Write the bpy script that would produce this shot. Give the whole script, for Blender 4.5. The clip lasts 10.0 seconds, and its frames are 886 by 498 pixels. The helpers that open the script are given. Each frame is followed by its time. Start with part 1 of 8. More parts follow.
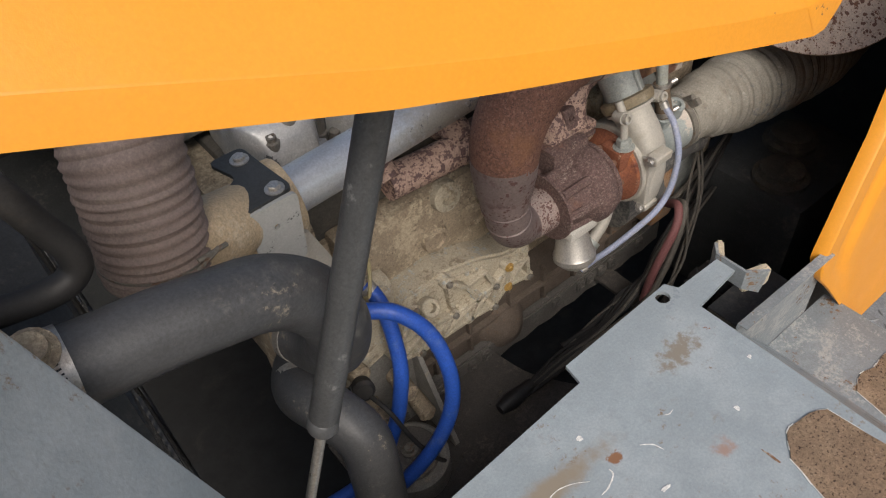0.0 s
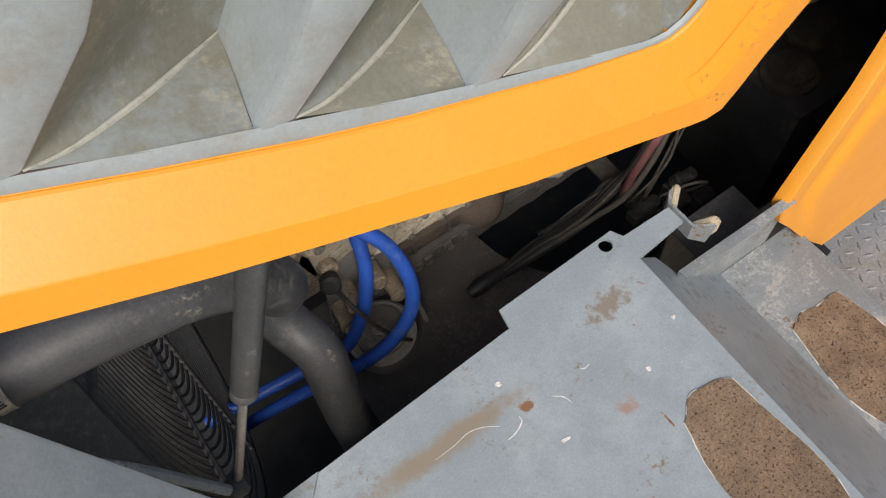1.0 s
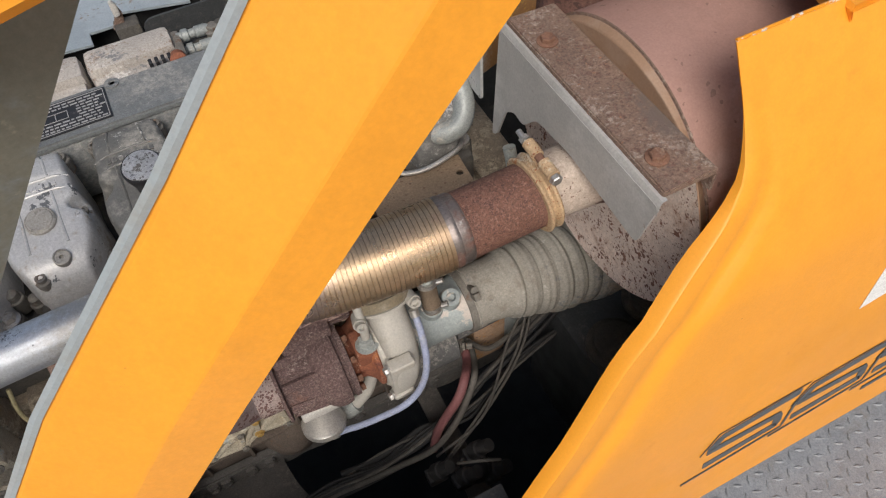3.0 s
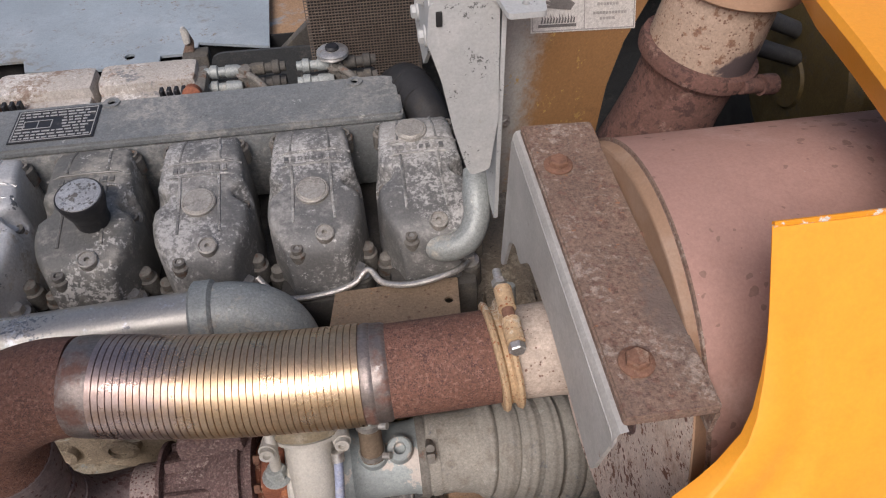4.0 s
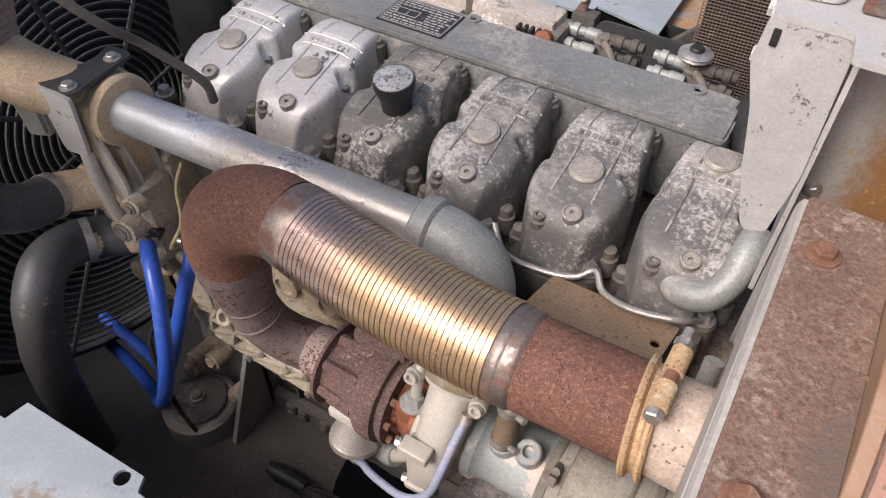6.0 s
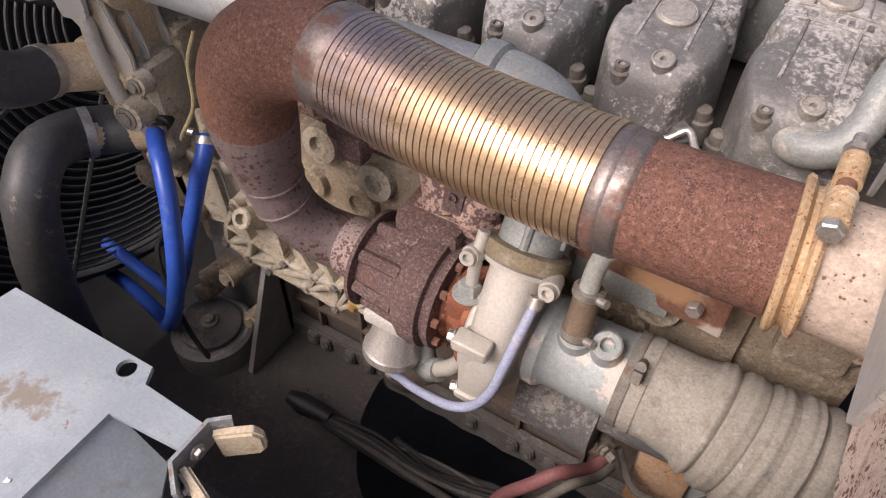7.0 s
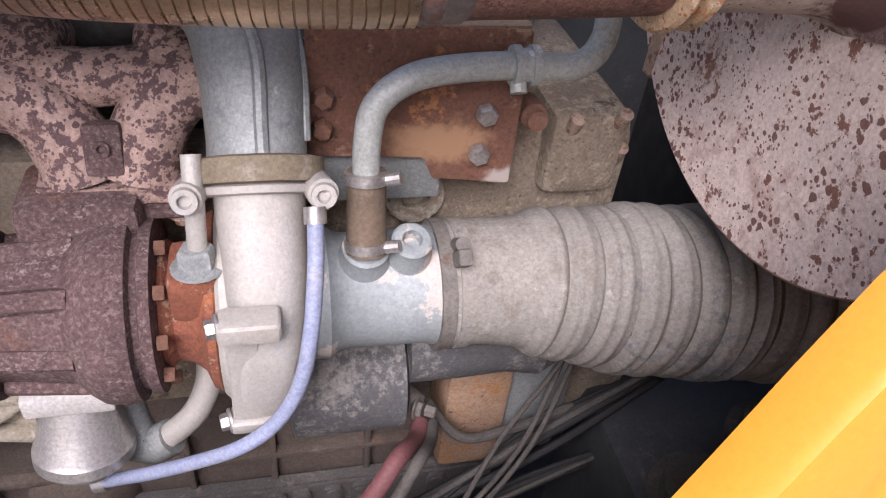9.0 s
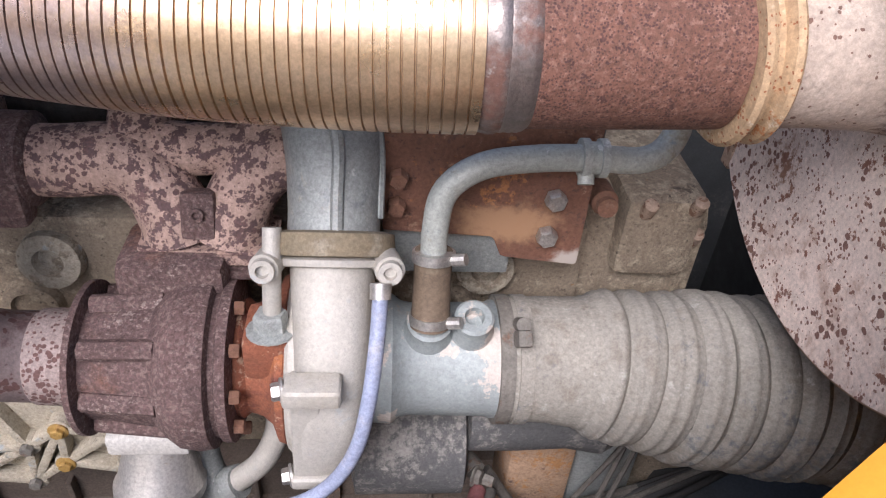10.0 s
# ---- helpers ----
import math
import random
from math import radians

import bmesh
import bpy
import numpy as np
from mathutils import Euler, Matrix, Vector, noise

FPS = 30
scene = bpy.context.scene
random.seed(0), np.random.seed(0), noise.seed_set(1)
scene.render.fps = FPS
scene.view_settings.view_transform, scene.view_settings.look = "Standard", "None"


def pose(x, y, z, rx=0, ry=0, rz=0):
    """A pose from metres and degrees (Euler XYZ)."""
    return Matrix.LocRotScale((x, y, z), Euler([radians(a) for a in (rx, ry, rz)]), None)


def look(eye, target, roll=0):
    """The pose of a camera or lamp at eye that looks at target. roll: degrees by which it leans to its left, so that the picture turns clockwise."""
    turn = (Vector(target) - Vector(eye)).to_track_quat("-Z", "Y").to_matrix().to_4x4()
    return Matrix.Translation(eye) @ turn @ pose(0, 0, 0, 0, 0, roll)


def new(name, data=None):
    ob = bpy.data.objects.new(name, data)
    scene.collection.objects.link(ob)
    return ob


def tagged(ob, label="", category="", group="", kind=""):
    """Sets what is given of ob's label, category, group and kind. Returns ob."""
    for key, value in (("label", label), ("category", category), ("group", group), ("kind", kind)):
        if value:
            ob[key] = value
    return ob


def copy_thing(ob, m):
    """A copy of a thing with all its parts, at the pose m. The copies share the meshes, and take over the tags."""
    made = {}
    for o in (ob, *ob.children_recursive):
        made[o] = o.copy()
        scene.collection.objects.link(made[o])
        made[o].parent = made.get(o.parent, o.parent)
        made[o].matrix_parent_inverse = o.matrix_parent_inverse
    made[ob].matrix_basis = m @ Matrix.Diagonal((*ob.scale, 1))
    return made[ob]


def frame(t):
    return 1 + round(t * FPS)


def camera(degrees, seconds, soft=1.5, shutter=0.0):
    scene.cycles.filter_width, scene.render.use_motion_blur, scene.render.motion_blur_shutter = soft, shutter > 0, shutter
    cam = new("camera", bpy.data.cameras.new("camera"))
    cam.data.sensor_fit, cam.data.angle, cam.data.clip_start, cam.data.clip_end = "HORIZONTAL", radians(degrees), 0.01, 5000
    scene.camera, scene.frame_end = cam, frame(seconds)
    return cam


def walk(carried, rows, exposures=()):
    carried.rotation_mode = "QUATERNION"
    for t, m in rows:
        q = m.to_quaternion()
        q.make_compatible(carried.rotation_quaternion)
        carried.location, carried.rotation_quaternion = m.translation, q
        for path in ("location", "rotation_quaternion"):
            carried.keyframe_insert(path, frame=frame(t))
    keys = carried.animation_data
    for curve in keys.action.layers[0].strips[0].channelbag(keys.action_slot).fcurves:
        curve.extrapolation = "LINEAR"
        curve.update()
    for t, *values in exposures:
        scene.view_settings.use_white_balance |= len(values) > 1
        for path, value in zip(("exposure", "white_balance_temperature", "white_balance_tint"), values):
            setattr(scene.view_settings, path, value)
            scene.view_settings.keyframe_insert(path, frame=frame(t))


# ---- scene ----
PATH = [
    (0, (-0.329, -0.925, 0.592), (0.459, 0.23, -0.838), -6.7),
    (0.2, (-0.263, -0.9, 0.606), (0.393, 0.18, -0.944), -7.9),
    (0.5, (-0.207, -0.876, 0.672), (0.299, 0.08, -1.01), -9.0),
    (0.7, (-0.188, -0.874, 0.689), (0.261, 0.027, -1.039), -9.4),
    (1, (-0.125, -0.885, 0.73), (0.274, -0.027, -1.031), -10.6),
    (1.2, (-0.052, -0.91, 0.762), (0.33, -0.039, -0.997), -11.4),
    (1.5, (0.056, -0.944, 0.786), (0.429, -0.046, -0.962), -11.4),
    (1.7, (0.106, -0.954, 0.797), (0.486, -0.04, -0.941), -11.1),
    (2, (0.174, -0.944, 0.802), (0.581, -0.019, -0.924), -9.5),
    (2.2, (0.227, -0.927, 0.795), (0.666, 0.009, -0.917), -8.2),
    (2.5, (0.336, -0.914, 0.815), (0.776, 0.068, -0.871), -8.4),
    (2.7, (0.37, -0.888, 0.831), (0.84, 0.114, -0.835), -5.8),
    (3.8, (0.621, -0.808, 0.695), (0.906, 0.502, -0.79), -1.0),
    (4, (0.681, -0.753, 0.659), (0.851, 0.609, -0.796), -1.5),
    (4.2, (0.711, -0.731, 0.657), (0.82, 0.663, -0.773), -0.7),
    (4.5, (0.767, -0.688, 0.63), (0.786, 0.734, -0.777), 0.9),
    (4.7, (0.796, -0.651, 0.626), (0.774, 0.777, -0.774), 3.1),
    (5, (0.854, -0.635, 0.635), (0.687, 0.751, -0.797), 3.1),
    (5.2, (0.88, -0.652, 0.657), (0.613, 0.702, -0.791), 3.2),
    (5.5, (0.876, -0.683, 0.675), (0.449, 0.607, -0.793), 2.5),
    (5.7, (0.841, -0.707, 0.66), (0.314, 0.546, -0.807), 2.2),
    (6, (0.808, -0.712, 0.61), (0.11, 0.471, -0.843), 0.6),
    (6.2, (0.804, -0.719, 0.578), (0.028, 0.44, -0.855), 0.3),
    (7.3, (0.718, -0.754, 0.345), (0.118, 0.427, -1.154), 0.7),
    (7.5, (0.689, -0.762, 0.306), (0.179, 0.451, -1.201), 0.7),
    (7.8, (0.657, -0.775, 0.25), (0.307, 0.507, -1.246), 1.8),
    (8, (0.639, -0.778, 0.21), (0.411, 0.553, -1.264), 2.9),
    (8.2, (0.622, -0.775, 0.179), (0.526, 0.605, -1.265), 4.1),
    (8.5, (0.594, -0.765, 0.154), (0.701, 0.686, -1.218), 5.5),
    (8.7, (0.578, -0.745, 0.145), (0.838, 0.733, -1.177), 6.4),
    (9, (0.571, -0.71, 0.134), (1.015, 0.773, -1.132), 7.3),
    (9.2, (0.583, -0.698, 0.13), (1.061, 0.812, -1.091), 6.5),
    (9.5, (0.59, -0.691, 0.149), (1.062, 0.861, -1.021), 5.8),
    (9.7, (0.591, -0.702, 0.165), (0.976, 0.878, -1.0), 5.4),
    (10, (0.594, -0.71, 0.172), (0.78, 0.878, -1.03), 5.1),
]
cam = camera(62.3, 10.0, soft=1.15)
EXPOSURES = [(0, -0.15, 6700, 10), (0.6, -0.05, 6700, 10), (2.0, -0.08, 6600, 9), (2.7, -0.14, 6550, 9), (4.0, -0.05, 6400, 16), (4.6, 0.0, 6450, 16), (5.2, 0.25, 6500, 17), (6.2, 0.42, 6750, 18), (7.5, 0.5, 6800, 26), (8.0, 0.57, 6350, 29), (8.5, 0.58, 5900, 27), (9.0, 0.62, 5950, 24), (9.5, 0.66, 5900, 20), (10, 0.60, 5900, 18)]
walk(cam, [(t, look(eye, target, roll)) for t, eye, target, roll in PATH], EXPOSURES)

# ---- light ----
SUN_EL, SUN_AZ = radians(47), radians(206)      # azimuth clockwise from +y
world = bpy.data.worlds.new("sky")
scene.world = world
world.use_nodes = True
wn, wl = world.node_tree.nodes, world.node_tree.links
sky = wn.new("ShaderNodeTexSky")
sky.sky_type, sky.sun_disc = "NISHITA", False
sky.sun_elevation, sky.sun_rotation = SUN_EL, SUN_AZ
sky.air_density, sky.dust_density = 1.2, 4.0
wl.new(sky.outputs[0], wn["Background"].inputs[0])
wn["Background"].inputs[1].default_value = 0.112
sun = new("sun", bpy.data.lights.new("sun", "SUN"))
sun.data.energy, sun.data.angle, sun.data.color = 2.9, radians(32.0), (1.0, 0.96, 0.92)
sun_from = Vector((math.sin(SUN_AZ) * math.cos(SUN_EL), math.cos(SUN_AZ) * math.cos(SUN_EL), math.sin(SUN_EL)))
sun.matrix_world = look(sun_from * 10, (0, 0, 0))


# ---- materials ----
def surf(name, base, rough=0.5, metal=0.0, layers=(), bump=(), tint=0.12, scale=18.0, coat=0.0, grain=0.16, drift=None):
    """base colour with tonal drift; layers: (colour, noise scale, low, high, roughness, metal, fleck scale); bump: (noise scale, metres); drift: (colour, direction, low, high), a stain that grows along a direction."""
    m = bpy.data.materials.new(name)
    m.use_nodes = True
    n, k = m.node_tree.nodes, m.node_tree.links
    bsdf = n["Principled BSDF"]
    tex = n.new("ShaderNodeTexCoord")
    info = n.new("ShaderNodeObjectInfo")
    shift = n.new("ShaderNodeVectorMath")
    shift.operation = "MULTIPLY_ADD"
    k.new(info.outputs["Random"], shift.inputs[0])
    shift.inputs[1].default_value = (3.1, 1.7, 2.3)
    k.new(tex.outputs["Object"], shift.inputs[2])
    at = shift.outputs[0]

    def noise_at(size, detail=6.0, rough_=0.6, offset=0.0):
        t = n.new("ShaderNodeTexNoise")
        t.inputs["Scale"].default_value, t.inputs["Detail"].default_value, t.inputs["Roughness"].default_value = size, detail, rough_
        if offset:
            add = n.new("ShaderNodeVectorMath")
            add.inputs[1].default_value = (offset, offset * 0.7, -offset)
            k.new(at, add.inputs[0])
            k.new(add.outputs[0], t.inputs["Vector"])
        else:
            k.new(at, t.inputs["Vector"])
        return t.outputs["Fac"]

    def mix(fac, a, b, kind="RGBA"):
        x = n.new("ShaderNodeMix")
        x.data_type = kind
        pins = {"RGBA": (6, 7, 2), "FLOAT": (2, 3, 0)}[kind]
        k.new(fac, x.inputs[0])
        for pin, v in zip(pins, (a, b)):
            if hasattr(v, "links"):
                k.new(v, x.inputs[pin])
            else:
                x.inputs[pin].default_value = (*v, 1) if kind == "RGBA" else v
        return x.outputs[pins[2]]

    def band(fac, lo, hi):
        r = n.new("ShaderNodeMapRange")
        r.interpolation_type = "SMOOTHSTEP"
        r.inputs[1].default_value, r.inputs[2].default_value = lo, hi
        k.new(fac, r.inputs[0])
        return r.outputs[0]

    n_half = n.new("ShaderNodeValue")
    n_half.outputs[0].default_value = 0.42
    dark = tuple(c * (1 - 1.6 * tint) for c in base)
    light = tuple(min(1, c * (1 + 1.2 * tint)) for c in base)
    colour = mix(band(noise_at(scale), 0.3, 0.7), dark, light)
    colour = mix(band(noise_at(scale * 9, 4, 0.7, 3.0), 0.35, 0.75), colour, tuple(c * (1 - tint) for c in base))
    r_out, m_out = mix(band(noise_at(scale * 1.7, 5, 0.6, 5.0), 0.3, 0.7), max(0.05, rough - 0.09), min(1, rough + 0.09), "FLOAT"), metal
    if drift:
        d_col, d_dir, d_lo, d_hi = drift
        dot = n.new("ShaderNodeVectorMath")
        dot.operation = "DOT_PRODUCT"
        dot.inputs[1].default_value = d_dir
        k.new(tex.outputs["Object"], dot.inputs[0])
        jag = n.new("ShaderNodeMath")
        jag.operation = "MULTIPLY_ADD"
        k.new(noise_at(90, 6, 0.75, 2.2), jag.inputs[0])
        jag.inputs[1].default_value = 1.6 * (d_hi - d_lo)
        k.new(dot.outputs["Value"], jag.inputs[2])
        colour = mix(band(jag.outputs[0], d_lo + 0.6 * (d_hi - d_lo), d_hi + 0.6 * (d_hi - d_lo)), colour, d_col)
    for i, (col, size, lo, hi, lr, lm, *fleck) in enumerate(layers):
        if size < 0:                                   # separate round spots
            spot = n.new("ShaderNodeTexVoronoi")
            spot.inputs["Scale"].default_value = -size
            wob = n.new("ShaderNodeVectorMath")
            wob.operation = "MULTIPLY_ADD"
            src = n.new("ShaderNodeTexNoise")
            src.inputs["Scale"].default_value, src.inputs["Detail"].default_value = -1.6 * size, 3.0
            k.new(at, src.inputs["Vector"])
            k.new(src.outputs["Color"], wob.inputs[0])
            wob.inputs[1].default_value = (-0.55 / size,) * 3
            k.new(at, wob.inputs[2])
            k.new(wob.outputs[0], spot.inputs["Vector"])
            size_n = n.new("ShaderNodeMath")
            size_n.operation = "MULTIPLY_ADD"
            k.new(noise_at(-size * 0.22, 3, 0.6, 4.4 + i), size_n.inputs[0])
            size_n.inputs[1].default_value = 1.4
            k.new(spot.outputs["Distance"], size_n.inputs[2])
            flip = n.new("ShaderNodeMath")
            flip.operation = "SUBTRACT"
            flip.inputs[0].default_value = 1.7
            k.new(size_n.outputs[0], flip.inputs[1])
            field = flip.outputs[0]
        else:
            field = noise_at(size, 8, 0.68, 7.3 + 4.1 * i)
        if fleck:
            field = mix(n_half.outputs[0], field, noise_at(fleck[0], 4, 0.7, 1.3 + i), "FLOAT")
        mask = band(field, lo, hi)
        colour = mix(mask, colour, col)
        r_out = mix(mask, r_out, lr, "FLOAT")
        if lm != metal or hasattr(m_out, "links"):
            m_out = mix(mask, m_out, lm, "FLOAT")
    if grain:
        r = n.new("ShaderNodeMapRange")
        r.inputs[1].default_value, r.inputs[2].default_value = 0.25, 0.75
        r.inputs[3].default_value, r.inputs[4].default_value = 1 - 2.3 * grain, 1 + 2.0 * grain
        k.new(noise_at(300, 4, 0.78, 9.0), r.inputs[0])
        sc = n.new("ShaderNodeVectorMath")
        sc.operation = "SCALE"
        k.new(colour, sc.inputs[0])
        k.new(r.outputs[0], sc.inputs["Scale"])
        colour = sc.outputs[0]
    k.new(colour, bsdf.inputs["Base Color"])
    k.new(r_out, bsdf.inputs["Roughness"])
    if hasattr(m_out, "links"):
        k.new(m_out, bsdf.inputs["Metallic"])
    else:
        bsdf.inputs["Metallic"].default_value = m_out
    bsdf.inputs["Coat Weight"].default_value = coat
    last = None
    for i, (size, height) in enumerate(bump):
        b = n.new("ShaderNodeBump")
        b.inputs["Strength"].default_value, b.inputs["Distance"].default_value = 1.0, height
        k.new(noise_at(size, 5, 0.65, 11.0 + i), b.inputs["Height"])
        if last:
            k.new(last, b.inputs["Normal"])
        last = b.outputs[0]
    if last:
        k.new(last, bsdf.inputs["Normal"])
    return m


DUST, RUST, DKRUST, ORANGE = (0.30, 0.25, 0.19), (0.20, 0.075, 0.035), (0.07, 0.028, 0.022), (0.42, 0.15, 0.04)
def stain(m, colour, rough, centre, size, turn=0.0, jag=0.9, grain=40, full=0.7, soft=0.35):
    """A ragged stain of its own shape at a place on a thing."""
    n, k = m.node_tree.nodes, m.node_tree.links
    bsdf = n["Principled BSDF"]
    geo, mp, ln, nz, sub, rg = (n.new("ShaderNode" + s) for s in ("NewGeometry", "Mapping", "VectorMath", "TexNoise", "Math", "MapRange"))
    mp.vector_type = "TEXTURE"
    mp.inputs["Location"].default_value, mp.inputs["Scale"].default_value, mp.inputs["Rotation"].default_value = centre, size, (0, 0, turn)
    k.new(geo.outputs["Position"], mp.inputs[0])
    ln.operation = "LENGTH"
    k.new(mp.outputs[0], ln.inputs[0])
    nz.inputs["Scale"].default_value, nz.inputs["Detail"].default_value, nz.inputs["Roughness"].default_value = grain, 7.0, 0.7
    k.new(geo.outputs["Position"], nz.inputs["Vector"])
    sub.operation = "MULTIPLY_ADD"
    k.new(nz.outputs["Fac"], sub.inputs[0])
    sub.inputs[1].default_value = 2 * jag
    k.new(ln.outputs["Value"], sub.inputs[2])
    rg.interpolation_type = "SMOOTHSTEP"
    rg.inputs[1].default_value, rg.inputs[2].default_value, rg.inputs[3].default_value, rg.inputs[4].default_value = full + jag, full + jag + soft, 1.0, 0.0
    k.new(sub.outputs[0], rg.inputs[0])
    for pin, kind, (a, b, o), v in (("Base Color", "RGBA", (6, 7, 2), (*colour, 1)), ("Roughness", "FLOAT", (2, 3, 0), rough)):
        x = n.new("ShaderNodeMix")
        x.data_type = kind
        k.new(rg.outputs[0], x.inputs[0])
        k.new(bsdf.inputs[pin].links[0].from_socket, x.inputs[a])
        x.inputs[b].default_value = v
        k.new(x.outputs[o], bsdf.inputs[pin])


YELLOW = surf("yellow_paint", (0.82, 0.335, 0.028), 0.40, 0, [((0.62, 0.22, 0.03), 7, 0.62, 0.78, 0.5, 0), ((0.30, 0.13, 0.06), 40, 0.655, 0.70, 0.7, 0, 150)], [(60, 0.0003)], 0.05, 3, 0.08, 0.03)
SCUFF = surf("scuffed_yellow_paint", (0.82, 0.335, 0.028), 0.4, 0, [((0.55, 0.22, 0.05), 22, 0.55, 0.62, 0.6, 0, 120), ((0.26, 0.13, 0.075), 34, 0.60, 0.635, 0.8, 0, 190)], [(60, 0.0003)], 0.05, 3, 0.1, 0.03)
YELLOW_EDGE = surf("yellow_edge_paint", (0.80, 0.30, 0.015), 0.35, 0, [((0.62, 0.58, 0.52), 40, 0.52, 0.56, 0.7, 0, 150)], [(60, 0.0003)], 0.08, 6, 0.1, 0.05)
LOUVRE = surf("louvre_plastic", (0.31, 0.355, 0.38), 0.38, 0, [((0.27, 0.275, 0.255), 5, 0.50, 0.68, 0.5, 0, 40), ((0.40, 0.41, 0.39), 18, 0.60, 0.70, 0.6, 0, 120)], [(90, 0.0003)], 0.06, 6, 0, 0.05)
LOUVRE_DIRT = surf("olive_dirt_film_plastic", (0.225, 0.225, 0.185), 0.55, 0, [((0.27, 0.30, 0.305), 5, 0.47, 0.62, 0.45, 0, 40), ((0.37, 0.355, 0.28), 13, 0.54, 0.66, 0.8, 0, 140), ((0.13, 0.13, 0.11), 9, 0.60, 0.70, 0.7, 0, 90)], [(90, 0.0004)], 0.1, 7, 0, 0.06)
STEP = surf("blue_grey_paint", (0.30, 0.345, 0.375), 0.36, 0, [((0.40, 0.44, 0.47), 4, 0.5, 0.75, 0.4, 0), ((0.245, 0.235, 0.21), 5, 0.53, 0.66, 0.7, 0, 60), ((0.22, 0.165, 0.11), 10, 0.575, 0.66, 0.8, 0, 120), ((0.24, 0.11, 0.06), 26, 0.63, 0.67, 0.9, 0, 170), ((0.62, 0.62, 0.60), 60, 0.665, 0.69, 0.6, 0, 240)], [(50, 0.0006)], 0.08, 7, 0, 0.07)
STEP_TOP = STEP.copy()
STEP_TOP.name = "stained_blue_grey_paint"
stain(STEP_TOP, (0.265, 0.225, 0.175), 0.65, (-0.070, -0.662, -0.212), (0.15, 0.020, 0.05), 0.0, 0.8, 28, 0.35, 0.8)
stain(STEP_TOP, (0.235, 0.21, 0.175), 0.8, (0.222, -0.634, -0.212), (0.060, 0.026, 0.05), 0.08, 1.3, 70, 0.25, 0.6)
stain(STEP_TOP, (0.24, 0.12, 0.065), 0.85, (0.047, -0.682, -0.212), (0.017, 0.012, 0.05), 0.3, 1.0, 90, 0.45, 0.3)
stain(STEP_TOP, (0.33, 0.235, 0.20), 0.7, (0.149, -0.757, -0.212), (0.022, 0.016, 0.05), 0.3, 1.2, 60, 0.1, 0.8)
PALECREASE = surf("pale_worn_plastic", (0.42, 0.42, 0.375), 0.6, 0, [((0.28, 0.28, 0.235), 20, 0.5, 0.62, 0.7, 0, 120)], [(90, 0.0003)], 0.08, 9, 0, 0.05)
WORN = surf("worn_grey_steel", (0.27, 0.295, 0.31), 0.5, 0.2, [((0.42, 0.42, 0.41), 14, 0.50, 0.60, 0.6, 0.2, 140), ((0.22, 0.135, 0.08), 12, 0.56, 0.62, 0.9, 0, 120)], [(70, 0.0008)], 0.12, 12, 0, 0.1)
GRIT = surf("grit_pad", (0.25, 0.17, 0.112), 0.95, 0, [((0.36, 0.26, 0.175), 11, 0.45, 0.7, 1, 0), ((0.05, 0.03, 0.02), 260, 0.54, 0.62, 1, 0), ((0.42, 0.34, 0.26), 330, 0.62, 0.68, 1, 0)], [(420, 0.0025)], 0.2, 20)
DECK = surf("tread_plate_steel", (0.33, 0.34, 0.355), 0.45, 0.25, [((0.24, 0.22, 0.20), 10, 0.5, 0.75, 0.7, 0.1), ((0.36, 0.22, 0.13), 9, 0.68, 0.8, 0.8, 0)], [(160, 0.0004)], 0.1, 14)
RUSTPIPE = surf("rusted_pipe", (0.185, 0.088, 0.060), 0.8, 0.03, [((0.25, 0.135, 0.098), 260, 0.50, 0.62, 0.8, 0.05), ((0.095, 0.044, 0.036), -620, 0.60, 0.76, 0.8, 0), ((0.22, 0.105, 0.058), 10, 0.54, 0.72, 0.85, 0), ((0.12, 0.062, 0.055), 7, 0.57, 0.70, 0.8, 0, 60)], [(320, 0.0014)], 0.1, 15, 0, 0.22)
HEATPIPE = surf("burnt_cast_elbow", (0.20, 0.155, 0.148), 0.6, 0.15, [((0.115, 0.07, 0.064), 16, 0.50, 0.60, 0.55, 0.1, 90), ((0.10, 0.05, 0.045), -120, 0.78, 0.84, 0.7, 0)], [(170, 0.0006)], 0.12, 12, 0, 0.16)
SPECKLE = surf("speckled_rust_pipe", (0.35, 0.275, 0.25), 0.75, 0.05, [((0.14, 0.075, 0.066), -210, 0.56, 0.64, 0.85, 0), ((0.15, 0.10, 0.095), 20, 0.55, 0.62, 0.8, 0, 160)], [(220, 0.0012)], 0.12, 14, 0, 0.2)
BELLOWS = surf("tempered_bellows_steel", (0.585, 0.425, 0.27), 0.31, 0.83, [((0.46, 0.315, 0.22), 9, 0.49, 0.68, 0.38, 0.78), ((0.27, 0.185, 0.13), 45, 0.60, 0.68, 0.55, 0.5, 190)], [(200, 0.0002)], 0.1, 10, 0, 0.12, ((0.40, 0.31, 0.285), (-1, 0, 0), -0.49, -0.41))
WELD = surf("weld_steel", (0.27, 0.23, 0.21), 0.42, 0.7, [((0.19, 0.10, 0.075), 22, 0.5, 0.65, 0.7, 0.3), ((0.42, 0.39, 0.36), 60, 0.6, 0.7, 0.35, 0.9)], [(180, 0.0006)], 0.15, 16)
CLAMP = surf("rusty_clamp", (0.50, 0.35, 0.205), 0.75, 0.1, [((0.62, 0.53, 0.40), 12, 0.51, 0.59, 0.7, 0.1, 120), ((0.40, 0.16, 0.055), 20, 0.545, 0.60, 0.9, 0, 130), ((0.30, 0.12, 0.055), -330, 0.78, 0.86, 0.9, 0)], [(200, 0.0008)], 0.12, 20)
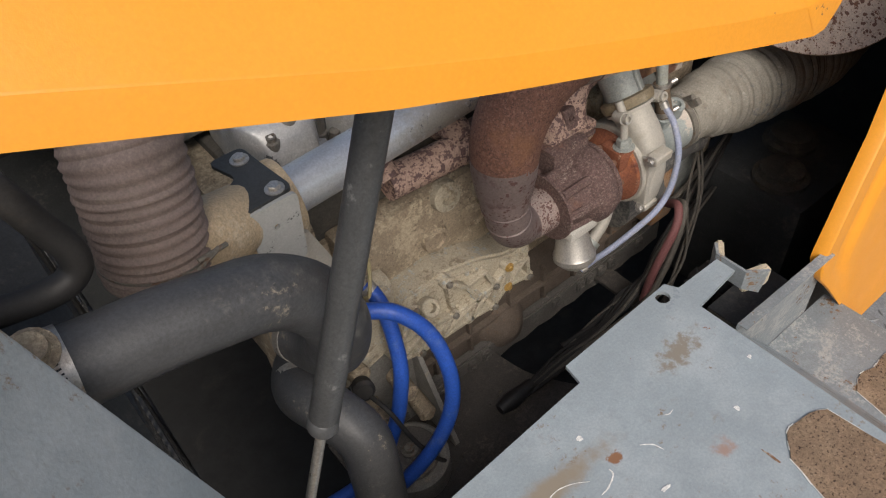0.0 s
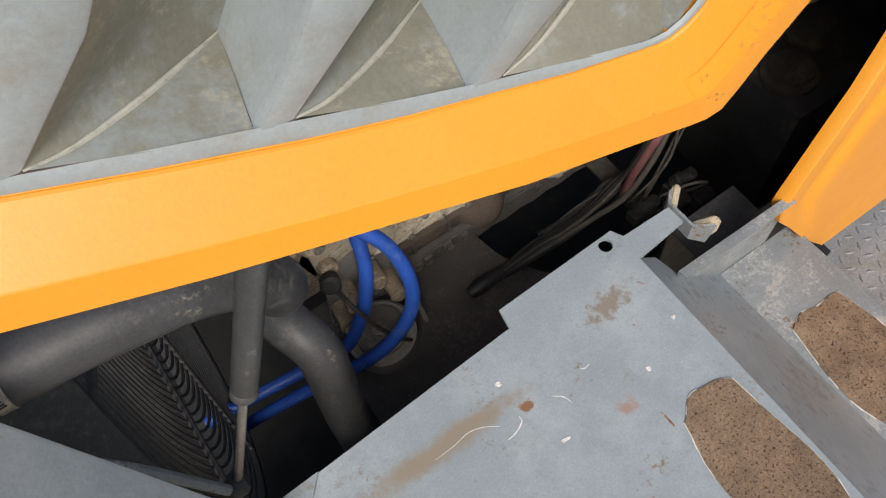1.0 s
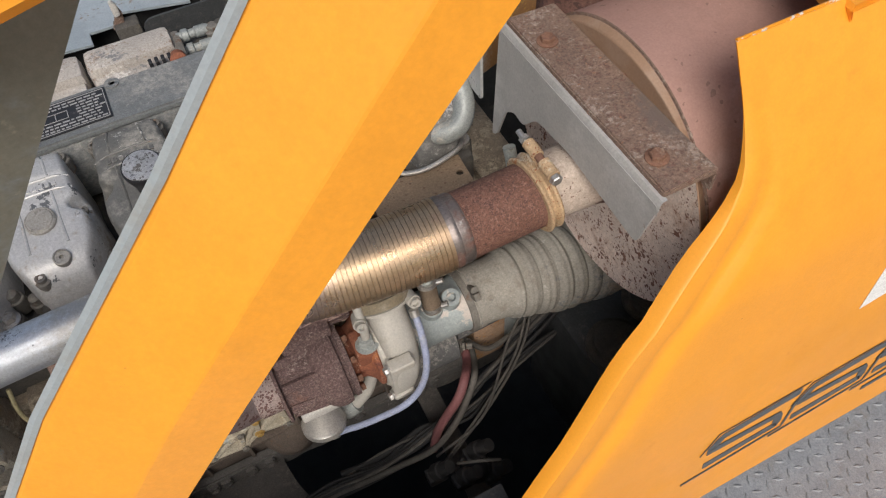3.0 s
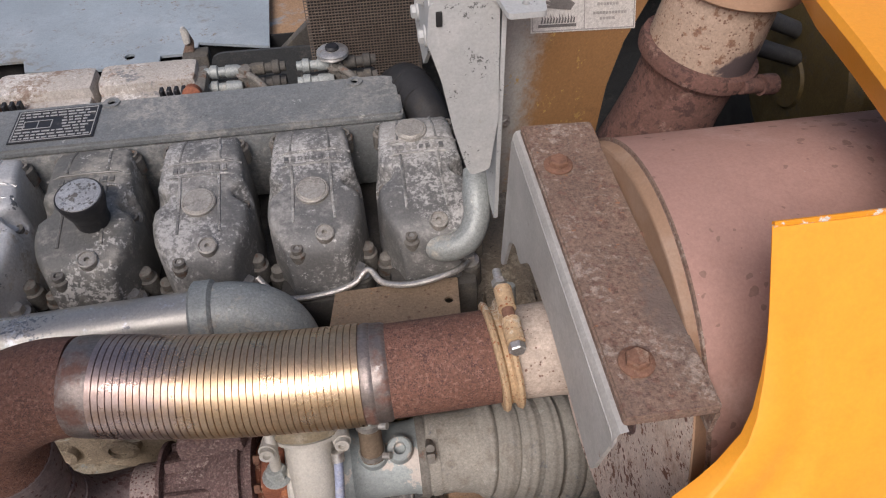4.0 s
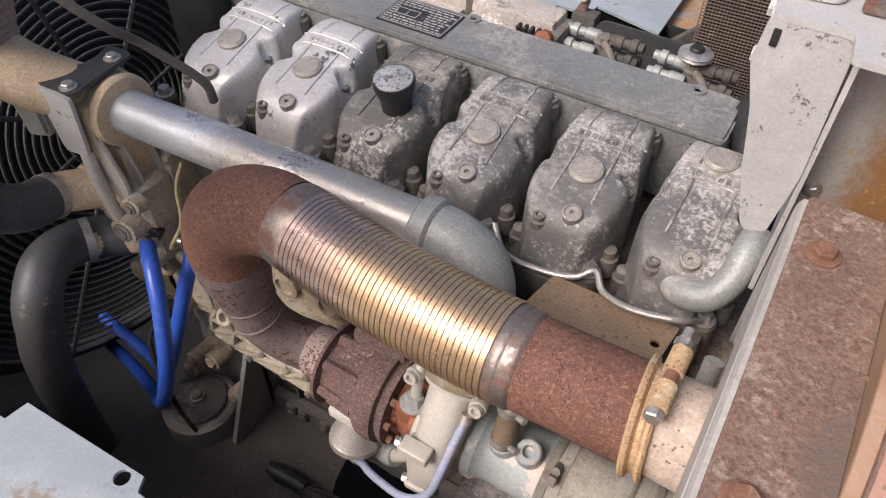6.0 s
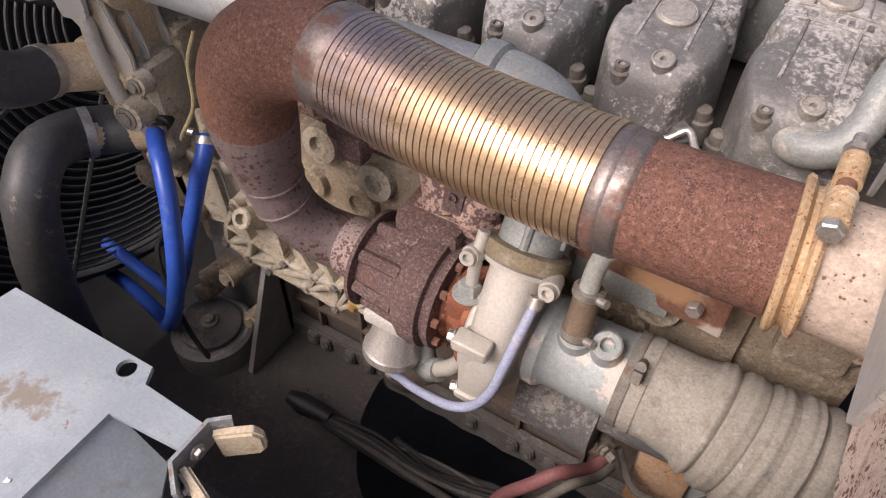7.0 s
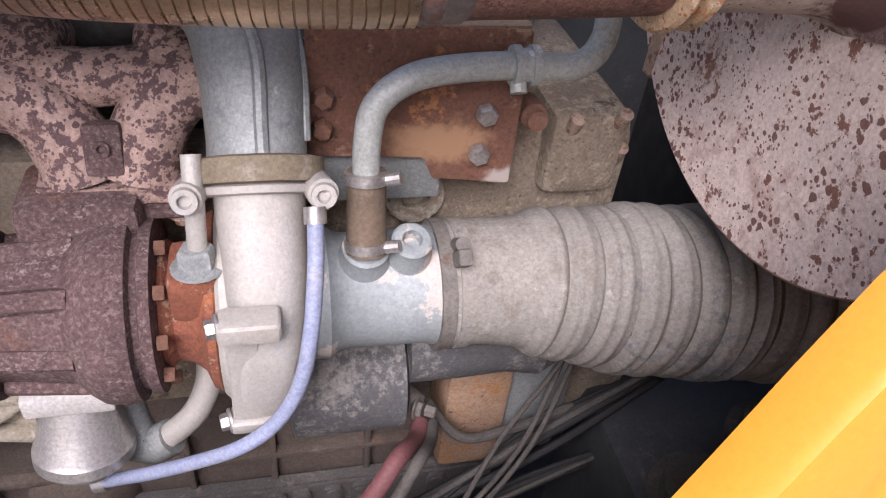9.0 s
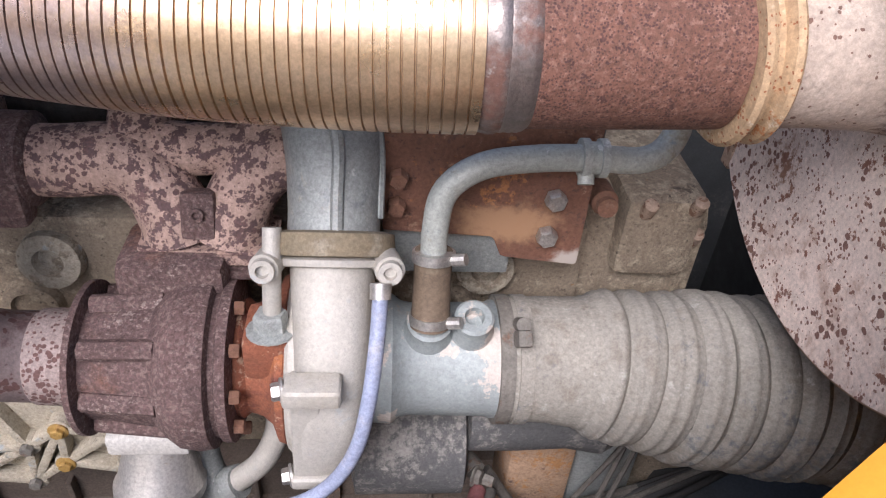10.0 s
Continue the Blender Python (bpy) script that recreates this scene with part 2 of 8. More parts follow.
RUSTPLATE = surf("pitted_rust_plate", (0.205, 0.135, 0.10), 0.85, 0, [((0.16, 0.092, 0.068), 120, 0.52, 0.62, 0.9, 0), ((0.31, 0.245, 0.20), 14, 0.52, 0.60, 0.8, 0, 150), ((0.17, 0.115, 0.095), 9, 0.57, 0.66, 0.85, 0, 90), ((0.28, 0.13, 0.07), 110, 0.62, 0.68, 0.9, 0)], [(170, 0.0018)], 0.12, 14, 0, 0.25)
stain(RUSTPLATE, (0.145, 0.108, 0.09), 0.85, (0.908, -0.405, 0.186), (0.024, 0.075, 0.03), 0.0, 1.1, 60, 0.2, 0.8)
MUFFLER = surf("primer_pink_muffler", (0.365, 0.216, 0.176), 0.62, 0, [((0.49, 0.335, 0.285), 5, 0.52, 0.70, 0.7, 0), ((0.34, 0.195, 0.155), 7, 0.55, 0.68, 0.65, 0, 60), ((0.56, 0.50, 0.45), 50, 0.64, 0.67, 0.7, 0, 200), ((0.25, 0.15, 0.12), -60, 0.86, 0.90, 0.7, 0)], [(90, 0.0003)], 0.05, 6, 0, 0.07)
CAPRIM = surf("tan_end_cap_paint", (0.30, 0.185, 0.115), 0.6, 0, [((0.36, 0.25, 0.18), 8, 0.5, 0.7, 0.7, 0), ((0.20, 0.10, 0.06), 40, 0.63, 0.68, 0.8, 0, 160)], [(120, 0.0003)], 0.05, 8, 0, 0.06)
PALEPAD = surf("pale_bracket_paint", (0.56, 0.54, 0.50), 0.6, 0, [((0.40, 0.36, 0.30), 24, 0.57, 0.66, 0.8, 0, 120)], [(160, 0.0004)], 0.06, 20)
SCARRUST = surf("paint_scar_rust", (0.22, 0.12, 0.07), 0.9, 0, [((0.38, 0.33, 0.27), 60, 0.53, 0.58, 0.9, 0, 200)], [(200, 0.0005)])
DISC = surf("mottled_end_cap", (0.69, 0.575, 0.50), 0.75, 0, [((0.50, 0.37, 0.30), 9, 0.50, 0.62, 0.8, 0, 60), ((0.21, 0.10, 0.068), 60, 0.575, 0.61, 0.85, 0), ((0.185, 0.10, 0.078), -120, 0.77, 0.85, 0.85, 0), ((0.20, 0.105, 0.08), -230, 0.81, 0.89, 0.85, 0), ((0.25, 0.135, 0.09), 8, 0.57, 0.65, 0.9, 0, 110)], [(160, 0.0008)], 0.1, 10, 0, 0.14)
MANIFOLD = surf("flaking_cast_iron", (0.46, 0.32, 0.26), 0.85, 0, [((0.135, 0.085, 0.082), 95, 0.515, 0.54, 0.9, 0), ((0.15, 0.09, 0.083), -190, 0.74, 0.80, 0.9, 0), ((0.17, 0.10, 0.092), 24, 0.55, 0.60, 0.9, 0, 160), ((0.50, 0.37, 0.32), 30, 0.60, 0.66, 0.9, 0, 170)], [(140, 0.0016)], 0.12, 18, 0, 0.18)
TURBINE = surf("rusted_turbine_cast", (0.135, 0.083, 0.076), 0.88, 0, [((0.20, 0.14, 0.125), 240, 0.49, 0.60, 0.9, 0), ((0.32, 0.25, 0.22), 15, 0.565, 0.605, 0.9, 0, 240), ((0.18, 0.09, 0.062), 10, 0.56, 0.72, 0.9, 0), ((0.075, 0.045, 0.042), 8, 0.57, 0.68, 0.9, 0, 80)], [(280, 0.002), (70, 0.001)], 0.15, 20, 0, 0.28)
REDRUST = surf("red_rust_cast", (0.27, 0.095, 0.05), 0.85, 0, [((0.15, 0.05, 0.035), 24, 0.49, 0.6, 0.9, 0, 120), ((0.42, 0.27, 0.18), 18, 0.55, 0.61, 0.9, 0, 140), ((0.36, 0.13, 0.05), 9, 0.55, 0.66, 0.9, 0)], [(220, 0.0012)], 0.15, 20, 0, 0.18)
ALU = surf("cast_aluminium", (0.50, 0.475, 0.425), 0.6, 0.25, [((0.42, 0.38, 0.31), 12, 0.52, 0.72, 0.8, 0.1), ((0.46, 0.47, 0.46), 8, 0.55, 0.65, 0.6, 0.2, 120)], [(280, 0.0008)], 0.06, 14, 0, 0.08)
GREYALU = surf("grey_green_cast_elbow", (0.33, 0.35, 0.335), 0.5, 0.2, [((0.44, 0.41, 0.35), 10, 0.53, 0.66, 0.8, 0, 100), ((0.50, 0.51, 0.49), 90, 0.62, 0.7, 0.5, 0.3), ((0.23, 0.25, 0.25), 14, 0.58, 0.66, 0.5, 0.2, 110)], [(240, 0.0006)], 0.1, 12)
COVER = surf("dusty_grey_cover", (0.165, 0.163, 0.155), 0.45, 0.15, [((0.36, 0.345, 0.318), 6.5, 0.46, 0.62, 0.7, 0.05, 60), ((0.49, 0.475, 0.45), 9, 0.51, 0.60, 0.65, 0.1, 170), ((0.60, 0.59, 0.565), 18, 0.585, 0.64, 0.6, 0.2, 240)], [(280, 0.0005)], 0.10, 10, 0, 0.12)
COVER_DARK = surf("olive_grey_cover", (0.160, 0.156, 0.142), 0.45, 0.15, [((0.34, 0.32, 0.28), 7, 0.48, 0.63, 0.75, 0, 70), ((0.56, 0.54, 0.50), 12, 0.555, 0.60, 0.65, 0.15, 170)], [(280, 0.0005)], 0.10, 10, 0, 0.11)
CAPTOP = surf("worn_silver_cap_top", (0.62, 0.61, 0.59), 0.35, 0.6, [((0.12, 0.11, 0.10), 60, 0.52, 0.56, 0.7, 0, 200)], [(200, 0.0006)], 0.15, 40)
COVER_BARE = surf("bare_alloy_cover", (0.62, 0.61, 0.59), 0.45, 0.35, [((0.38, 0.31, 0.225), 10, 0.54, 0.68, 0.8, 0, 90), ((0.72, 0.71, 0.69), 24, 0.54, 0.62, 0.42, 0.4, 160), ((0.13, 0.135, 0.14), 12, 0.625, 0.637, 0.6, 0.1)], [(280, 0.0005)], 0.08, 12, 0, 0.1)
CAPDISC = surf("cap_disc_alloy", (0.40, 0.375, 0.335), 0.55, 0.25, [((0.27, 0.25, 0.22), 50, 0.52, 0.60, 0.7, 0.1, 200)], [(300, 0.0004)], 0.1, 40)
RAIL = surf("grey_manifold_paint", (0.20, 0.208, 0.205), 0.42, 0.1, [((0.33, 0.32, 0.295), 7, 0.48, 0.63, 0.75, 0, 120), ((0.48, 0.47, 0.45), 30, 0.60, 0.64, 0.7, 0, 200), ((0.085, 0.088, 0.088), 12, 0.60, 0.68, 0.5, 0, 90)], [(240, 0.0005)], 0.12, 10, 0, 0.16)
BLOCK = surf("dusty_block_casting", (0.315, 0.255, 0.185), 0.92, 0, [((0.46, 0.385, 0.28), 14, 0.50, 0.58, 1, 0, 110), ((0.14, 0.11, 0.085), 16, 0.55, 0.65, 0.9, 0, 110), ((0.40, 0.22, 0.085), 11, 0.61, 0.67, 0.9, 0, 90), ((0.11, 0.09, 0.07), 150, 0.60, 0.68, 0.95, 0)], [(130, 0.0024), (420, 0.0008)], 0.14, 18)
CREAM = surf("cream_dust_casting", (0.445, 0.395, 0.305), 0.92, 0, [((0.27, 0.225, 0.165), 22, 0.53, 0.59, 1, 0, 130), ((0.20, 0.165, 0.12), 140, 0.61, 0.68, 1, 0), ((0.36, 0.385, 0.375), 10, 0.54, 0.63, 0.7, 0.1, 100), ((0.42, 0.24, 0.08), 14, 0.67, 0.73, 0.9, 0)], [(140, 0.0016), (420, 0.0008)], 0.12, 16)
SUMP = surf("rusty_brown_sump", (0.15, 0.118, 0.095), 0.9, 0, [((0.21, 0.12, 0.07), 9, 0.58, 0.68, 0.9, 0, 80), ((0.25, 0.215, 0.18), 14, 0.58, 0.68, 0.95, 0, 90)], [(110, 0.0014)], 0.15, 12)
FLANGE = surf("grimy_grey_flange", (0.135, 0.125, 0.115), 0.9, 0, [((0.23, 0.205, 0.18), 14, 0.53, 0.64, 0.95, 0, 100)], [(130, 0.0012)], 0.15, 14)
MOUNTGREY = surf("dusty_grey_bracket_paint", (0.23, 0.22, 0.205), 0.85, 0, [((0.30, 0.27, 0.225), 14, 0.54, 0.64, 0.95, 0, 100), ((0.13, 0.115, 0.10), 22, 0.57, 0.66, 0.9, 0, 130)], [(130, 0.001)], 0.12, 14)
HOUSING = surf("warm_beige_cast_housing", (0.58, 0.45, 0.295), 0.7, 0, [((0.45, 0.395, 0.325), 13, 0.54, 0.62, 0.9, 0, 110), ((0.66, 0.55, 0.40), 8, 0.52, 0.62, 0.8, 0, 90), ((0.34, 0.23, 0.13), 60, 0.62, 0.68, 0.9, 0, 200)], [(150, 0.001), (420, 0.0005)], 0.1, 14)
DARKCAST = surf("grimy_dark_casting", (0.085, 0.078, 0.068), 0.85, 0, [((0.15, 0.13, 0.10), 14, 0.5, 0.7, 0.95, 0)], [(120, 0.001)], 0.2, 14)
BELLY = surf("grimy_belly_plate", (0.078, 0.070, 0.064), 0.75, 0, [((0.14, 0.122, 0.105), 8, 0.51, 0.64, 0.95, 0, 90), ((0.045, 0.044, 0.045), 6, 0.56, 0.66, 0.5, 0, 60)], [(120, 0.0008)], 0.15, 10)
DARKSTEEL = surf("dark_frame_paint", (0.048, 0.051, 0.053), 0.6, 0, [((0.115, 0.108, 0.10), 8, 0.52, 0.66, 0.9, 0, 90)], [(120, 0.0005)], 0.15, 10)
# Near-black for dark gaps and depths; the shade is put into the colour.
BLACK = surf("deep_shade_black", (0.018, 0.018, 0.018), 0.75, 0, [((0.05, 0.045, 0.04), 10, 0.55, 0.75, 0.9, 0)], [], 0.15, 10)
RUBBER = surf("black_rubber", (0.060, 0.062, 0.067), 0.47, 0, [((0.13, 0.128, 0.122), 7, 0.52, 0.68, 0.8, 0, 90), ((0.23, 0.205, 0.17), 14, 0.575, 0.64, 0.95, 0, 130)], [(220, 0.0003)], 0.12, 10)
DUCT = surf("dusty_duct_rubber", (0.315, 0.295, 0.255), 0.9, 0, [((0.235, 0.21, 0.175), 5, 0.50, 0.62, 0.9, 0, 50), ((0.17, 0.175, 0.18), 7, 0.54, 0.62, 0.8, 0, 90), ((0.42, 0.40, 0.36), 20, 0.56, 0.66, 1, 0, 130)], [(200, 0.0007)], 0.1, 12, 0, 0.16)
BROWNHOSE = surf("brown_silicone_hose", (0.26, 0.20, 0.18), 0.8, 0, [((0.29, 0.235, 0.20), 10, 0.5, 0.68, 0.9, 0, 90)], [(180, 0.0005)], 0.1, 12)
TUBE = surf("flaking_grey_paint_tube", (0.32, 0.355, 0.35), 0.6, 0.1, [((0.52, 0.47, 0.42), 14, 0.515, 0.535, 0.8, 0), ((0.38, 0.34, 0.28), 30, 0.57, 0.66, 0.9, 0, 130)], [(160, 0.0006)], 0.1, 14, 0, 0.1)
XPIPE = surf("zinc_grey_pipe", (0.60, 0.63, 0.67), 0.34, 0.55, [((0.14, 0.15, 0.17), 12, 0.585, 0.63, 0.5, 0.3, 190), ((0.60, 0.62, 0.65), 16, 0.55, 0.63, 0.3, 0.6, 130), ((0.34, 0.18, 0.08), 14, 0.685, 0.72, 0.9, 0, 110)], [(180, 0.0003)], 0.08, 8, 0, 0.1, ((0.44, 0.42, 0.385), (1, 0, 0), 0.10, 0.20))
BLUE = surf("blue_rubber_hose", (0.022, 0.085, 0.42), 0.42, 0, [((0.09, 0.16, 0.42), 24, 0.55, 0.75, 0.7, 0)], [(200, 0.0002)], 0.12, 14)
LILAC = surf("pale_lilac_hose", (0.30, 0.335, 0.46), 0.5, 0, [((0.38, 0.375, 0.40), 30, 0.53, 0.70, 0.8, 0)], [(200, 0.0002)], 0.08, 14)
REDSHEATH = surf("red_cable_sheath", (0.50, 0.035, 0.045), 0.45, 0, [((0.30, 0.10, 0.09), 30, 0.55, 0.68, 0.8, 0, 120)], [], 0.1, 14)
REDCABLE = surf("faded_red_cable", (0.20, 0.08, 0.08), 0.65, 0, [((0.25, 0.175, 0.16), 20, 0.55, 0.68, 0.9, 0, 120)], [], 0.12, 14)
CABLE = surf("dusty_black_cable", (0.024, 0.023, 0.023), 0.65, 0, [((0.055, 0.049, 0.044), 14, 0.54, 0.72, 0.95, 0)], [], 0.15, 14)
SCABBLOCK = surf("orange_scabbed_casting", (0.36, 0.24, 0.155), 0.85, 0, [((0.38, 0.19, 0.07), 13, 0.53, 0.61, 0.9, 0, 100), ((0.16, 0.10, 0.075), 20, 0.56, 0.62, 0.9, 0, 120)], [(140, 0.0014)], 0.12, 14)
GREYCABLE = surf("grey_dusty_cable", (0.108, 0.098, 0.085), 0.8, 0, [((0.065, 0.06, 0.054), 16, 0.5, 0.68, 0.9, 0), ((0.17, 0.155, 0.135), 30, 0.60, 0.70, 0.95, 0)], [], 0.12, 14)
PAD = surf("cream_latch_pad", (0.55, 0.47, 0.34), 0.6, 0, [((0.40, 0.30, 0.18), 34, 0.56, 0.7, 0.8, 0), ((0.10, 0.08, 0.06), 50, 0.68, 0.74, 0.9, 0)], [(160, 0.0003)], 0.06, 20)
STEEL = surf("zinc_bolt_steel", (0.52, 0.50, 0.47), 0.4, 0.75, [((0.34, 0.27, 0.20), 60, 0.55, 0.7, 0.7, 0.2)], [(300, 0.0003)], 0.12, 60)
OCHREBOLT = surf("ochre_stained_bolt", (0.42, 0.26, 0.075), 0.6, 0.15, [((0.30, 0.17, 0.06), 60, 0.54, 0.66, 0.8, 0)], [(300, 0.0003)], 0.15, 60)
DUSTYBOLT = surf("dusty_bolt", (0.205, 0.19, 0.165), 0.75, 0.2, [((0.16, 0.10, 0.07), 60, 0.54, 0.66, 0.9, 0)], [(300, 0.0003)], 0.15, 60)
MOTOR = surf("dust_blasted_motor", (0.105, 0.105, 0.105), 0.8, 0, [((0.26, 0.245, 0.225), 8, 0.49, 0.60, 0.9, 0, 120), ((0.34, 0.32, 0.29), 40, 0.58, 0.64, 0.95, 0, 220)], [(200, 0.0006)], 0.12, 12)
RUSTBOLT = surf("rusty_bolt", (0.215, 0.11, 0.07), 0.85, 0.05, [((0.32, 0.23, 0.17), 60, 0.55, 0.7, 0.8, 0.1)], [(300, 0.0006)], 0.15, 60)
HEATPLATE = surf("rusty_heat_plate", (0.185, 0.088, 0.056), 0.8, 0, [((0.33, 0.205, 0.14), 8, 0.55, 0.62, 0.8, 0, 110), ((0.36, 0.16, 0.065), 13, 0.57, 0.63, 0.85, 0, 120), ((0.12, 0.065, 0.05), 170, 0.55, 0.63, 0.9, 0), ((0.31, 0.30, 0.27), 26, 0.70, 0.76, 0.7, 0.1)], [(140, 0.0007)], 0.12, 10)
SHIELD = surf("brown_shield_paint", (0.40, 0.385, 0.35), 0.6, 0, [((0.46, 0.30, 0.10), 30, 0.585, 0.63, 0.8, 0, 210), ((0.22, 0.12, 0.055), 8, 0.56, 0.68, 0.7, 0, 60)], [(120, 0.0003)], 0.05, 8, 0, 0.10, ((0.29, 0.155, 0.062), (1, 0, -0.10), 0.848, 0.892))
POST = surf("scuffed_pale_grey_paint", (0.44, 0.445, 0.435), 0.5, 0, [((0.52, 0.515, 0.50), 6, 0.5, 0.66, 0.6, 0), ((0.34, 0.30, 0.24), 12, 0.60, 0.70, 0.8, 0, 100), ((0.13, 0.13, 0.125), 26, 0.585, 0.605, 0.7, 0, 190)], [(160, 0.0003)], 0.05, 8, 0, 0.07)
STACK = surf("tan_stack_paint", (0.43, 0.275, 0.18), 0.65, 0, [((0.48, 0.345, 0.245), 7, 0.5, 0.68, 0.7, 0), ((0.28, 0.15, 0.09), 26, 0.60, 0.66, 0.8, 0, 170)], [(120, 0.0003)], 0.06, 8, 0, 0.06)
BRACKET = surf("grey_bracket_paint", (0.40, 0.385, 0.36), 0.5, 0.05, [((0.47, 0.455, 0.43), 8, 0.5, 0.66, 0.6, 0), ((0.25, 0.17, 0.125), 26, 0.61, 0.67, 0.85, 0, 150)], [(140, 0.0004)], 0.07, 10, 0, 0.08)
STACKRUST = surf("rust_scabbed_pipe", (0.165, 0.085, 0.066), 0.85, 0, [((0.34, 0.23, 0.18), 9, 0.54, 0.66, 0.85, 0, 60), ((0.085, 0.045, 0.038), 95, 0.52, 0.58, 0.9, 0), ((0.11, 0.055, 0.042), 12, 0.55, 0.64, 0.9, 0, 110), ((0.30, 0.11, 0.045), 16, 0.61, 0.66, 0.9, 0, 130)], [(140, 0.002)], 0.15, 14)
VENTGREY = surf("grey_green_pipe_paint", (0.40, 0.42, 0.385), 0.5, 0.1, [((0.30, 0.29, 0.23), 12, 0.52, 0.64, 0.75, 0, 100), ((0.62, 0.63, 0.60), 16, 0.60, 0.64, 0.6, 0, 130), ((0.24, 0.29, 0.31), 10, 0.57, 0.66, 0.5, 0.1, 90)], [(240, 0.0005)], 0.1, 12)
stain(HEATPLATE, (0.40, 0.235, 0.13), 0.85, (0.705, -0.207, -0.180), (0.060, 0.03, 0.026), 0.0, 0.9, 45, 0.4, 0.7)
stain(HEATPLATE, (0.44, 0.39, 0.345), 0.8, (0.768, -0.207, -0.222), (0.020, 0.03, 0.020), 0.0, 0.7, 60, 0.5, 0.5)
HEATFLANGE = surf("olive_brown_flange", (0.26, 0.185, 0.12), 0.7, 0, [((0.36, 0.19, 0.09), 12, 0.55, 0.64, 0.85, 0, 120), ((0.40, 0.38, 0.35), 14, 0.60, 0.66, 0.7, 0.1, 150), ((0.13, 0.075, 0.05), 150, 0.58, 0.66, 0.9, 0)], [(140, 0.0007)], 0.12, 10)
INLET = surf("dusty_inlet_pipe", (0.47, 0.385, 0.315), 0.75, 0, [((0.54, 0.45, 0.375), 9, 0.5, 0.64, 0.8, 0, 90), ((0.33, 0.20, 0.125), 22, 0.60, 0.68, 0.85, 0, 150), ((0.17, 0.10, 0.075), -210, 0.86, 0.93, 0.85, 0)], [(180, 0.0010)], 0.08, 12)
stain(INLET, (0.115, 0.060, 0.052), 0.95, (0.905, -0.375, 0.010), (0.042, 0.06, 0.038))
STACKTAN = surf("rust_freckled_pipe", (0.40, 0.295, 0.22), 0.75, 0, [((0.47, 0.36, 0.28), 8, 0.55, 0.68, 0.8, 0, 90), ((0.22, 0.125, 0.08), 70, 0.55, 0.61, 0.85, 0), ((0.17, 0.10, 0.07), -230, 0.82, 0.90, 0.85, 0), ((0.19, 0.105, 0.075), 11, 0.57, 0.65, 0.9, 0, 110)], [(180, 0.0010)], 0.08, 12)
stain(STACKTAN, (0.075, 0.055, 0.055), 0.9, (1.125, -0.060, 0.175), (0.045, 0.03, 0.026))
PAPER = surf("faded_label", (0.66, 0.64, 0.60), 0.55, 0, [((0.50, 0.45, 0.38), 34, 0.6, 0.72, 0.8, 0)], [], 0.04, 20)
INK = surf("faded_label_ink", (0.20, 0.19, 0.18), 0.6)
PALEINK = surf("worn_label_ink", (0.40, 0.385, 0.36), 0.6)
PLAQUE = surf("black_data_plate", (0.03, 0.03, 0.032), 0.4, 0.1, [((0.20, 0.19, 0.17), 40, 0.6, 0.75, 0.8, 0)], [], 0.1, 30)
PLAQUEINK = surf("data_plate_lettering", (0.48, 0.47, 0.45), 0.5, 0.2)
DECAL = surf("grey_decal_vinyl", (0.085, 0.095, 0.105), 0.45, 0, [((0.2, 0.19, 0.17), 40, 0.64, 0.72, 0.7, 0)], [], 0.1, 30)
WHITE = surf("white_decal_vinyl", (0.75, 0.75, 0.73), 0.5, 0, [((0.55, 0.53, 0.48), 30, 0.6, 0.75, 0.7, 0)], [], 0.04, 20)
FANWIRE = surf("dusty_black_wire", (0.075, 0.074, 0.073), 0.55, 0, [((0.20, 0.19, 0.175), 30, 0.53, 0.68, 0.85, 0, 120)], [], 0.1, 20)
KNOB = surf("matt_black_plastic", (0.022, 0.022, 0.024), 0.55, 0, [((0.07, 0.065, 0.06), 40, 0.58, 0.72, 0.8, 0)], [], 0.1, 30)
ECU = surf("dirty_white_harness_cover", (0.46, 0.42, 0.375), 0.7, 0, [((0.27, 0.20, 0.155), 9, 0.51, 0.60, 0.9, 0, 110), ((0.62, 0.59, 0.55), 16, 0.55, 0.61, 0.7, 0, 140), ((0.20, 0.20, 0.20), 11, 0.58, 0.65, 0.8, 0, 100)], [(160, 0.0008)], 0.12, 14)
BROWN = surf("rust_brown_frame", (0.32, 0.20, 0.115), 0.8, 0, [((0.25, 0.27, 0.28), 8, 0.5, 0.62, 0.6, 0)], [(90, 0.0006)], 0.12, 10)
BRASS = surf("olive_brass", (0.33, 0.28, 0.11), 0.5, 0.6, [((0.20, 0.17, 0.085), 18, 0.5, 0.64, 0.75, 0.2, 110)], [(120, 0.0004)], 0.12, 16)
SAND = surf("dry_ground", (0.26, 0.215, 0.16), 0.95, 0, [((0.19, 0.155, 0.115), 2, 0.45, 0.7, 1, 0)], [(20, 0.01)], 0.15, 3)
RODSTEEL = surf("strut_rod_steel", (0.33, 0.32, 0.30), 0.35, 0.8, [((0.16, 0.13, 0.10), 40, 0.5, 0.7, 0.7, 0.1)], [], 0.1, 40)
STRUTPAINT = surf("scuffed_strut_paint", (0.075, 0.077, 0.08), 0.45, 0.1, [((0.21, 0.21, 0.21), 34, 0.58, 0.68, 0.6, 0.1)], [(200, 0.0004)], 0.12, 20)


# ---- mesh helpers ----
HOMES = {}


def thing(name, label, category, at=(0, 0, 0), group="", kind=""):
    ob = new(name)
    ob.empty_display_size = 0.02
    ob.location = at
    HOMES[ob] = Matrix.Translation(at)
    return tagged(ob, label, category, group, kind)


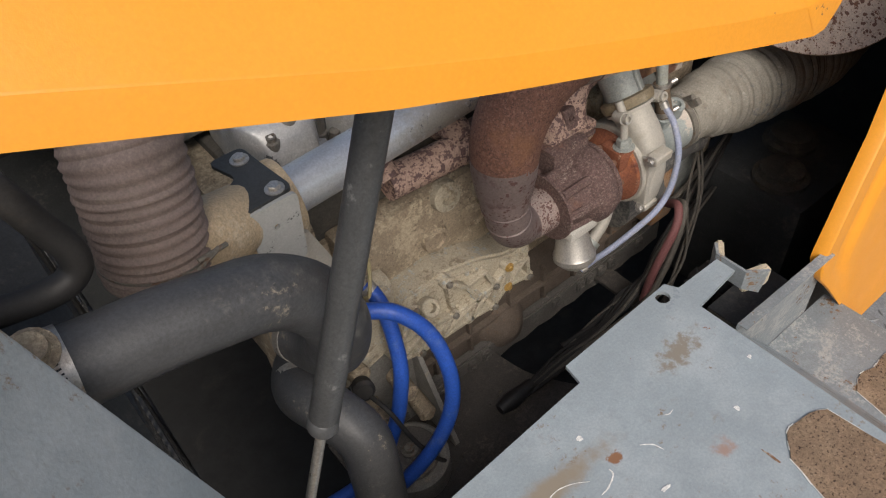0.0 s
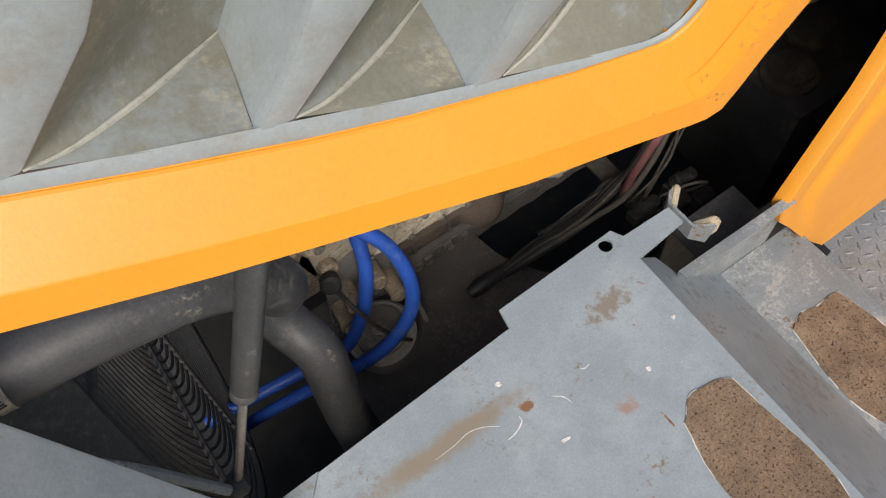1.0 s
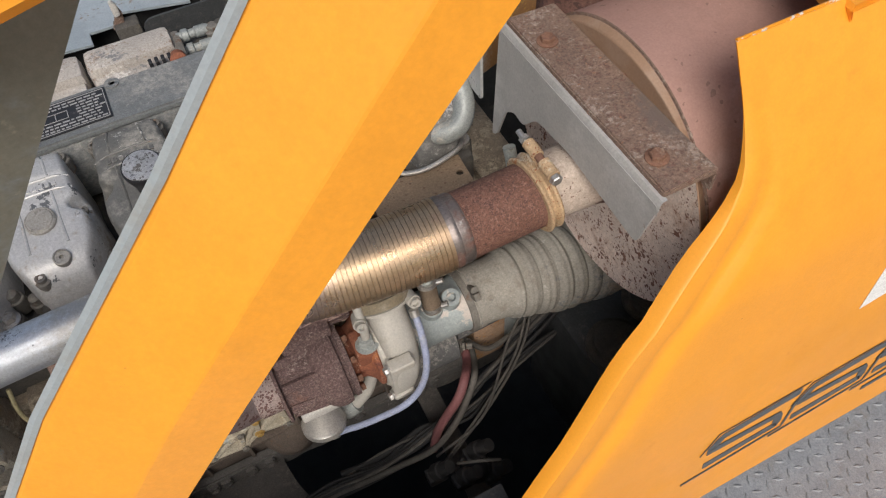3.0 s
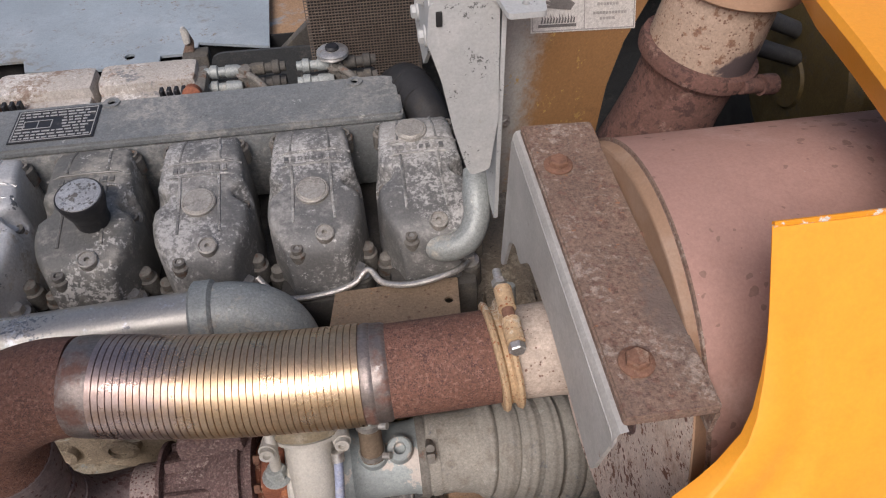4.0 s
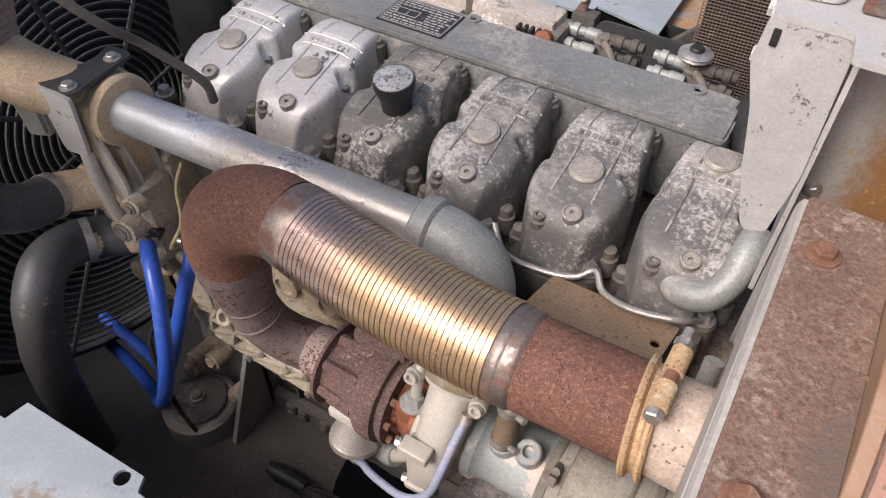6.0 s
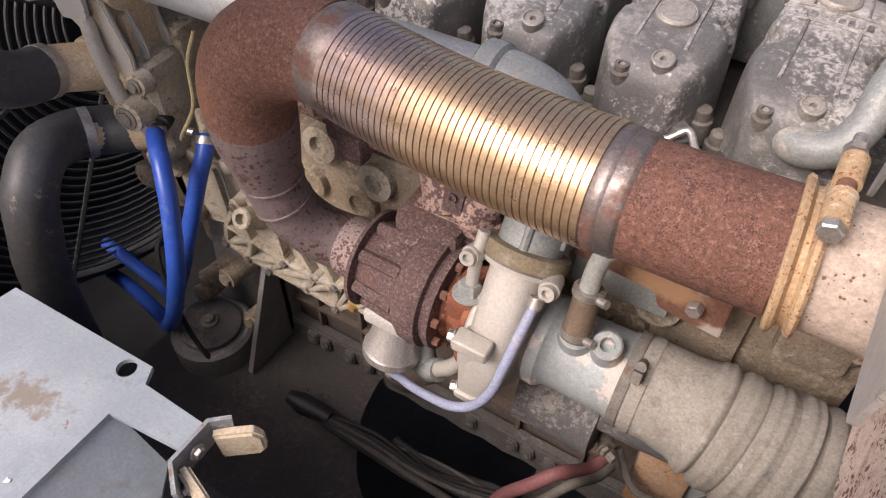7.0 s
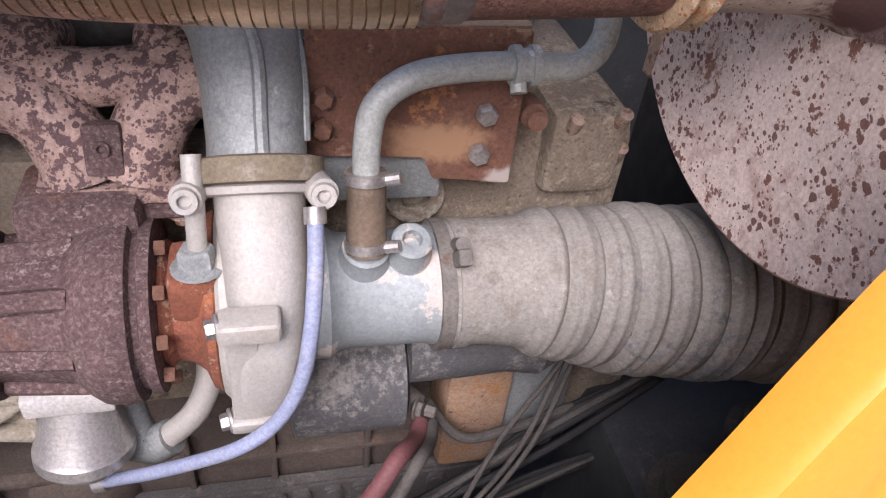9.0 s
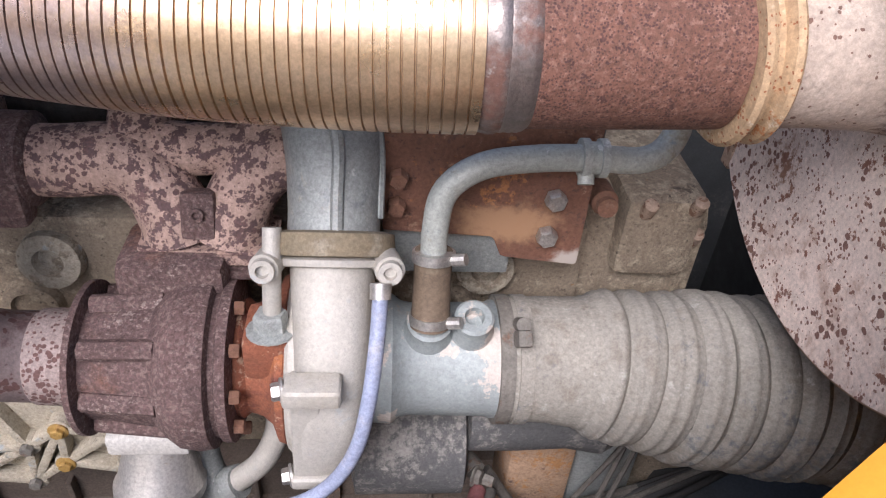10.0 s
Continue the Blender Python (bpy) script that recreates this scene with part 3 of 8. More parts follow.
def mesh_of(name, bm, material, sharp=35):
    me = bpy.data.meshes.new(name)
    bmesh.ops.recalc_face_normals(bm, faces=bm.faces)
    bm.to_mesh(me)
    bm.free()
    me.polygons.foreach_set("use_smooth", [True] * len(me.polygons))
    me.set_sharp_from_angle(angle=radians(sharp))
    me.materials.append(material)
    return me


def part(name, bm, material, parent=None, label="", sharp=35):
    ob = new(name, mesh_of(name, bm, material, sharp))
    if parent is not None:
        ob.parent = parent
        ob.matrix_parent_inverse = HOMES.get(parent, Matrix()).inverted()
    HOMES[ob] = Matrix()
    return tagged(ob, label)


def single(name, bm, material, label, category, kind="", group="", sharp=35):
    return tagged(part(name, bm, material, None, label, sharp), label, category, group, kind)


def smooth(pts, k=6):
    """Catmull-Rom curve through points (of any dimension)."""
    p = [np.array(q, float) for q in pts]
    p = [2 * p[0] - p[1], *p, 2 * p[-1] - p[-2]]
    out = []
    for a, b, c, d in zip(p, p[1:], p[2:], p[3:]):
        for i in range(k):
            t = i / k
            out.append(0.5 * (2 * b + (c - a) * t + (2 * a - 5 * b + 4 * c - d) * t * t + (3 * b - a - 3 * c + d) * t ** 3))
    out.append(p[-2])
    return out


def rings(bm, loops, closed=True, caps=True):
    """Skin between loops of points."""
    made = [[bm.verts.new(tuple(q)) for q in loop] for loop in loops]
    n = len(made[0])
    for a, b in zip(made, made[1:]):
        for i in range(n if closed else n - 1):
            j = (i + 1) % n
            bm.faces.new((a[i], a[j], b[j], b[i]))
    if caps and closed:
        bm.faces.new(made[0])
        bm.faces.new(made[-1])
    return bm


def tube(bm, pts, r, n=14, caps=True):
    """Pipe along points; r is a number or a list with one radius a point."""
    pts = [Vector(tuple(p)) for p in pts]
    rs = [r] * len(pts) if not hasattr(r, "__len__") else list(r)
    up, loops = None, []
    for i, p in enumerate(pts):
        d = (pts[min(i + 1, len(pts) - 1)] - pts[max(i - 1, 0)]).normalized()
        if up is None:
            up = d.orthogonal().normalized()
        up = (up - d * up.dot(d)).normalized()
        side = d.cross(up)
        loops.append([p + (up * math.cos(a) + side * math.sin(a)) * rs[i] for a in (2 * math.pi * j / n for j in range(n))])
    return rings(bm, loops, True, caps)


def curve(pts, r, k=6, n=14):
    """A smooth pipe through few points, r number or list."""
    bm = bmesh.new()
    if hasattr(r, "__len__"):
        s = smooth([(*p, q) for p, q in zip(pts, r)], k)
        return tube(bm, [q[:3] for q in s], [q[3] for q in s], n)
    return tube(bm, smooth(pts, k), r, n)


def turned(bm, prof, base, axis, n=28, caps=True):
    """Solid of revolution: prof of (height along axis, radius)."""
    q = Vector(axis).normalized().to_track_quat("Z", "Y").to_matrix()
    base = Vector(base)
    loops = [[base + q @ Vector((max(r, 1e-4) * math.cos(a), max(r, 1e-4) * math.sin(a), h)) for a in (2 * math.pi * j / n for j in range(n))] for h, r in prof]
    return rings(bm, loops, True, caps)


def box(bm, lo, hi, bevel=0.003, m=None, seg=2):
    t = bmesh.new()
    bmesh.ops.create_cube(t, size=1, matrix=Matrix.Translation([(a + b) / 2 for a, b in zip(lo, hi)]) @ Matrix.Diagonal([*(abs(b - a) for a, b in zip(lo, hi)), 1]))
    if bevel:
        bmesh.ops.bevel(t, geom=t.edges[:], offset=bevel, segments=seg, affect="EDGES", profile=0.6)
    return join(bm, t, m)


def join(bm, t, m=None):
    if m is not None:
        t.transform(m)
    table = {v: bm.verts.new(v.co) for v in t.verts}
    for f in t.faces:
        try:
            bm.faces.new([table[v] for v in f.verts])
        except ValueError:
            pass
    t.free()
    return bm


def slab(bm, outline, thick, place, holes=(), bevel=0.0):
    """Plate: 2D outline (and holes) in a plane; place(u, v, d) gives the point at depth d."""
    t = bmesh.new()
    edges = []
    for loop in (outline, *holes):
        vs = [t.verts.new((u, v, 0)) for u, v in loop]
        edges += [t.edges.new((a, b)) for a, b in zip(vs, vs[1:] + vs[:1])]
    bmesh.ops.triangle_fill(t, edges=edges, use_beauty=True, normal=(0, 0, 1))
    faces = t.faces[:]
    ext = bmesh.ops.extrude_face_region(t, geom=faces)
    for g in ext["geom"]:
        if isinstance(g, bmesh.types.BMVert):
            g.co.z = thick
    if bevel:
        t.normal_update()
        rim = [e for e in t.edges if len(e.link_faces) == 2 and e.calc_face_angle(0) > 1.0 and abs(e.verts[0].co.z - e.verts[1].co.z) < 1e-6]
        bmesh.ops.bevel(t, geom=rim, offset=bevel, segments=2, affect="EDGES")
    for v in t.verts:
        v.co = Vector(place(*v.co))
    return join(bm, t)


def circle(u, v, r, n=20):
    return [(u + r * math.cos(2 * math.pi * i / n), v + r * math.sin(2 * math.pi * i / n)) for i in range(n)]


def rounded(pts, r, k=4):
    """A 2D outline with rounded corners."""
    out, n = [], len(pts)
    for i, p in enumerate(pts):
        a, b, c = (np.array(pts[j % n], float) for j in (i - 1, i, i + 1))
        da, dc = a - b, c - b
        la, lc = np.linalg.norm(da), np.linalg.norm(dc)
        rr = min(r, la * 0.45, lc * 0.45)
        s, e = b + da / la * rr, b + dc / lc * rr
        for j in range(k + 1):
            t = j / k
            out.append(tuple((1 - t) ** 2 * s + 2 * t * (1 - t) * b + t * t * e))
    return out


def bolt(bm, at, axis=(0, 0, 1), r=0.009, h=0.008, washer=True, shaft=0.0):
    q = Vector(axis).normalized().to_track_quat("Z", "Y").to_matrix()
    at = Vector(at)

    def loop(rad, z, n, turn=0.0):
        return [at + q @ Vector((rad * math.cos(2 * math.pi * i / n + turn), rad * math.sin(2 * math.pi * i / n + turn), z)) for i in range(n)]

    if washer:
        rings(bm, [loop(r * 1.45, -shaft, 16), loop(r * 1.45, 0.0018, 16), loop(r * 1.2, 0.0028, 16)])
    rings(bm, [loop(r, 0.001, 6, 0.3), loop(r, h * 0.85, 6, 0.3), loop(r * 0.86, h, 6, 0.3)])
    return bm


def socket(bm, at, axis, r=0.008, h=0.01):
    """Cap screw with a hollow head."""
    return turned(bm, [(0, r), (h, r), (h, r * 0.55), (h * 0.45, r * 0.5)], at, axis, 14)


XY = lambda z: (lambda u, v, d: (u, v, z - d))
XZ = lambda y: (lambda u, v, d: (u, y + d, v))
YZ = lambda x: (lambda u, v, d: (x + d, u, v))


# ---- setting: ground, steps, belly ----
g = bmesh.new()
box(g, (-60, -60, -2.35), (60, 60, -2.3), 0)
single("ground", g, SAND, "dry sandy yard ground under the machine", "ground", "structure")

# top step plate with a bolt hole and the tab that carries the latch
g = bmesh.new()
slab(g, [(-0.30, -0.60), (0.092, -0.582), (0.097, -0.552), (0.300, -0.547), (0.309, -0.565), (0.392, -0.567), (0.392, -0.598), (0.304, -0.606), (0.300, -1.25), (-0.30, -1.25)],
     0.006, XY(-0.213), [circle(0.279, -0.5615, 0.0105)])
top_step = single("step_plate", g, STEP_TOP, "blue-grey painted steel step plate with rust stains and a bolt hole", "step", "structure")
g = bmesh.new()
# sloping riser down to the second step
rs = lambda u, v, d: (0.2990 + 0.1960 * v, u, -0.2150 - 0.2260 * v - d)
slab(g, [(-1.3, 0.0), (-0.600, 0.0), (-0.600, 0.27), (-0.6415, 0.37), (-0.6415, 1.0), (-1.3, 1.0)], 0.004, rs)
single("riser_upper", g, STEP, "worn grey sloping riser between two steps", "riser", "structure")
g = bmesh.new()
slab(g, rounded([(0.493, -0.643), (0.66, -0.643), (0.66, -1.3), (0.493, -1.3)], 0.004), 0.006, XY(-0.440))
single("step_plate_lower", g, WORN, "rust-stained grey lower step plate beside the yellow panel", "step", "structure")
g = bmesh.new()
slab(g, [(-1.3, 0.0), (-0.66, 0.0), (-0.70, 1.0), (-1.3, 1.0)], 0.004, lambda u, v, d: (0.660 + 0.078 * v, u, -0.443 - 0.207 * v + d))
single("riser_lower", g, STEP, "grey sloping riser between step and tread plate deck", "riser", "structure")
# upright flange along the inner end of the steps
g = bmesh.new()
slab(g, [(0.362, -0.272), (0.590, -0.282), (0.60, -0.31), (0.60, -0.445), (0.495, -0.448), (0.360, -0.292)], 0.004, XZ(-0.642))
slab(g, [(0.362, 0.0), (0.590, 0.0), (0.590, 0.012), (0.362, 0.012)], 0.003, lambda u, v, d: (u, -0.642 - v, -0.271 - 0.045 * (u - 0.362) - d))
single("step_flange", g, WORN, "upturned grey steel flange at the end of the lower step", "flange", "structure")


def blob(cx, cy, rx, ry, seed, n=40, rough=0.12):
    rng = random.Random(seed)
    ph = [rng.uniform(0, 6.28) for _ in range(6)]
    out = []
    for i in range(n):
        a = 2 * math.pi * i / n
        sq = 1 / max(abs(math.cos(a)), abs(math.sin(a))) ** 0.55
        w = sq * (1 + rough * sum(math.sin((j + 2) * a + ph[j]) / (j + 2) for j in range(6)))
        out.append((cx + rx * w * math.cos(a), cy + ry * w * math.sin(a)))
    return out


def grit_pad(outline, z, label):
    t = thing("grit_pad", label, "grip pad", (outline[0][0], outline[0][1], z))
    b = bmesh.new()
    slab(b, outline, 0.0022, XY(z + 0.0026))
    part("pad", b, GRIT, t)
    n = len(outline)
    cx, cy = sum(p[0] for p in outline) / n, sum(p[1] for p in outline) / n
    rng = random.Random(n + int(cx * 100))
    for i in range(n):
        if rng.random() < 0.65:
            (x0, y0), (x1, y1) = outline[i], outline[(i + 1) % n]
            w = rng.uniform(0.0006, 0.0025)
            ux, uy = (x0 - cx), (y0 - cy)
            ln = math.hypot(ux, uy)
            ux, uy = ux / ln * w, uy / ln * w
            b = bmesh.new()
            slab(b, [(x0, y0), (x1, y1), (x1 + ux, y1 + uy), (x0 + ux * rng.random(), y0 + uy)], 0.001, XY(z + 0.0018))
            part("torn_edge", b, WHITE, t)


def scar(cx, cy, rx, ry, seed, material, z=-0.213, label=""):
    """Thin irregular patch of bare or stained paint on a plate."""
    b = bmesh.new()
    slab(b, blob(cx, cy, rx, ry, seed, 44, 0.30), 0.0006, XY(z + 0.0009 + 0.00006 * (seed - 20)))
    return part("paint_scar", b, material, top_step, label)


def chipped_line(pts, w):
    """Narrow curved line of bare white primer where the paint has lifted."""
    s = smooth([(x, y, 0) for x, y in pts], 5)
    left, right = [], []
    for i, (x, y, _) in enumerate(s):
        a, b = s[max(0, i - 1)], s[min(len(s) - 1, i + 1)]
        ln = math.hypot(b[0] - a[0], b[1] - a[1])
        h = w * (0.25 + 0.75 * abs(math.sin(2.1 * i + 0.6)) * math.sin(math.pi * (i + 0.5) / len(s))) / 2
        left.append((x - (b[1] - a[1]) / ln * h, y + (b[0] - a[0]) / ln * h))
        right.append((x + (b[1] - a[1]) / ln * h, y - (b[0] - a[0]) / ln * h))
    b = bmesh.new()
    slab(b, left + right[::-1], 0.0006, XY(-0.2122))
    return part("chipped_line", b, WHITE, top_step, "white chipped edge of lifted paint")


chipped_line([(-0.090, -0.670), (-0.060, -0.669), (-0.035, -0.666), (-0.015, -0.672), (0.002, -0.683)], 0.0012)
chipped_line([(0.000, -0.703), (0.012, -0.702), (0.028, -0.695), (0.030, -0.687)], 0.0024)
chipped_line([(0.080, -0.690), (0.092, -0.700), (0.096, -0.712)], 0.0015)
chipped_line([(0.133, -0.683), (0.139, -0.686), (0.147, -0.685)], 0.0018)
scar(0.033, -0.637, 0.004, 0.003, 24, WHITE, label="white chip in the paint")
scar(0.205, -0.735, 0.003, 0.003, 26, WHITE)
scar(0.280, -0.700, 0.0025, 0.0025, 28, WHITE)
scar(0.060, -0.745, 0.006, 0.002, 29, WHITE)
scar(0.180, -0.800, 0.0015, 0.010, 30, SCARRUST)

grit_pad(blob(0.235, -0.905, 0.054, 0.115, 3), -0.213, "worn brown grit pad with torn white edge on the top step")
grit_pad(blob(0.568, -0.895, 0.062, 0.130, 8), -0.440, "worn brown grit pad with torn white edge on the lower step")

# tread plate deck
deck = thing("tread_deck", "grey steel tread plate deck with raised lozenges", "deck", (1.0, -1.0, -0.65), "", "structure")
g = bmesh.new()
slab(g, [(0.738, -0.66), (2.6, -0.66), (2.6, -2.2), (0.738, -2.2)], 0.006, XY(-0.650), [circle(0.785, -0.912, 0.011)])
part("plate", g, DECK, deck)
g = bmesh.new()
for i in range(34):
    for j in range(24):
        u, v = 0.765 + i * 0.026, -0.69 - j * 0.026
        a = radians(62 if (i + j) % 2 else -28)
        du, dv = math.cos(a) * 0.0120, math.sin(a) * 0.0120
        nu, nv = -math.sin(a) * 0.0042, math.cos(a) * 0.0042
        z = -0.6505
        ring = [(u - du, v - dv, z), (u + nu, v + nv, z), (u + du, v + dv, z), (u - nu, v - nv, z)]
        top = [(u - du * 0.5, v - dv * 0.5, z + 0.0034), (u + nu * 0.4, v + nv * 0.4, z + 0.0034), (u + du * 0.5, v + dv * 0.5, z + 0.0034), (u - nu * 0.4, v - nv * 0.4, z + 0.0034)]
        rings(g, [ring, top])
tagged(part("raised_lozenges", g, DECK, deck), kind="stuff")

# sloping grey post panel beside the hood
g = bmesh.new()
e0, e1 = Vector((-0.285, -0.643, -0.13)), Vector((-0.47, -0.437, 0.57))
away = Vector((-0.42, -0.82, -0.40)).normalized()
rings(g, [[e0, e0 + away * 0.9, e0 + away * 0.9 + Vector((0.02, 0.01, -0.03)), e0 + Vector((0.004, 0.006, -0.012))],
          [e1, e1 + away * 0.9, e1 + away * 0.9 + Vector((0.02, 0.01, -0.03)), e1 + Vector((0.004, 0.006, -0.012))]])
slab(g, [(-0.30, -0.60), (-0.22, -0.597), (-0.245, -0.625), (-0.30, -0.66)], 0.004, XY(-0.205))
single("corner_panel", g, STEP, "sloping blue-grey steel panel at the bay's corner", "panel", "structure")

# belly plate, side rails and bay walls
g = bmesh.new()
hole = rounded([(0.284, -0.165), (0.61, -0.165), (0.61, -0.46), (0.53, -0.47), (0.42, -0.402), (0.357, -0.356), (0.302, -0.265)], 0.03)
slab(g, [(-0.12, -0.12), (0.66, -0.12), (0.66, -0.56), (-0.12, -0.56)], 0.008, XY(-0.74), [hole])
single("belly_plate", g, BELLY, "dark dusty steel plate under the engine with an opening", "plate", "structure")
g = bmesh.new()
rng = random.Random(77)
for _ in range(90):
    cx, cy, r = rng.uniform(-0.08, 0.30), rng.uniform(-0.54, -0.20), rng.uniform(0.0012, 0.004) * rng.choice((0.6, 0.8, 1.6))
    turned(g, [(0, r), (r * 0.3, r * rng.uniform(0.7, 1.0)), (r * 0.5, r * 0.4)], (cx, cy, -0.741), (rng.uniform(-0.5, 0.5), rng.uniform(-0.5, 0.5), 1), 6)
single("dirt_crumbs", g, DARKCAST, "dry dirt crumbs scattered on the belly plate", "dirt", "stuff")
g = bmesh.new()
box(g, (-0.9, -0.60, -0.80), (0.36, -0.545, -0.50), 0.01)
single("frame_rail", g, DARKSTEEL, "dark painted frame rail below the step plate", "frame", "structure")
# Added tray and end walls; near-black puts the bay's deep shade into colour.
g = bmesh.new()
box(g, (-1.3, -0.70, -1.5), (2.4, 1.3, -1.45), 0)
single("under_tray", g, BLACK, "sheet added below the bay, near-black for deep shade", "tray", "structure")
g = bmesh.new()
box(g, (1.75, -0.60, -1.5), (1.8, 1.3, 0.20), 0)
single("bay_wall_cab", g, BLACK, "bulkhead added at the cab end, near-black for deep shade", "wall", "structure")
g = bmesh.new()
box(g, (-1.3, 1.22, -1.5), (2.4, 1.27, -0.3), 0)
single("bay_wall_far", g, DARKSTEEL, "dark side wall of the engine bay", "wall", "structure")
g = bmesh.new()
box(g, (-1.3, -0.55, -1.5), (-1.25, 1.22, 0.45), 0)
single("bay_wall_radiator", g, BLACK, "wall added behind the radiator, near-black for deep shade", "wall", "structure")
g = bmesh.new()
box(g, (0.62, -0.60, -1.4), (1.75, -0.585, -0.46), 0.002)
box(g, (-1.25, -0.61, -1.4), (0.62, -0.602, -0.75), 0.002)
single("bay_wall_near", g, DARKSTEEL, "dark inner face of the near side of the bay", "wall", "structure")

# far side step plate
g = bmesh.new()
slab(g, [(-0.6, 0.69), (-0.007, 0.689), (0.006, 0.644), (0.275, 0.618), (0.275, 0.66), (0.35, 0.66), (0.35, 0.70), (0.50, 0.66), (0.485, 1.22), (-0.6, 1.22)], 0.006, XY(-0.165), [circle(0.212, 0.667, 0.011)])
single("far_step_plate", g, STEP, "blue-grey step plate on the far side of the engine", "step", "structure")
# Black sheet set where only shade lies below the plate's edge.
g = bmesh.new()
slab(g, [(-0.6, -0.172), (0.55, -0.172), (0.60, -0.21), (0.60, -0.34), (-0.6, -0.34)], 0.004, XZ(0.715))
single("far_plate_skirt", g, BLACK, "black sheet standing for the shade under the far step plate", "skirt", "structure")
g = bmesh.new()
slab(g, [(0.49, 0.74), (0.66, 0.70), (0.80, 1.22), (0.485, 1.22)], 0.006, XY(-0.19))
single("far_corner_plate", g, BROWN, "rust-brown corner plate with flaking grey paint", "plate", "structure")
g = bmesh.new()
slab(g, rounded([(0.385, -0.137), (0.60, -0.139), (0.645, -0.18), (0.645, -0.36), (0.385, -0.36)], 0.03), 0.006, XZ(0.600))
single("far_guard", g, DARKSTEEL, "black curved guard plate beside the far step", "guard", "structure")
far_latch = thing("latch_bracket", "rusty latch hook standing on the far step plate", "latch", (0.31, 0.70, -0.165))
g = bmesh.new()
box(g, (0.330, 0.600, -0.225), (0.382, 0.640, -0.140), 0.006)
part("base", g, DARKCAST, far_latch)
g = bmesh.new()
slab(g, rounded([(0.326, -0.152), (0.352, -0.150), (0.358, -0.120), (0.350, -0.092), (0.340, -0.094), (0.342, -0.120)], 0.004), 0.010, XZ(0.620), (), 0.002)
part("hook", g, RUSTPLATE, far_latch)
g = bmesh.new()
slab(g, rounded([(0.340, -0.120), (0.353, -0.118), (0.354, -0.094), (0.347, -0.082), (0.340, -0.084)], 0.004), 0.012, XZ(0.612), (), 0.002)
part("jaw", g, PALEPAD, far_latch, "white plastic jaw")

# cooling mesh and diagonal bar behind
g = bmesh.new()
box(g, (0.56, 0.86, -0.16), (1.7, 0.88, 0.60), 0.002)
single("mesh_backing", g, BLACK, "dark cooling matrix behind a wire mesh", "radiator", "structure")
g = bmesh.new()
box(g, (0.60, 0.515, -0.24), (0.80, 0.525, 0.06), 0.002)
single("cooler_backing", g, BLACK, "black cooler core behind a small mesh", "cooler", "structure")
small_mesh = thing("small_mesh_screen", "dusty brown wire mesh behind the pale post", "screen", (0.70, 0.51, -0.24))
g = bmesh.new()
for i in range(36):
    tube(g, [(0.595 + i * 0.006, 0.510, -0.24), (0.595 + i * 0.006, 0.510, 0.06)], 0.0011, 4)
for i in range(50):
    tube(g, [(0.595, 0.508, -0.24 + i * 0.006), (0.805, 0.508, -0.24 + i * 0.006)], 0.0011, 4)
tagged(part("wire_grid", g, SUMP, small_mesh), kind="stuff")
mesh_screen = thing("mesh_screen", "dusty wire mesh screen in front of a cooler", "screen", (0.8, 0.85, -0.1))
g = bmesh.new()
for i in range(32):
    x = 0.57 + i * 0.012
    tube(g, [(x, 0.852, -0.15), (x + 0.12, 0.852, 0.55)], 0.0016, 5)
for i in range(56):
    z = -0.15 + i * 0.012
    tube(g, [(0.56, 0.849, z), (0.96, 0.849, z - 0.03)], 0.0016, 5)
tagged(part("wire_grid", g, GREYCABLE, mesh_screen), kind="stuff")
g = bmesh.new()
box(g, (-0.034, -0.012, 0.0), (0.034, 0.012, 0.62), 0.004, pose(0.545, 0.66, -0.20, 20, 40, 0))
single("diagonal_brace", g, DARKCAST, "dark olive flat steel brace leaning behind the engine", "brace")


# ---- louvred hood side, raised ----
def hood_at(u, v, d):
    """u along x, v height, d depth behind the outer face."""
    y = -0.692 - 0.16 * (u - 0.212) + 0.08 * (v - 0.262)
    return (u + 0.155 * d, y + 0.97 * d, v - 0.078 * d)


hood = thing("louvred_hood", "raised yellow engine hood side with grey moulded louvres", "hood", (-0.1, -0.62, 0.35))
low_out = [(-0.75, 0.554), (-0.60, 0.497), (-0.333, 0.415), (-0.255, 0.3925), (-0.152, 0.3625), (-0.087, 0.347), (-0.019, 0.332), (0.044, 0.317), (0.134, 0.293)]
bend_out = [(0.182, 0.2815), (0.197, 0.2775), (0.211, 0.278), (0.224, 0.290), (0.241, 0.315)]
side_out = [(0.312, 0.412), (0.380, 0.505), (0.461, 0.613), (0.535, 0.707)]
low_in = [(-0.75, 0.612), (-0.60, 0.561), (-0.249, 0.455), (-0.217, 0.442), (-0.10, 0.404), (-0.03, 0.385), (0.035, 0.372), (0.096, 0.359)]
side_in = [(0.211, 0.397), (0.30, 0.522), (0.396, 0.636), (0.455, 0.712)]


run_o = [*low_out, *bend_out, *side_out]
run_i = [(float(np.interp(k, range(len(low_in)), [p[0] for p in low_in])), float(np.interp(k, range(len(low_in)), [p[1] for p in low_in]))) for k in np.linspace(0, len(low_in) - 1, len(low_out))]
run_i += [(0.150, 0.3525), (0.161, 0.3515), (0.170, 0.3525), (0.181, 0.358), (0.190, 0.366)] + side_in
mid = lambda a, b, t: [((1 - t) * p[0] + t * q[0], (1 - t) * p[1] + t * q[1]) for p, q in zip(a, b)]
g = bmesh.new()
levels = [(0.0, 0.034), (0.0, 0.004), (0.012, 0.0), (0.20, 0.0), (0.38, 0.0), (0.40, 0.0004), (0.98, 0.0165), (1.0, 0.0178), (1.012, 0.024)]
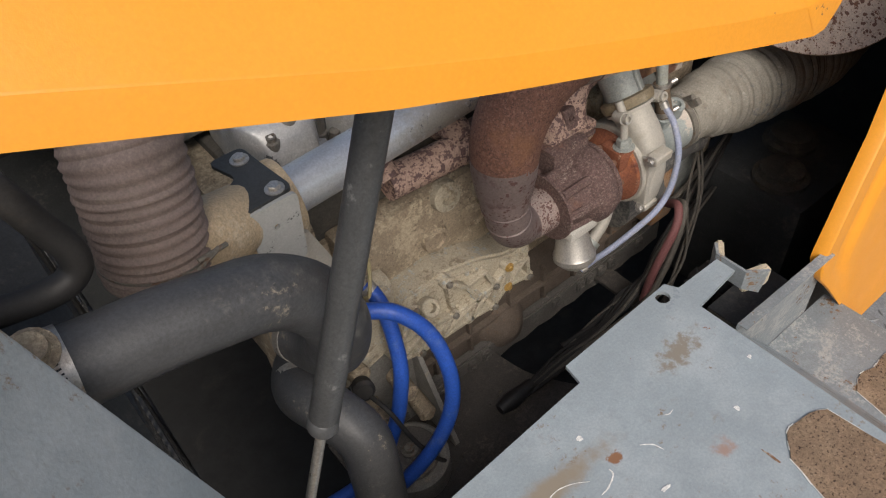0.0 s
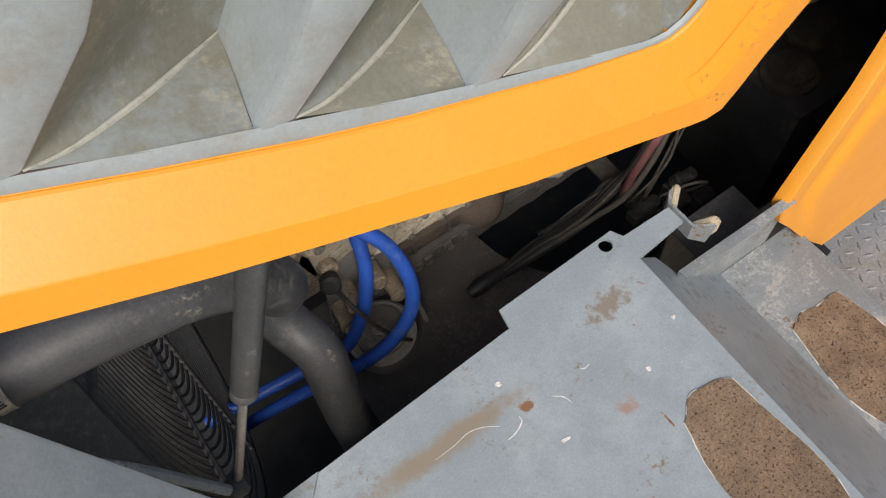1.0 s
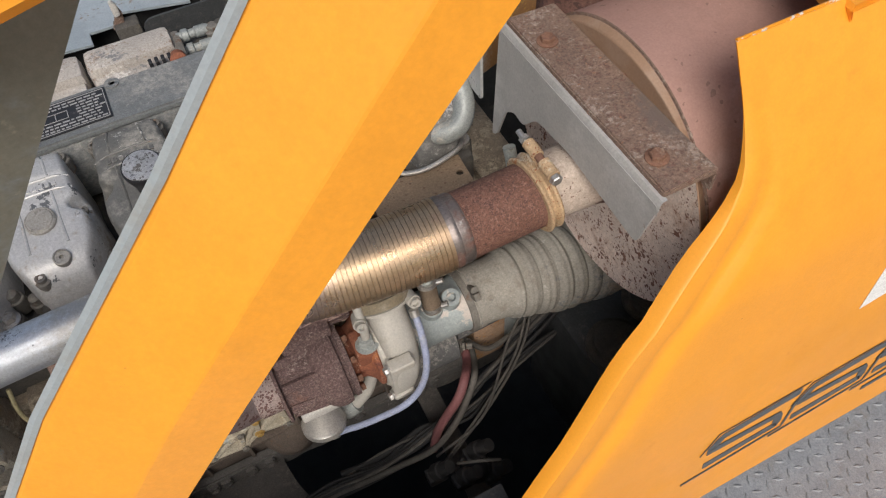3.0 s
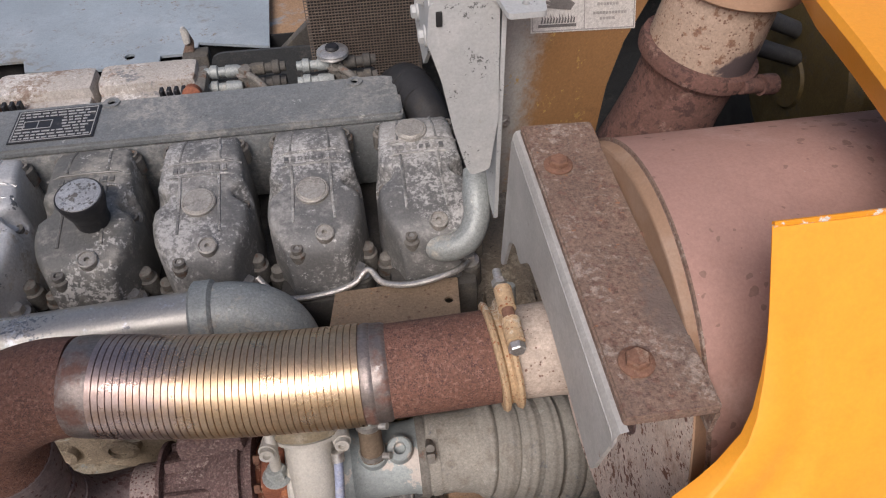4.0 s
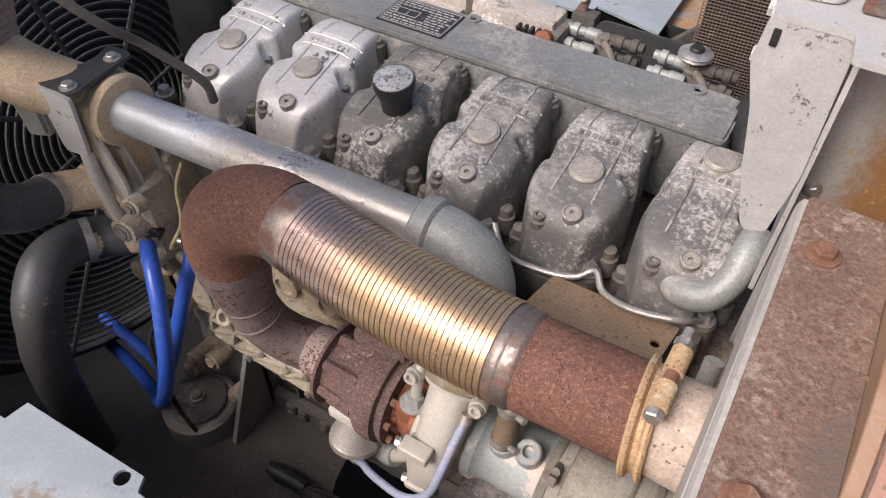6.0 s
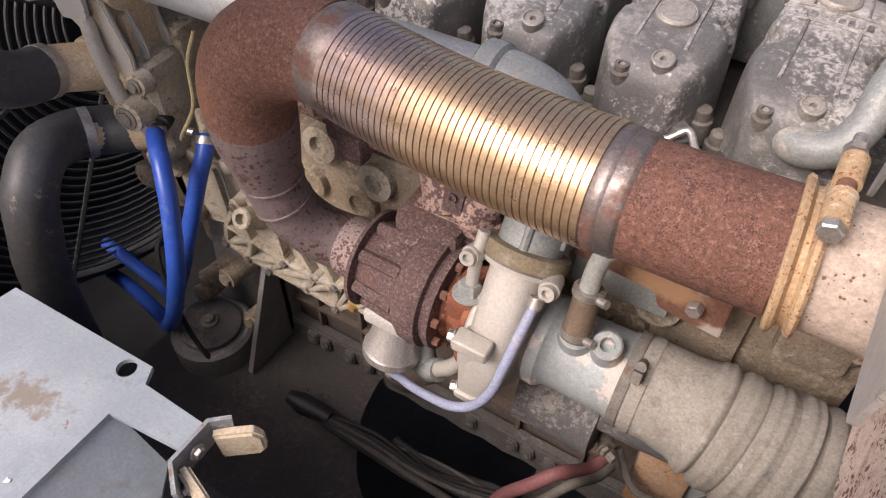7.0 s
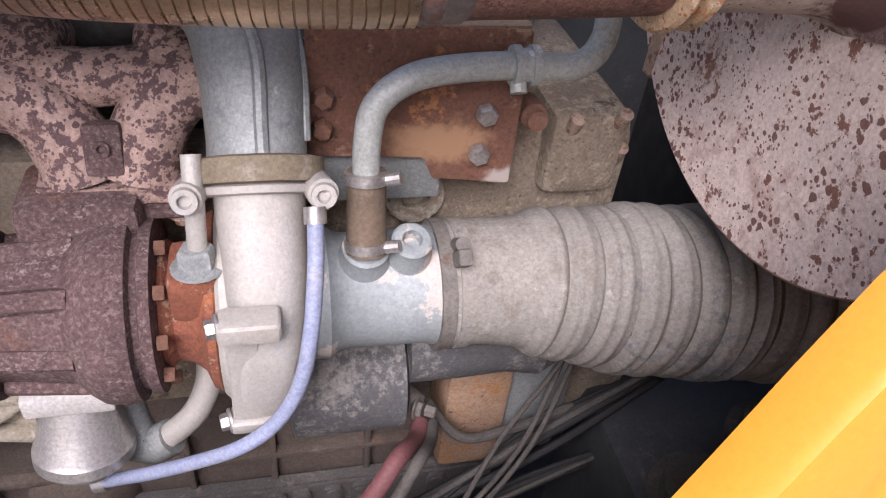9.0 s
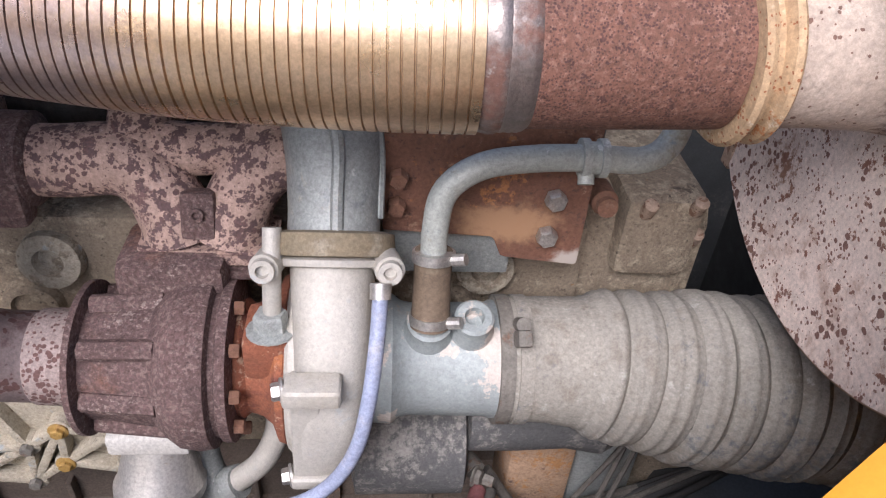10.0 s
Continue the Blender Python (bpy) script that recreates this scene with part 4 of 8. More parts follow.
flare = [-0.019] * 8 + [-0.010, -0.007, -0.005, -0.003, -0.001] + [0.0] * 5       # the lower band leans outwards below a crease


def hood_row(t, d, lift=0.0):
    return [hood_at(u, v + lift, d + f * (1 - min(1.0, t)) - 0.002 * min(t, max(0.0, 1 - t)) * 2) for (u, v), f in zip(mid(run_o, run_i, t), flare)]


rings(g, [hood_row(t, d) for t, d in levels], closed=False, caps=False)
rings(g, [hood_row(t, d + 0.003, 0.0015) for t, d in levels[1:]], closed=False, caps=False)
part("frame_skin", g, YELLOW, hood, "orange-yellow painted frame, scuffed near the corner", sharp=8)
g = bmesh.new()
rings(g, [hood_row(t, d - 0.00025)[10:15] for t, d in ((0.06, 0.0), (0.20, 0.0), (0.38, 0.0), (0.40, 0.0004), (0.62, 0.0065))], closed=False, caps=False)
part("scuffed_corner", g, SCUFF, hood, "brown scuffed paint at the lower corner")
TIPS = [(0.037, 0.3805), (-0.0875, 0.4155), (-0.217, 0.4530), (-0.345, 0.4935), (-0.472, 0.5335), (-0.599, 0.5715)]
g = bmesh.new()
chain = sorted([*TIPS, (0.180, 0.350)])


def lip_row(t, d):
    out = []
    for i, ((pu, pv), (qu, qv)) in enumerate(zip(run_i, run_o)):
        if i < 10:
            out.append(hood_at(pu, pv + t * max(0.001, float(np.interp(pu, [c[0] for c in chain], [c[1] for c in chain])) + 0.0008 - pv), d))
        else:
            w = t * 0.006 / math.hypot(qu - pu, qv - pv)
            out.append(hood_at(pu - w * (qu - pu), pv - w * (qv - pv), d))
    return out


rings(g, [lip_row(0, 0.0205), lip_row(0.12, 0.0185), lip_row(0.6, 0.0185), lip_row(1.0, 0.0205)], closed=False, caps=False)
part("moulding_edge", g, LOUVRE, hood)

RECESS = 0.020
SLOPE = 0.735


def grid_sheet(name, rows, label="", material=None):
    bm = bmesh.new()
    rings(bm, rows, closed=False, caps=False)
    rings(bm, [[(x + 0.001, y + 0.0035, z) for x, y, z in r] for r in rows], closed=False, caps=False)
    for no in ((-0.28, 0, 1), (0.15, 0, 1)):            # the panel ends along its top rail
        bmesh.ops.bisect_plane(bm, geom=bm.verts[:] + bm.edges[:] + bm.faces[:], plane_co=(0, 0, 0.60) if no[0] < 0 else (0, 0, 0.74), plane_no=no, clear_outer=True)
    return part(name, bm, material or LOUVRE, hood, label, sharp=50)


def bay(tip, nxt, last):
    """One louvre bay: face strip of the blade, hollow flank, ledge and the side of the next blade."""
    (u0, v0), (u1, v1) = tip, nxt
    P = (u1 - 0.008, v1 + 0.012, 0.080) if not last else (u1 + 0.012, v1 + 0.061, 0.085)
    Q = (u1 + 0.031, v1 + 0.0715, 0.070) if not last else (u1 + 0.021, v1 + 0.073, 0.085)
    S = (u1 + 0.050, v1 + 0.0815, 0.006) if not last else (u1 + 0.033, v1 + 0.0577, 0.006)
    at_ = lambda p: hood_at(p[0], p[1], p[2] + RECESS)
    lerp = lambda a, b, t: tuple(x + (y - x) * t for x, y in zip(a, b))
    # flank: from the blade's face edge (left) to the rear edge (right)
    right = [(u0 + 0.012, v0, 0.0), (lerp((u0 + 0.012, v0, 0), P, 0.22)[0], lerp((u0, v0, 0), P, 0.22)[1], 0.010), (lerp((u0, v0, 0), P, 0.55)[0] + 0.006, lerp((u0, v0, 0), P, 0.55)[1], 0.036),
             (lerp((u0, v0, 0), P, 0.8)[0] + 0.003, lerp((u0, v0, 0), P, 0.8)[1], 0.060), P, Q]
    while right[-1][1] < 0.68:
        u, v, d = right[-1]
        right.append((u + SLOPE * 0.07, v + 0.07, max(0.060, d - 0.002)))
    hs = [0.0, 0.012, 0.03, 0.055, 0.085, 0.13] + [0.20 + 0.07 * i for i in range(len(right) - 6)]
    left = [(u0 + 0.012 + 0.026 * min(1, h / 0.06) + 0.70 * h, v0 + h, 0.001) for h in hs]
    rows = []
    for a, b in zip(left, right):
        row = []
        for i in range(9):
            t = i / 8
            q = lerp(a, b, t)
            row.append(at_((q[0], q[1], a[2] + (b[2] - a[2]) * (0.25 * t + 0.75 * t ** 1.7) + 0.022 * math.sin(math.pi * t) * min(1, b[2] / 0.05))))
        rows.append(row)
    grid_sheet("flank", rows, "", LOUVRE_DIRT)
    # face strip
    grid_sheet("blade_face", [[at_((u0 - 0.012 + 0.70 * h + 0.006 * min(1, h / 0.02), v0 + h, 0.006)), at_((u0 - 0.010 + 0.70 * h + 0.006 * min(1, h / 0.02), v0 + h, 0.0)), at_((u0 + 0.010 + 0.026 * min(1, h / 0.06) + 0.70 * h, v0 + h, 0.0)), at_((u0 + 0.0125 + 0.026 * min(1, h / 0.06) + 0.70 * h, v0 + h, 0.0015))] for h in hs])
    # ledge between the crease and the rim
    rim = [lerp((u0 + 0.012, v0, 0), (u1 - 0.012, v1, 0), t) for t in (0.0, 0.25, 0.6, 0.85, 1.0)]
    rows = []
    for a, b in zip(right[:5], rim):
        rows.append([at_((*lerp(a, b, t)[:2], lerp(a, b, t)[2] * (1 - 0.25 * math.sin(math.pi * t)))) for t in (0, 0.2, 0.4, 0.6, 0.8, 1.0)])
    crease = smooth([at_((u, v, max(0.0, d - 0.001))) for u, v, d in right[:5]], 4)
    bm = bmesh.new()
    tube(bm, crease, [0.0006 + 0.0016 * math.sin(math.pi * i / (len(crease) - 1)) for i in range(len(crease))], 8)
    part("worn_crease", bm, PALECREASE, hood, "pale worn crease")
    grid_sheet("ledge", rows, "grey moulded ledge with olive dirt film", LOUVRE_DIRT)
    # side of the next blade, below the slot
    e = (u1 - 0.012, v1, 0.0)
    rise = S[1] - v1

    def blade_edge(t):
        if last:
            return lerp(e, S, t)
        return (u1 - 0.011 + 0.70 * rise * t + 0.006 * min(1, rise * t / 0.02), v1 + rise * t, 0.005)

    back = lambda t: lerp(P, lerp(P, Q, 0.02) if last else Q, t)
    grid_sheet("blade_side", [[at_(back(t)), at_(lerp(back(t), blade_edge(t), 0.5)), at_(blade_edge(t))] for t in (0, 0.12, 0.24, 0.4, 0.6, 0.8, 1.0)], "", LOUVRE_DIRT if last else LOUVRE)


g = bmesh.new()
top_u = (-0.75, -0.30, 0.0, 0.25, 0.50)
rings(g, [[hood_at(u, 0.60 + 0.28 * u * (u > 0) - (0.10 * u * (u < 0)) + dv, d) for u in top_u] for dv, d in ((0.0, 0.03), (0.0, 0.012), (0.004, 0.008), (0.045, 0.008), (0.050, 0.012), (0.050, 0.03))], closed=False, caps=False)
part("top_rail", g, YELLOW, hood)
ends = [(0.180, 0.350), *TIPS]
for k, tip in enumerate(TIPS):
    bay(tip, ends[k], k == 0)

# gas strut
strut = thing("gas_strut", "scuffed dark grey gas strut holding the hood", "gas strut", (-0.262, -0.54, -0.1))
lo_p, axis_s = Vector((-0.227, -0.537, -0.018)), Vector((0.42, 0.082, 0.904)).normalized()
g = bmesh.new()
turned(g, [(-0.004, 0.006), (-0.004, 0.0125), (0.0, 0.0150), (0.010, 0.0150), (0.0115, 0.0140), (0.013, 0.0150), (0.75, 0.0150)], lo_p, axis_s, 24)
part("cylinder", g, STRUTPAINT, strut)
g = bmesh.new()
turned(g, [(-0.20, 0.0055), (0.0, 0.0055)], lo_p, axis_s, 14)
part("rod", g, RODSTEEL, strut)
g = bmesh.new()
turned(g, [(-0.012, 0.012), (-0.006, 0.017), (0.006, 0.017), (0.012, 0.012)], lo_p - axis_s * 0.20, (1, 0, 0), 16)
part("end_eye", g, DARKSTEEL, strut)

# ---- yellow side panel with decal ----
panel = thing("side_panel", "bright yellow side panel with folded edge and grey decal", "side panel", (0.75, -0.67, -0.54))


def panel_y(u, v):
    return float(np.interp(v, [-0.56, -0.43, -0.25, -0.11, 0.05, 0.20, 0.33, 0.45], [-0.690, -0.672, -0.652, -0.632, -0.598, -0.535, -0.452, -0.36]))


EDGE = np.array(smooth([(-0.545, 0.742), (-0.46, 0.670), (-0.37, 0.606), (-0.305, 0.568), (-0.20, 0.622), (-0.10, 0.685), (0.0, 0.747), (0.05, 0.791), (0.10, 0.842), (0.15, 0.893), (0.19, 0.918), (0.235, 0.927), (0.275, 0.929), (0.326, 0.930)], 5))


def edge_x(v):
    return float(np.interp(v, EDGE[:, 0], EDGE[:, 1]))


vs = [-0.545, -0.50, -0.44, -0.37, -0.33, -0.295, -0.28, -0.24, -0.18, -0.12, -0.06, -0.03, 0.0, 0.025, 0.05, 0.075, 0.10, 0.12, 0.135, 0.15, 0.165, 0.19, 0.21, 0.235, 0.255, 0.275, 0.30, 0.326]
g = bmesh.new()
steps_o = [(0.0, 0.030), (0.0, 0.010), (0.003, 0.0065), (0.032, 0.0055), (0.040, 0.0068), (0.060, 0.0110), (0.070, 0.0075), (0.082, 0.0015), (0.090, 0.0), (0.12, 0.0), (0.30, 0.0), (1.0, 0.0), (1.9, 0.0)]
rows_o = []
for v in vs:
    x0 = edge_x(v)
    k = min(1.0, max(0.0, (v + 0.42) / 0.12)) * min(1.0, max(0.0, (0.27 - v) / 0.16))      # fold fades out towards both ends
    rows_o.append([(x0 + du * (0.35 + 0.65 * k if du < 0.11 else 1), panel_y(x0, v) + dy * k, v) for du, dy in steps_o])
rings(g, rows_o, closed=False, caps=False)
rings(g, [[(x + 0.001, y + 0.003, z) for x, y, z in r[1:]] for r in rows_o], closed=False, caps=False)
part("skin", g, YELLOW, panel, sharp=40)
g = bmesh.new()
tube(g, [(x, y + 0.001, z) for x, y, z in rows_o[-1][2:]], 0.0022, 8)
part("chipped_top_edge", g, YELLOW_EDGE, panel, "top edge with chipped pale paint")
g = bmesh.new()
slab(g, [(0.745, -0.552), (2.6, -0.552), (2.6, -0.60), (0.745, -0.60)], 0.004, XZ(-0.655))
part("under_strip", g, DARKSTEEL, panel)


def on_panel(u, v, d):
    return (u, panel_y(u, v) - 0.0015 + d, v)


def stroke(bm, pts, w, place):
    """Flat ribbon along 2D points, split short so that it follows the panel."""
    p = []
    for (a, b), (c, d) in zip(pts, pts[1:]):
        p += [(a + (c - a) * i / 6, b + (d - b) * i / 6) for i in range(6)]
    p.append(pts[-1])
    left, right = [], []
    for i, (u, v) in enumerate(p):
        (a, b), (c, d) = p[max(0, i - 1)], p[min(len(p) - 1, i + 1)]
        ln = math.hypot(c - a, d - b) or 1
        nu, nv = -(d - b) / ln * w / 2, (c - a) / ln * w / 2
        left.append(place(u + nu, v + nv, 0))
        right.append(place(u - nu, v - nv, 0))
    rings(bm, [left, right, [(x, y + 0.001, z) for x, y, z in right], [(x, y + 0.001, z) for x, y, z in left]], closed=False, caps=False)


for k in range(3):
    u = 0.930 + k * 0.185
    sh = lambda a, b: (u + a + 0.12 * (b + 0.42), b)
    g = bmesh.new()
    stroke(g, [sh(0.165, -0.300), sh(0.012, -0.310), sh(-0.004, -0.345), sh(0.140, -0.350), sh(0.150, -0.388), sh(0.0, -0.395)], 0.019, on_panel)
    part("decal", g, DECAL, panel, "dark grey slanted decal figure")
    g = bmesh.new()
    stroke(g, [sh(-0.035, -0.428), sh(0.170, -0.412), sh(0.172, -0.335)], 0.007, on_panel)
    part("decal_shadow", g, DECAL, panel)
    g = bmesh.new()
    stroke(g, [sh(-0.022, -0.345), sh(0.0, -0.293), sh(0.178, -0.284)], 0.0022, on_panel)
    part("decal_outline", g, DECAL, panel)
g = bmesh.new()
stroke(g, [(1.30, -0.452), (1.42, -0.447)], 0.012, on_panel)
part("small_decal", g, DECAL, panel)
g = bmesh.new()
slab(g, [(1.155, -0.115), (1.30, -0.10), (1.30, 0.05), (1.19, -0.02)], 0.0008, on_panel)
part("white_patch", g, WHITE, panel, "white decal block")
g = bmesh.new()
box(g, (0.748, -0.70, -0.648), (0.785, -0.66, -0.60), 0.004)
single("rubber_stop", g, KNOB, "black rubber stop under the yellow panel", "stop")

# yellow cowl over the muffler
g = bmesh.new()
cw = [(x + 0.02, y) for x, y in [(1.125, -0.085), (1.098, -0.120), (1.086, -0.175), (1.078, -0.26), (1.069, -0.33), (1.058, -0.42), (1.05, -0.47)]]
rings(g, [[(x + 0.012, y, 0.288) for x, y in cw], [(x, y, 0.318) for x, y in cw], [(x + 0.003, y, 0.325) for x, y in cw], [(x + 0.03, y, 0.327) for x, y in cw], [(2.2, y, 0.36) for x, y in cw]], closed=False, caps=False)
rings(g, [[(x + 0.015, y, 0.288) for x, y in cw], [(x + 0.004, y, 0.316) for x, y in cw], [(2.2, y, 0.355) for x, y in cw]], closed=False, caps=False)
single("muffler_cowl", g, YELLOW, "yellow sheet metal cowl above the muffler", "cowl")

# ---- latch on the near step ----
latch = thing("hood_latch", "steel hood latch with two cream plastic jaws", "latch", (0.39, -0.583, -0.213))
g = bmesh.new()
rings(g, [[(0.421, -0.632, -0.204), (0.396, -0.612, -0.204), (0.396, -0.566, -0.204), (0.412, -0.552, -0.204), (0.409, -0.549, -0.204), (0.392, -0.564, -0.204), (0.392, -0.614, -0.204), (0.418, -0.635, -0.204)],
          [(0.416, -0.628, -0.250), (0.396, -0.612, -0.240), (0.396, -0.566, -0.240), (0.409, -0.554, -0.250), (0.406, -0.551, -0.250), (0.392, -0.564, -0.240), (0.392, -0.614, -0.240), (0.413, -0.631, -0.250)]])
part("bracket", g, WORN, latch)
for s, nm in ((1, "upper"), (-1, "lower")):
    g = bmesh.new()
    m = pose(0.400, -0.589 + s * 0.020, -0.222, 0, 0, 38 if s > 0 else -18)
    slab(g, rounded([(0.0, 0.006), (0.038, 0.006), (0.046, -0.004), (0.046, -0.026), (0.040, -0.034), (0.002, -0.034)], 0.0022), 0.012, lambda u, v, d: m @ Vector((u, d - 0.006, v)), (), 0.003)
    jaw = part("jaw", g, PAD, latch, "cream plastic jaw with dark scuffs")
    if s < 0:
        for u, v in ((0.014, -0.010), (0.030, -0.020)):
            g = bmesh.new()
            bolt(g, m @ Vector((u, -0.0055, v)), m.to_3x3() @ Vector((0, -1, 0)), 0.0036, 0.005)
            part("bolt", g, STEEL, jaw)
g = bmesh.new()
bolt(g, (0.397, -0.589, -0.222), (1, 0, 0), 0.006, 0.007)
part("bolt", g, STEEL, latch)

# sheet metal cover under the latch
jc = thing("junction_cover", "dark grey sheet metal cover below the latch", "cover", (0.55, -0.56, -0.45))
g = bmesh.new()
slab(g, rounded([(0.478, -0.532), (0.630, -0.530), (0.628, -0.612), (0.478, -0.612)], 0.004), 0.003, XY(-0.425), (), 0.0008)
part("top_sheet", g, DARKSTEEL, jc)
g = bmesh.new()
slab(g, [(0.480, -0.428), (0.630, -0.428), (0.630, -0.74), (0.480, -0.74)], 0.003, XZ(-0.5335))
part("side_sheet", g, DARKSTEEL, jc)


# ---- engine ----
engine = thing("engine_block", "dust-caked cast engine block with side cover and ribs", "engine", (0.35, 0.0, -0.74))
g = bmesh.new()
box(g, (-0.07, -0.115, -0.60), (0.80, 0.24, -0.235), 0.012)
part("crankcase", g, BLOCK, engine)
g = bmesh.new()
box(g, (-0.07, -0.105, -0.24), (0.80, 0.23, -0.125), 0.01)
part("head_deck", g, DARKCAST, engine)
for i in range(6):
    g = bmesh.new()
    box(g, (0.15 * i - 0.060, -0.112, -0.22), (0.15 * i + 0.060, -0.06, -0.10), 0.012)
    part("cylinder_head", g, DARKCAST, engine)
g = bmesh.new()
box(g, (-0.05, -0.150, -0.80), (0.84, 0.22, -0.58), 0.015)
part("oil_sump", g, SUMP, engine, "brown dusty ribbed sump side")
for i in range(8):
    x = 0.03 + i * 0.105 + 0.006 * math.sin(i * 2.3)
    g = bmesh.new()
    box(g, (x, -0.163, -0.71), (x + 0.008, -0.145, -0.60), 0.003)
    part("sump_rib", g, SUMP, engine)
g = bmesh.new()
box(g, (-0.05, -0.164, -0.655), (0.84, -0.145, -0.645), 0.003)
part("sump_rib", g, SUMP, engine)
g = bmesh.new()
slab(g, [(-0.05, -0.700), (0.84, -0.700), (0.84, -0.765), *[(0.84 - 0.02 - 0.04 * i, -0.765 - 0.008 * (i % 2)) for i in range(21)], (-0.05, -0.765)], 0.022, XZ(-0.177), (), 0.004)
part("sump_flange", g, FLANGE, engine)
for x in (0.035, 0.135, 0.165, 0.22, 0.262, 0.475, 0.555, 0.585, 0.625, 0.66, 0.76):
    g = bmesh.new()
    slab(g, rounded([(x - 0.012, -0.706), (x + 0.012, -0.706), (x + 0.012, -0.738), (x - 0.012, -0.738)], 0.010), 0.012, XZ(-0.186), (), 0.003)
    turned(g, [(0, 0.006), (0.003, 0.006), (0.004, 0.004)], (x, -0.185, -0.726), (0, -1, 0), 10)
    part("flange_pad", g, FLANGE, engine)
g = bmesh.new()
turned(g, [(-0.05, 0.070), (-0.02, 0.060), (0.0, 0.042), (0.012, 0.020), (0.016, 0.012)], (0.33, -0.178, -0.690), (0, -0.9, 0.2), 26)
part("drain_boss", g, SUMP, engine)

# side cover with ribs
g = bmesh.new()
oc = [(0.015, -0.445), (0.07, -0.355), (0.155, -0.348), (0.23, -0.368), (0.30, -0.405), (0.362, -0.408), (0.360, -0.485), (0.30, -0.500), (0.255, -0.512), (0.19, -0.500), (0.12, -0.500), (0.05, -0.492)]
slab(g, rounded(oc, 0.016), 0.075, XZ(-0.212), (), 0.006)
side_cover = part("side_cover", g, CREAM, engine, "cream dusted ribbed side cover")
low_n = [(0.030, -0.478), (0.075, -0.491), (0.119, -0.494), (0.192, -0.497), (0.251, -0.505), (0.287, -0.475), (0.343, -0.488)]
top_n = [(0.040, -0.432), (0.090, -0.440), (0.157, -0.453), (0.215, -0.455), (0.256, -0.450), (0.291, -0.424), (0.340, -0.432)]
up_n = [(0.075, -0.372), (0.150, -0.362), (0.191, -0.405), (0.236, -0.398)]
webs = [*zip(low_n, top_n), *zip(low_n, top_n[1:]), *zip(top_n[1:], up_n), *zip(low_n, low_n[1:]), *zip(top_n, top_n[1:]), (up_n[0], top_n[0]), (up_n[1], up_n[2]), (up_n[2], up_n[3])]
for a, b_ in webs:
    g = bmesh.new()
    dx, dz = b_[0] - a[0], b_[1] - a[1]
    box(g, (0, -0.014, -0.0045), (math.hypot(dx, dz), 0.008, 0.0045), 0.003, pose(a[0], -0.214, a[1], 0, -math.degrees(math.atan2(dz, dx)), 0))
    part("rib", g, CREAM, side_cover)
for i, (x, z) in enumerate(low_n + top_n[2:6] + up_n[:2]):
    g = bmesh.new()
    turned(g, [(-0.04, 0.0135), (0.014, 0.0115), (0.016, 0.008)], (x, -0.212, z), (0, -1, 0), 14)
    part("boss", g, CREAM, side_cover)
    if i not in (3, 8):
        g = bmesh.new()
        bolt(g, (x, -0.227, z), (0, -1, 0), 0.0068, 0.007, i in (5, 10))
        part("bolt", g, OCHREBOLT if i in (5, 10) else DUSTYBOLT, side_cover)
g = bmesh.new()
turned(g, [(-0.02, 0.020), (0.030, 0.0175), (0.033, 0.015), (0.033, 0.0085), (0.02, 0.008)], (0.100, -0.216, -0.392), (0, -0.80, 0.60), 22)
part("threaded_boss", g, CREAM, side_cover)
for i in range(7):
    g = bmesh.new()
    box(g, (0.166 + 0.011 * i, -0.2155, -0.380 - 0.0035 * i), (0.173 + 0.011 * i, -0.210, -0.371 - 0.0035 * i), 0.001, None, 1)
    part("raised_bar", g, CREAM, side_cover)

# upper casting between head and side cover
g = bmesh.new()
box(g, (0.0, -0.155, -0.40), (0.80, -0.10, -0.22), 0.012)
part("upper_casting", g, BLOCK, engine, "beige dusted upper casting")
for x in (0.21, 0.30, 0.42, 0.60, 0.70):
    g = bmesh.new()
    turned(g, [(0, 0.030), (0.018, 0.028), (0.020, 0.020), (0.020, 0.014), (0.010, 0.012)], (x, -0.150, -0.235 - 0.03 * (x * 10 % 2)), (0, -1, 0.15), 18)
    part("core_plug", g, CREAM, engine)
    g = bmesh.new()
    turned(g, [(0, 0.030), (0.015, 0.026), (0.017, 0.018), (0.012, 0.016)], (x - 0.03, -0.150, -0.32), (0, -1, 0), 18)
    part("core_plug", g, BLOCK, engine)

# front gear and thermostat casting
g = bmesh.new()
box(g, (-0.125, -0.16, -0.62), (-0.03, 0.22, -0.14), 0.015)
box(g, (-0.17, -0.20, -0.50), (-0.05, -0.14, -0.20), 0.02)
for x, z, r in ((-0.10, -0.26, 0.028), (-0.06, -0.36, 0.022), (-0.14, -0.42, 0.025), (-0.05, -0.46, 0.020)):
    turned(g, [(0, r), (0.03, r * 0.95), (0.034, r * 0.7)], (x, -0.19, z), (0.1, -1, 0.1), 18)
part("front_casting", g, BLOCK, engine)

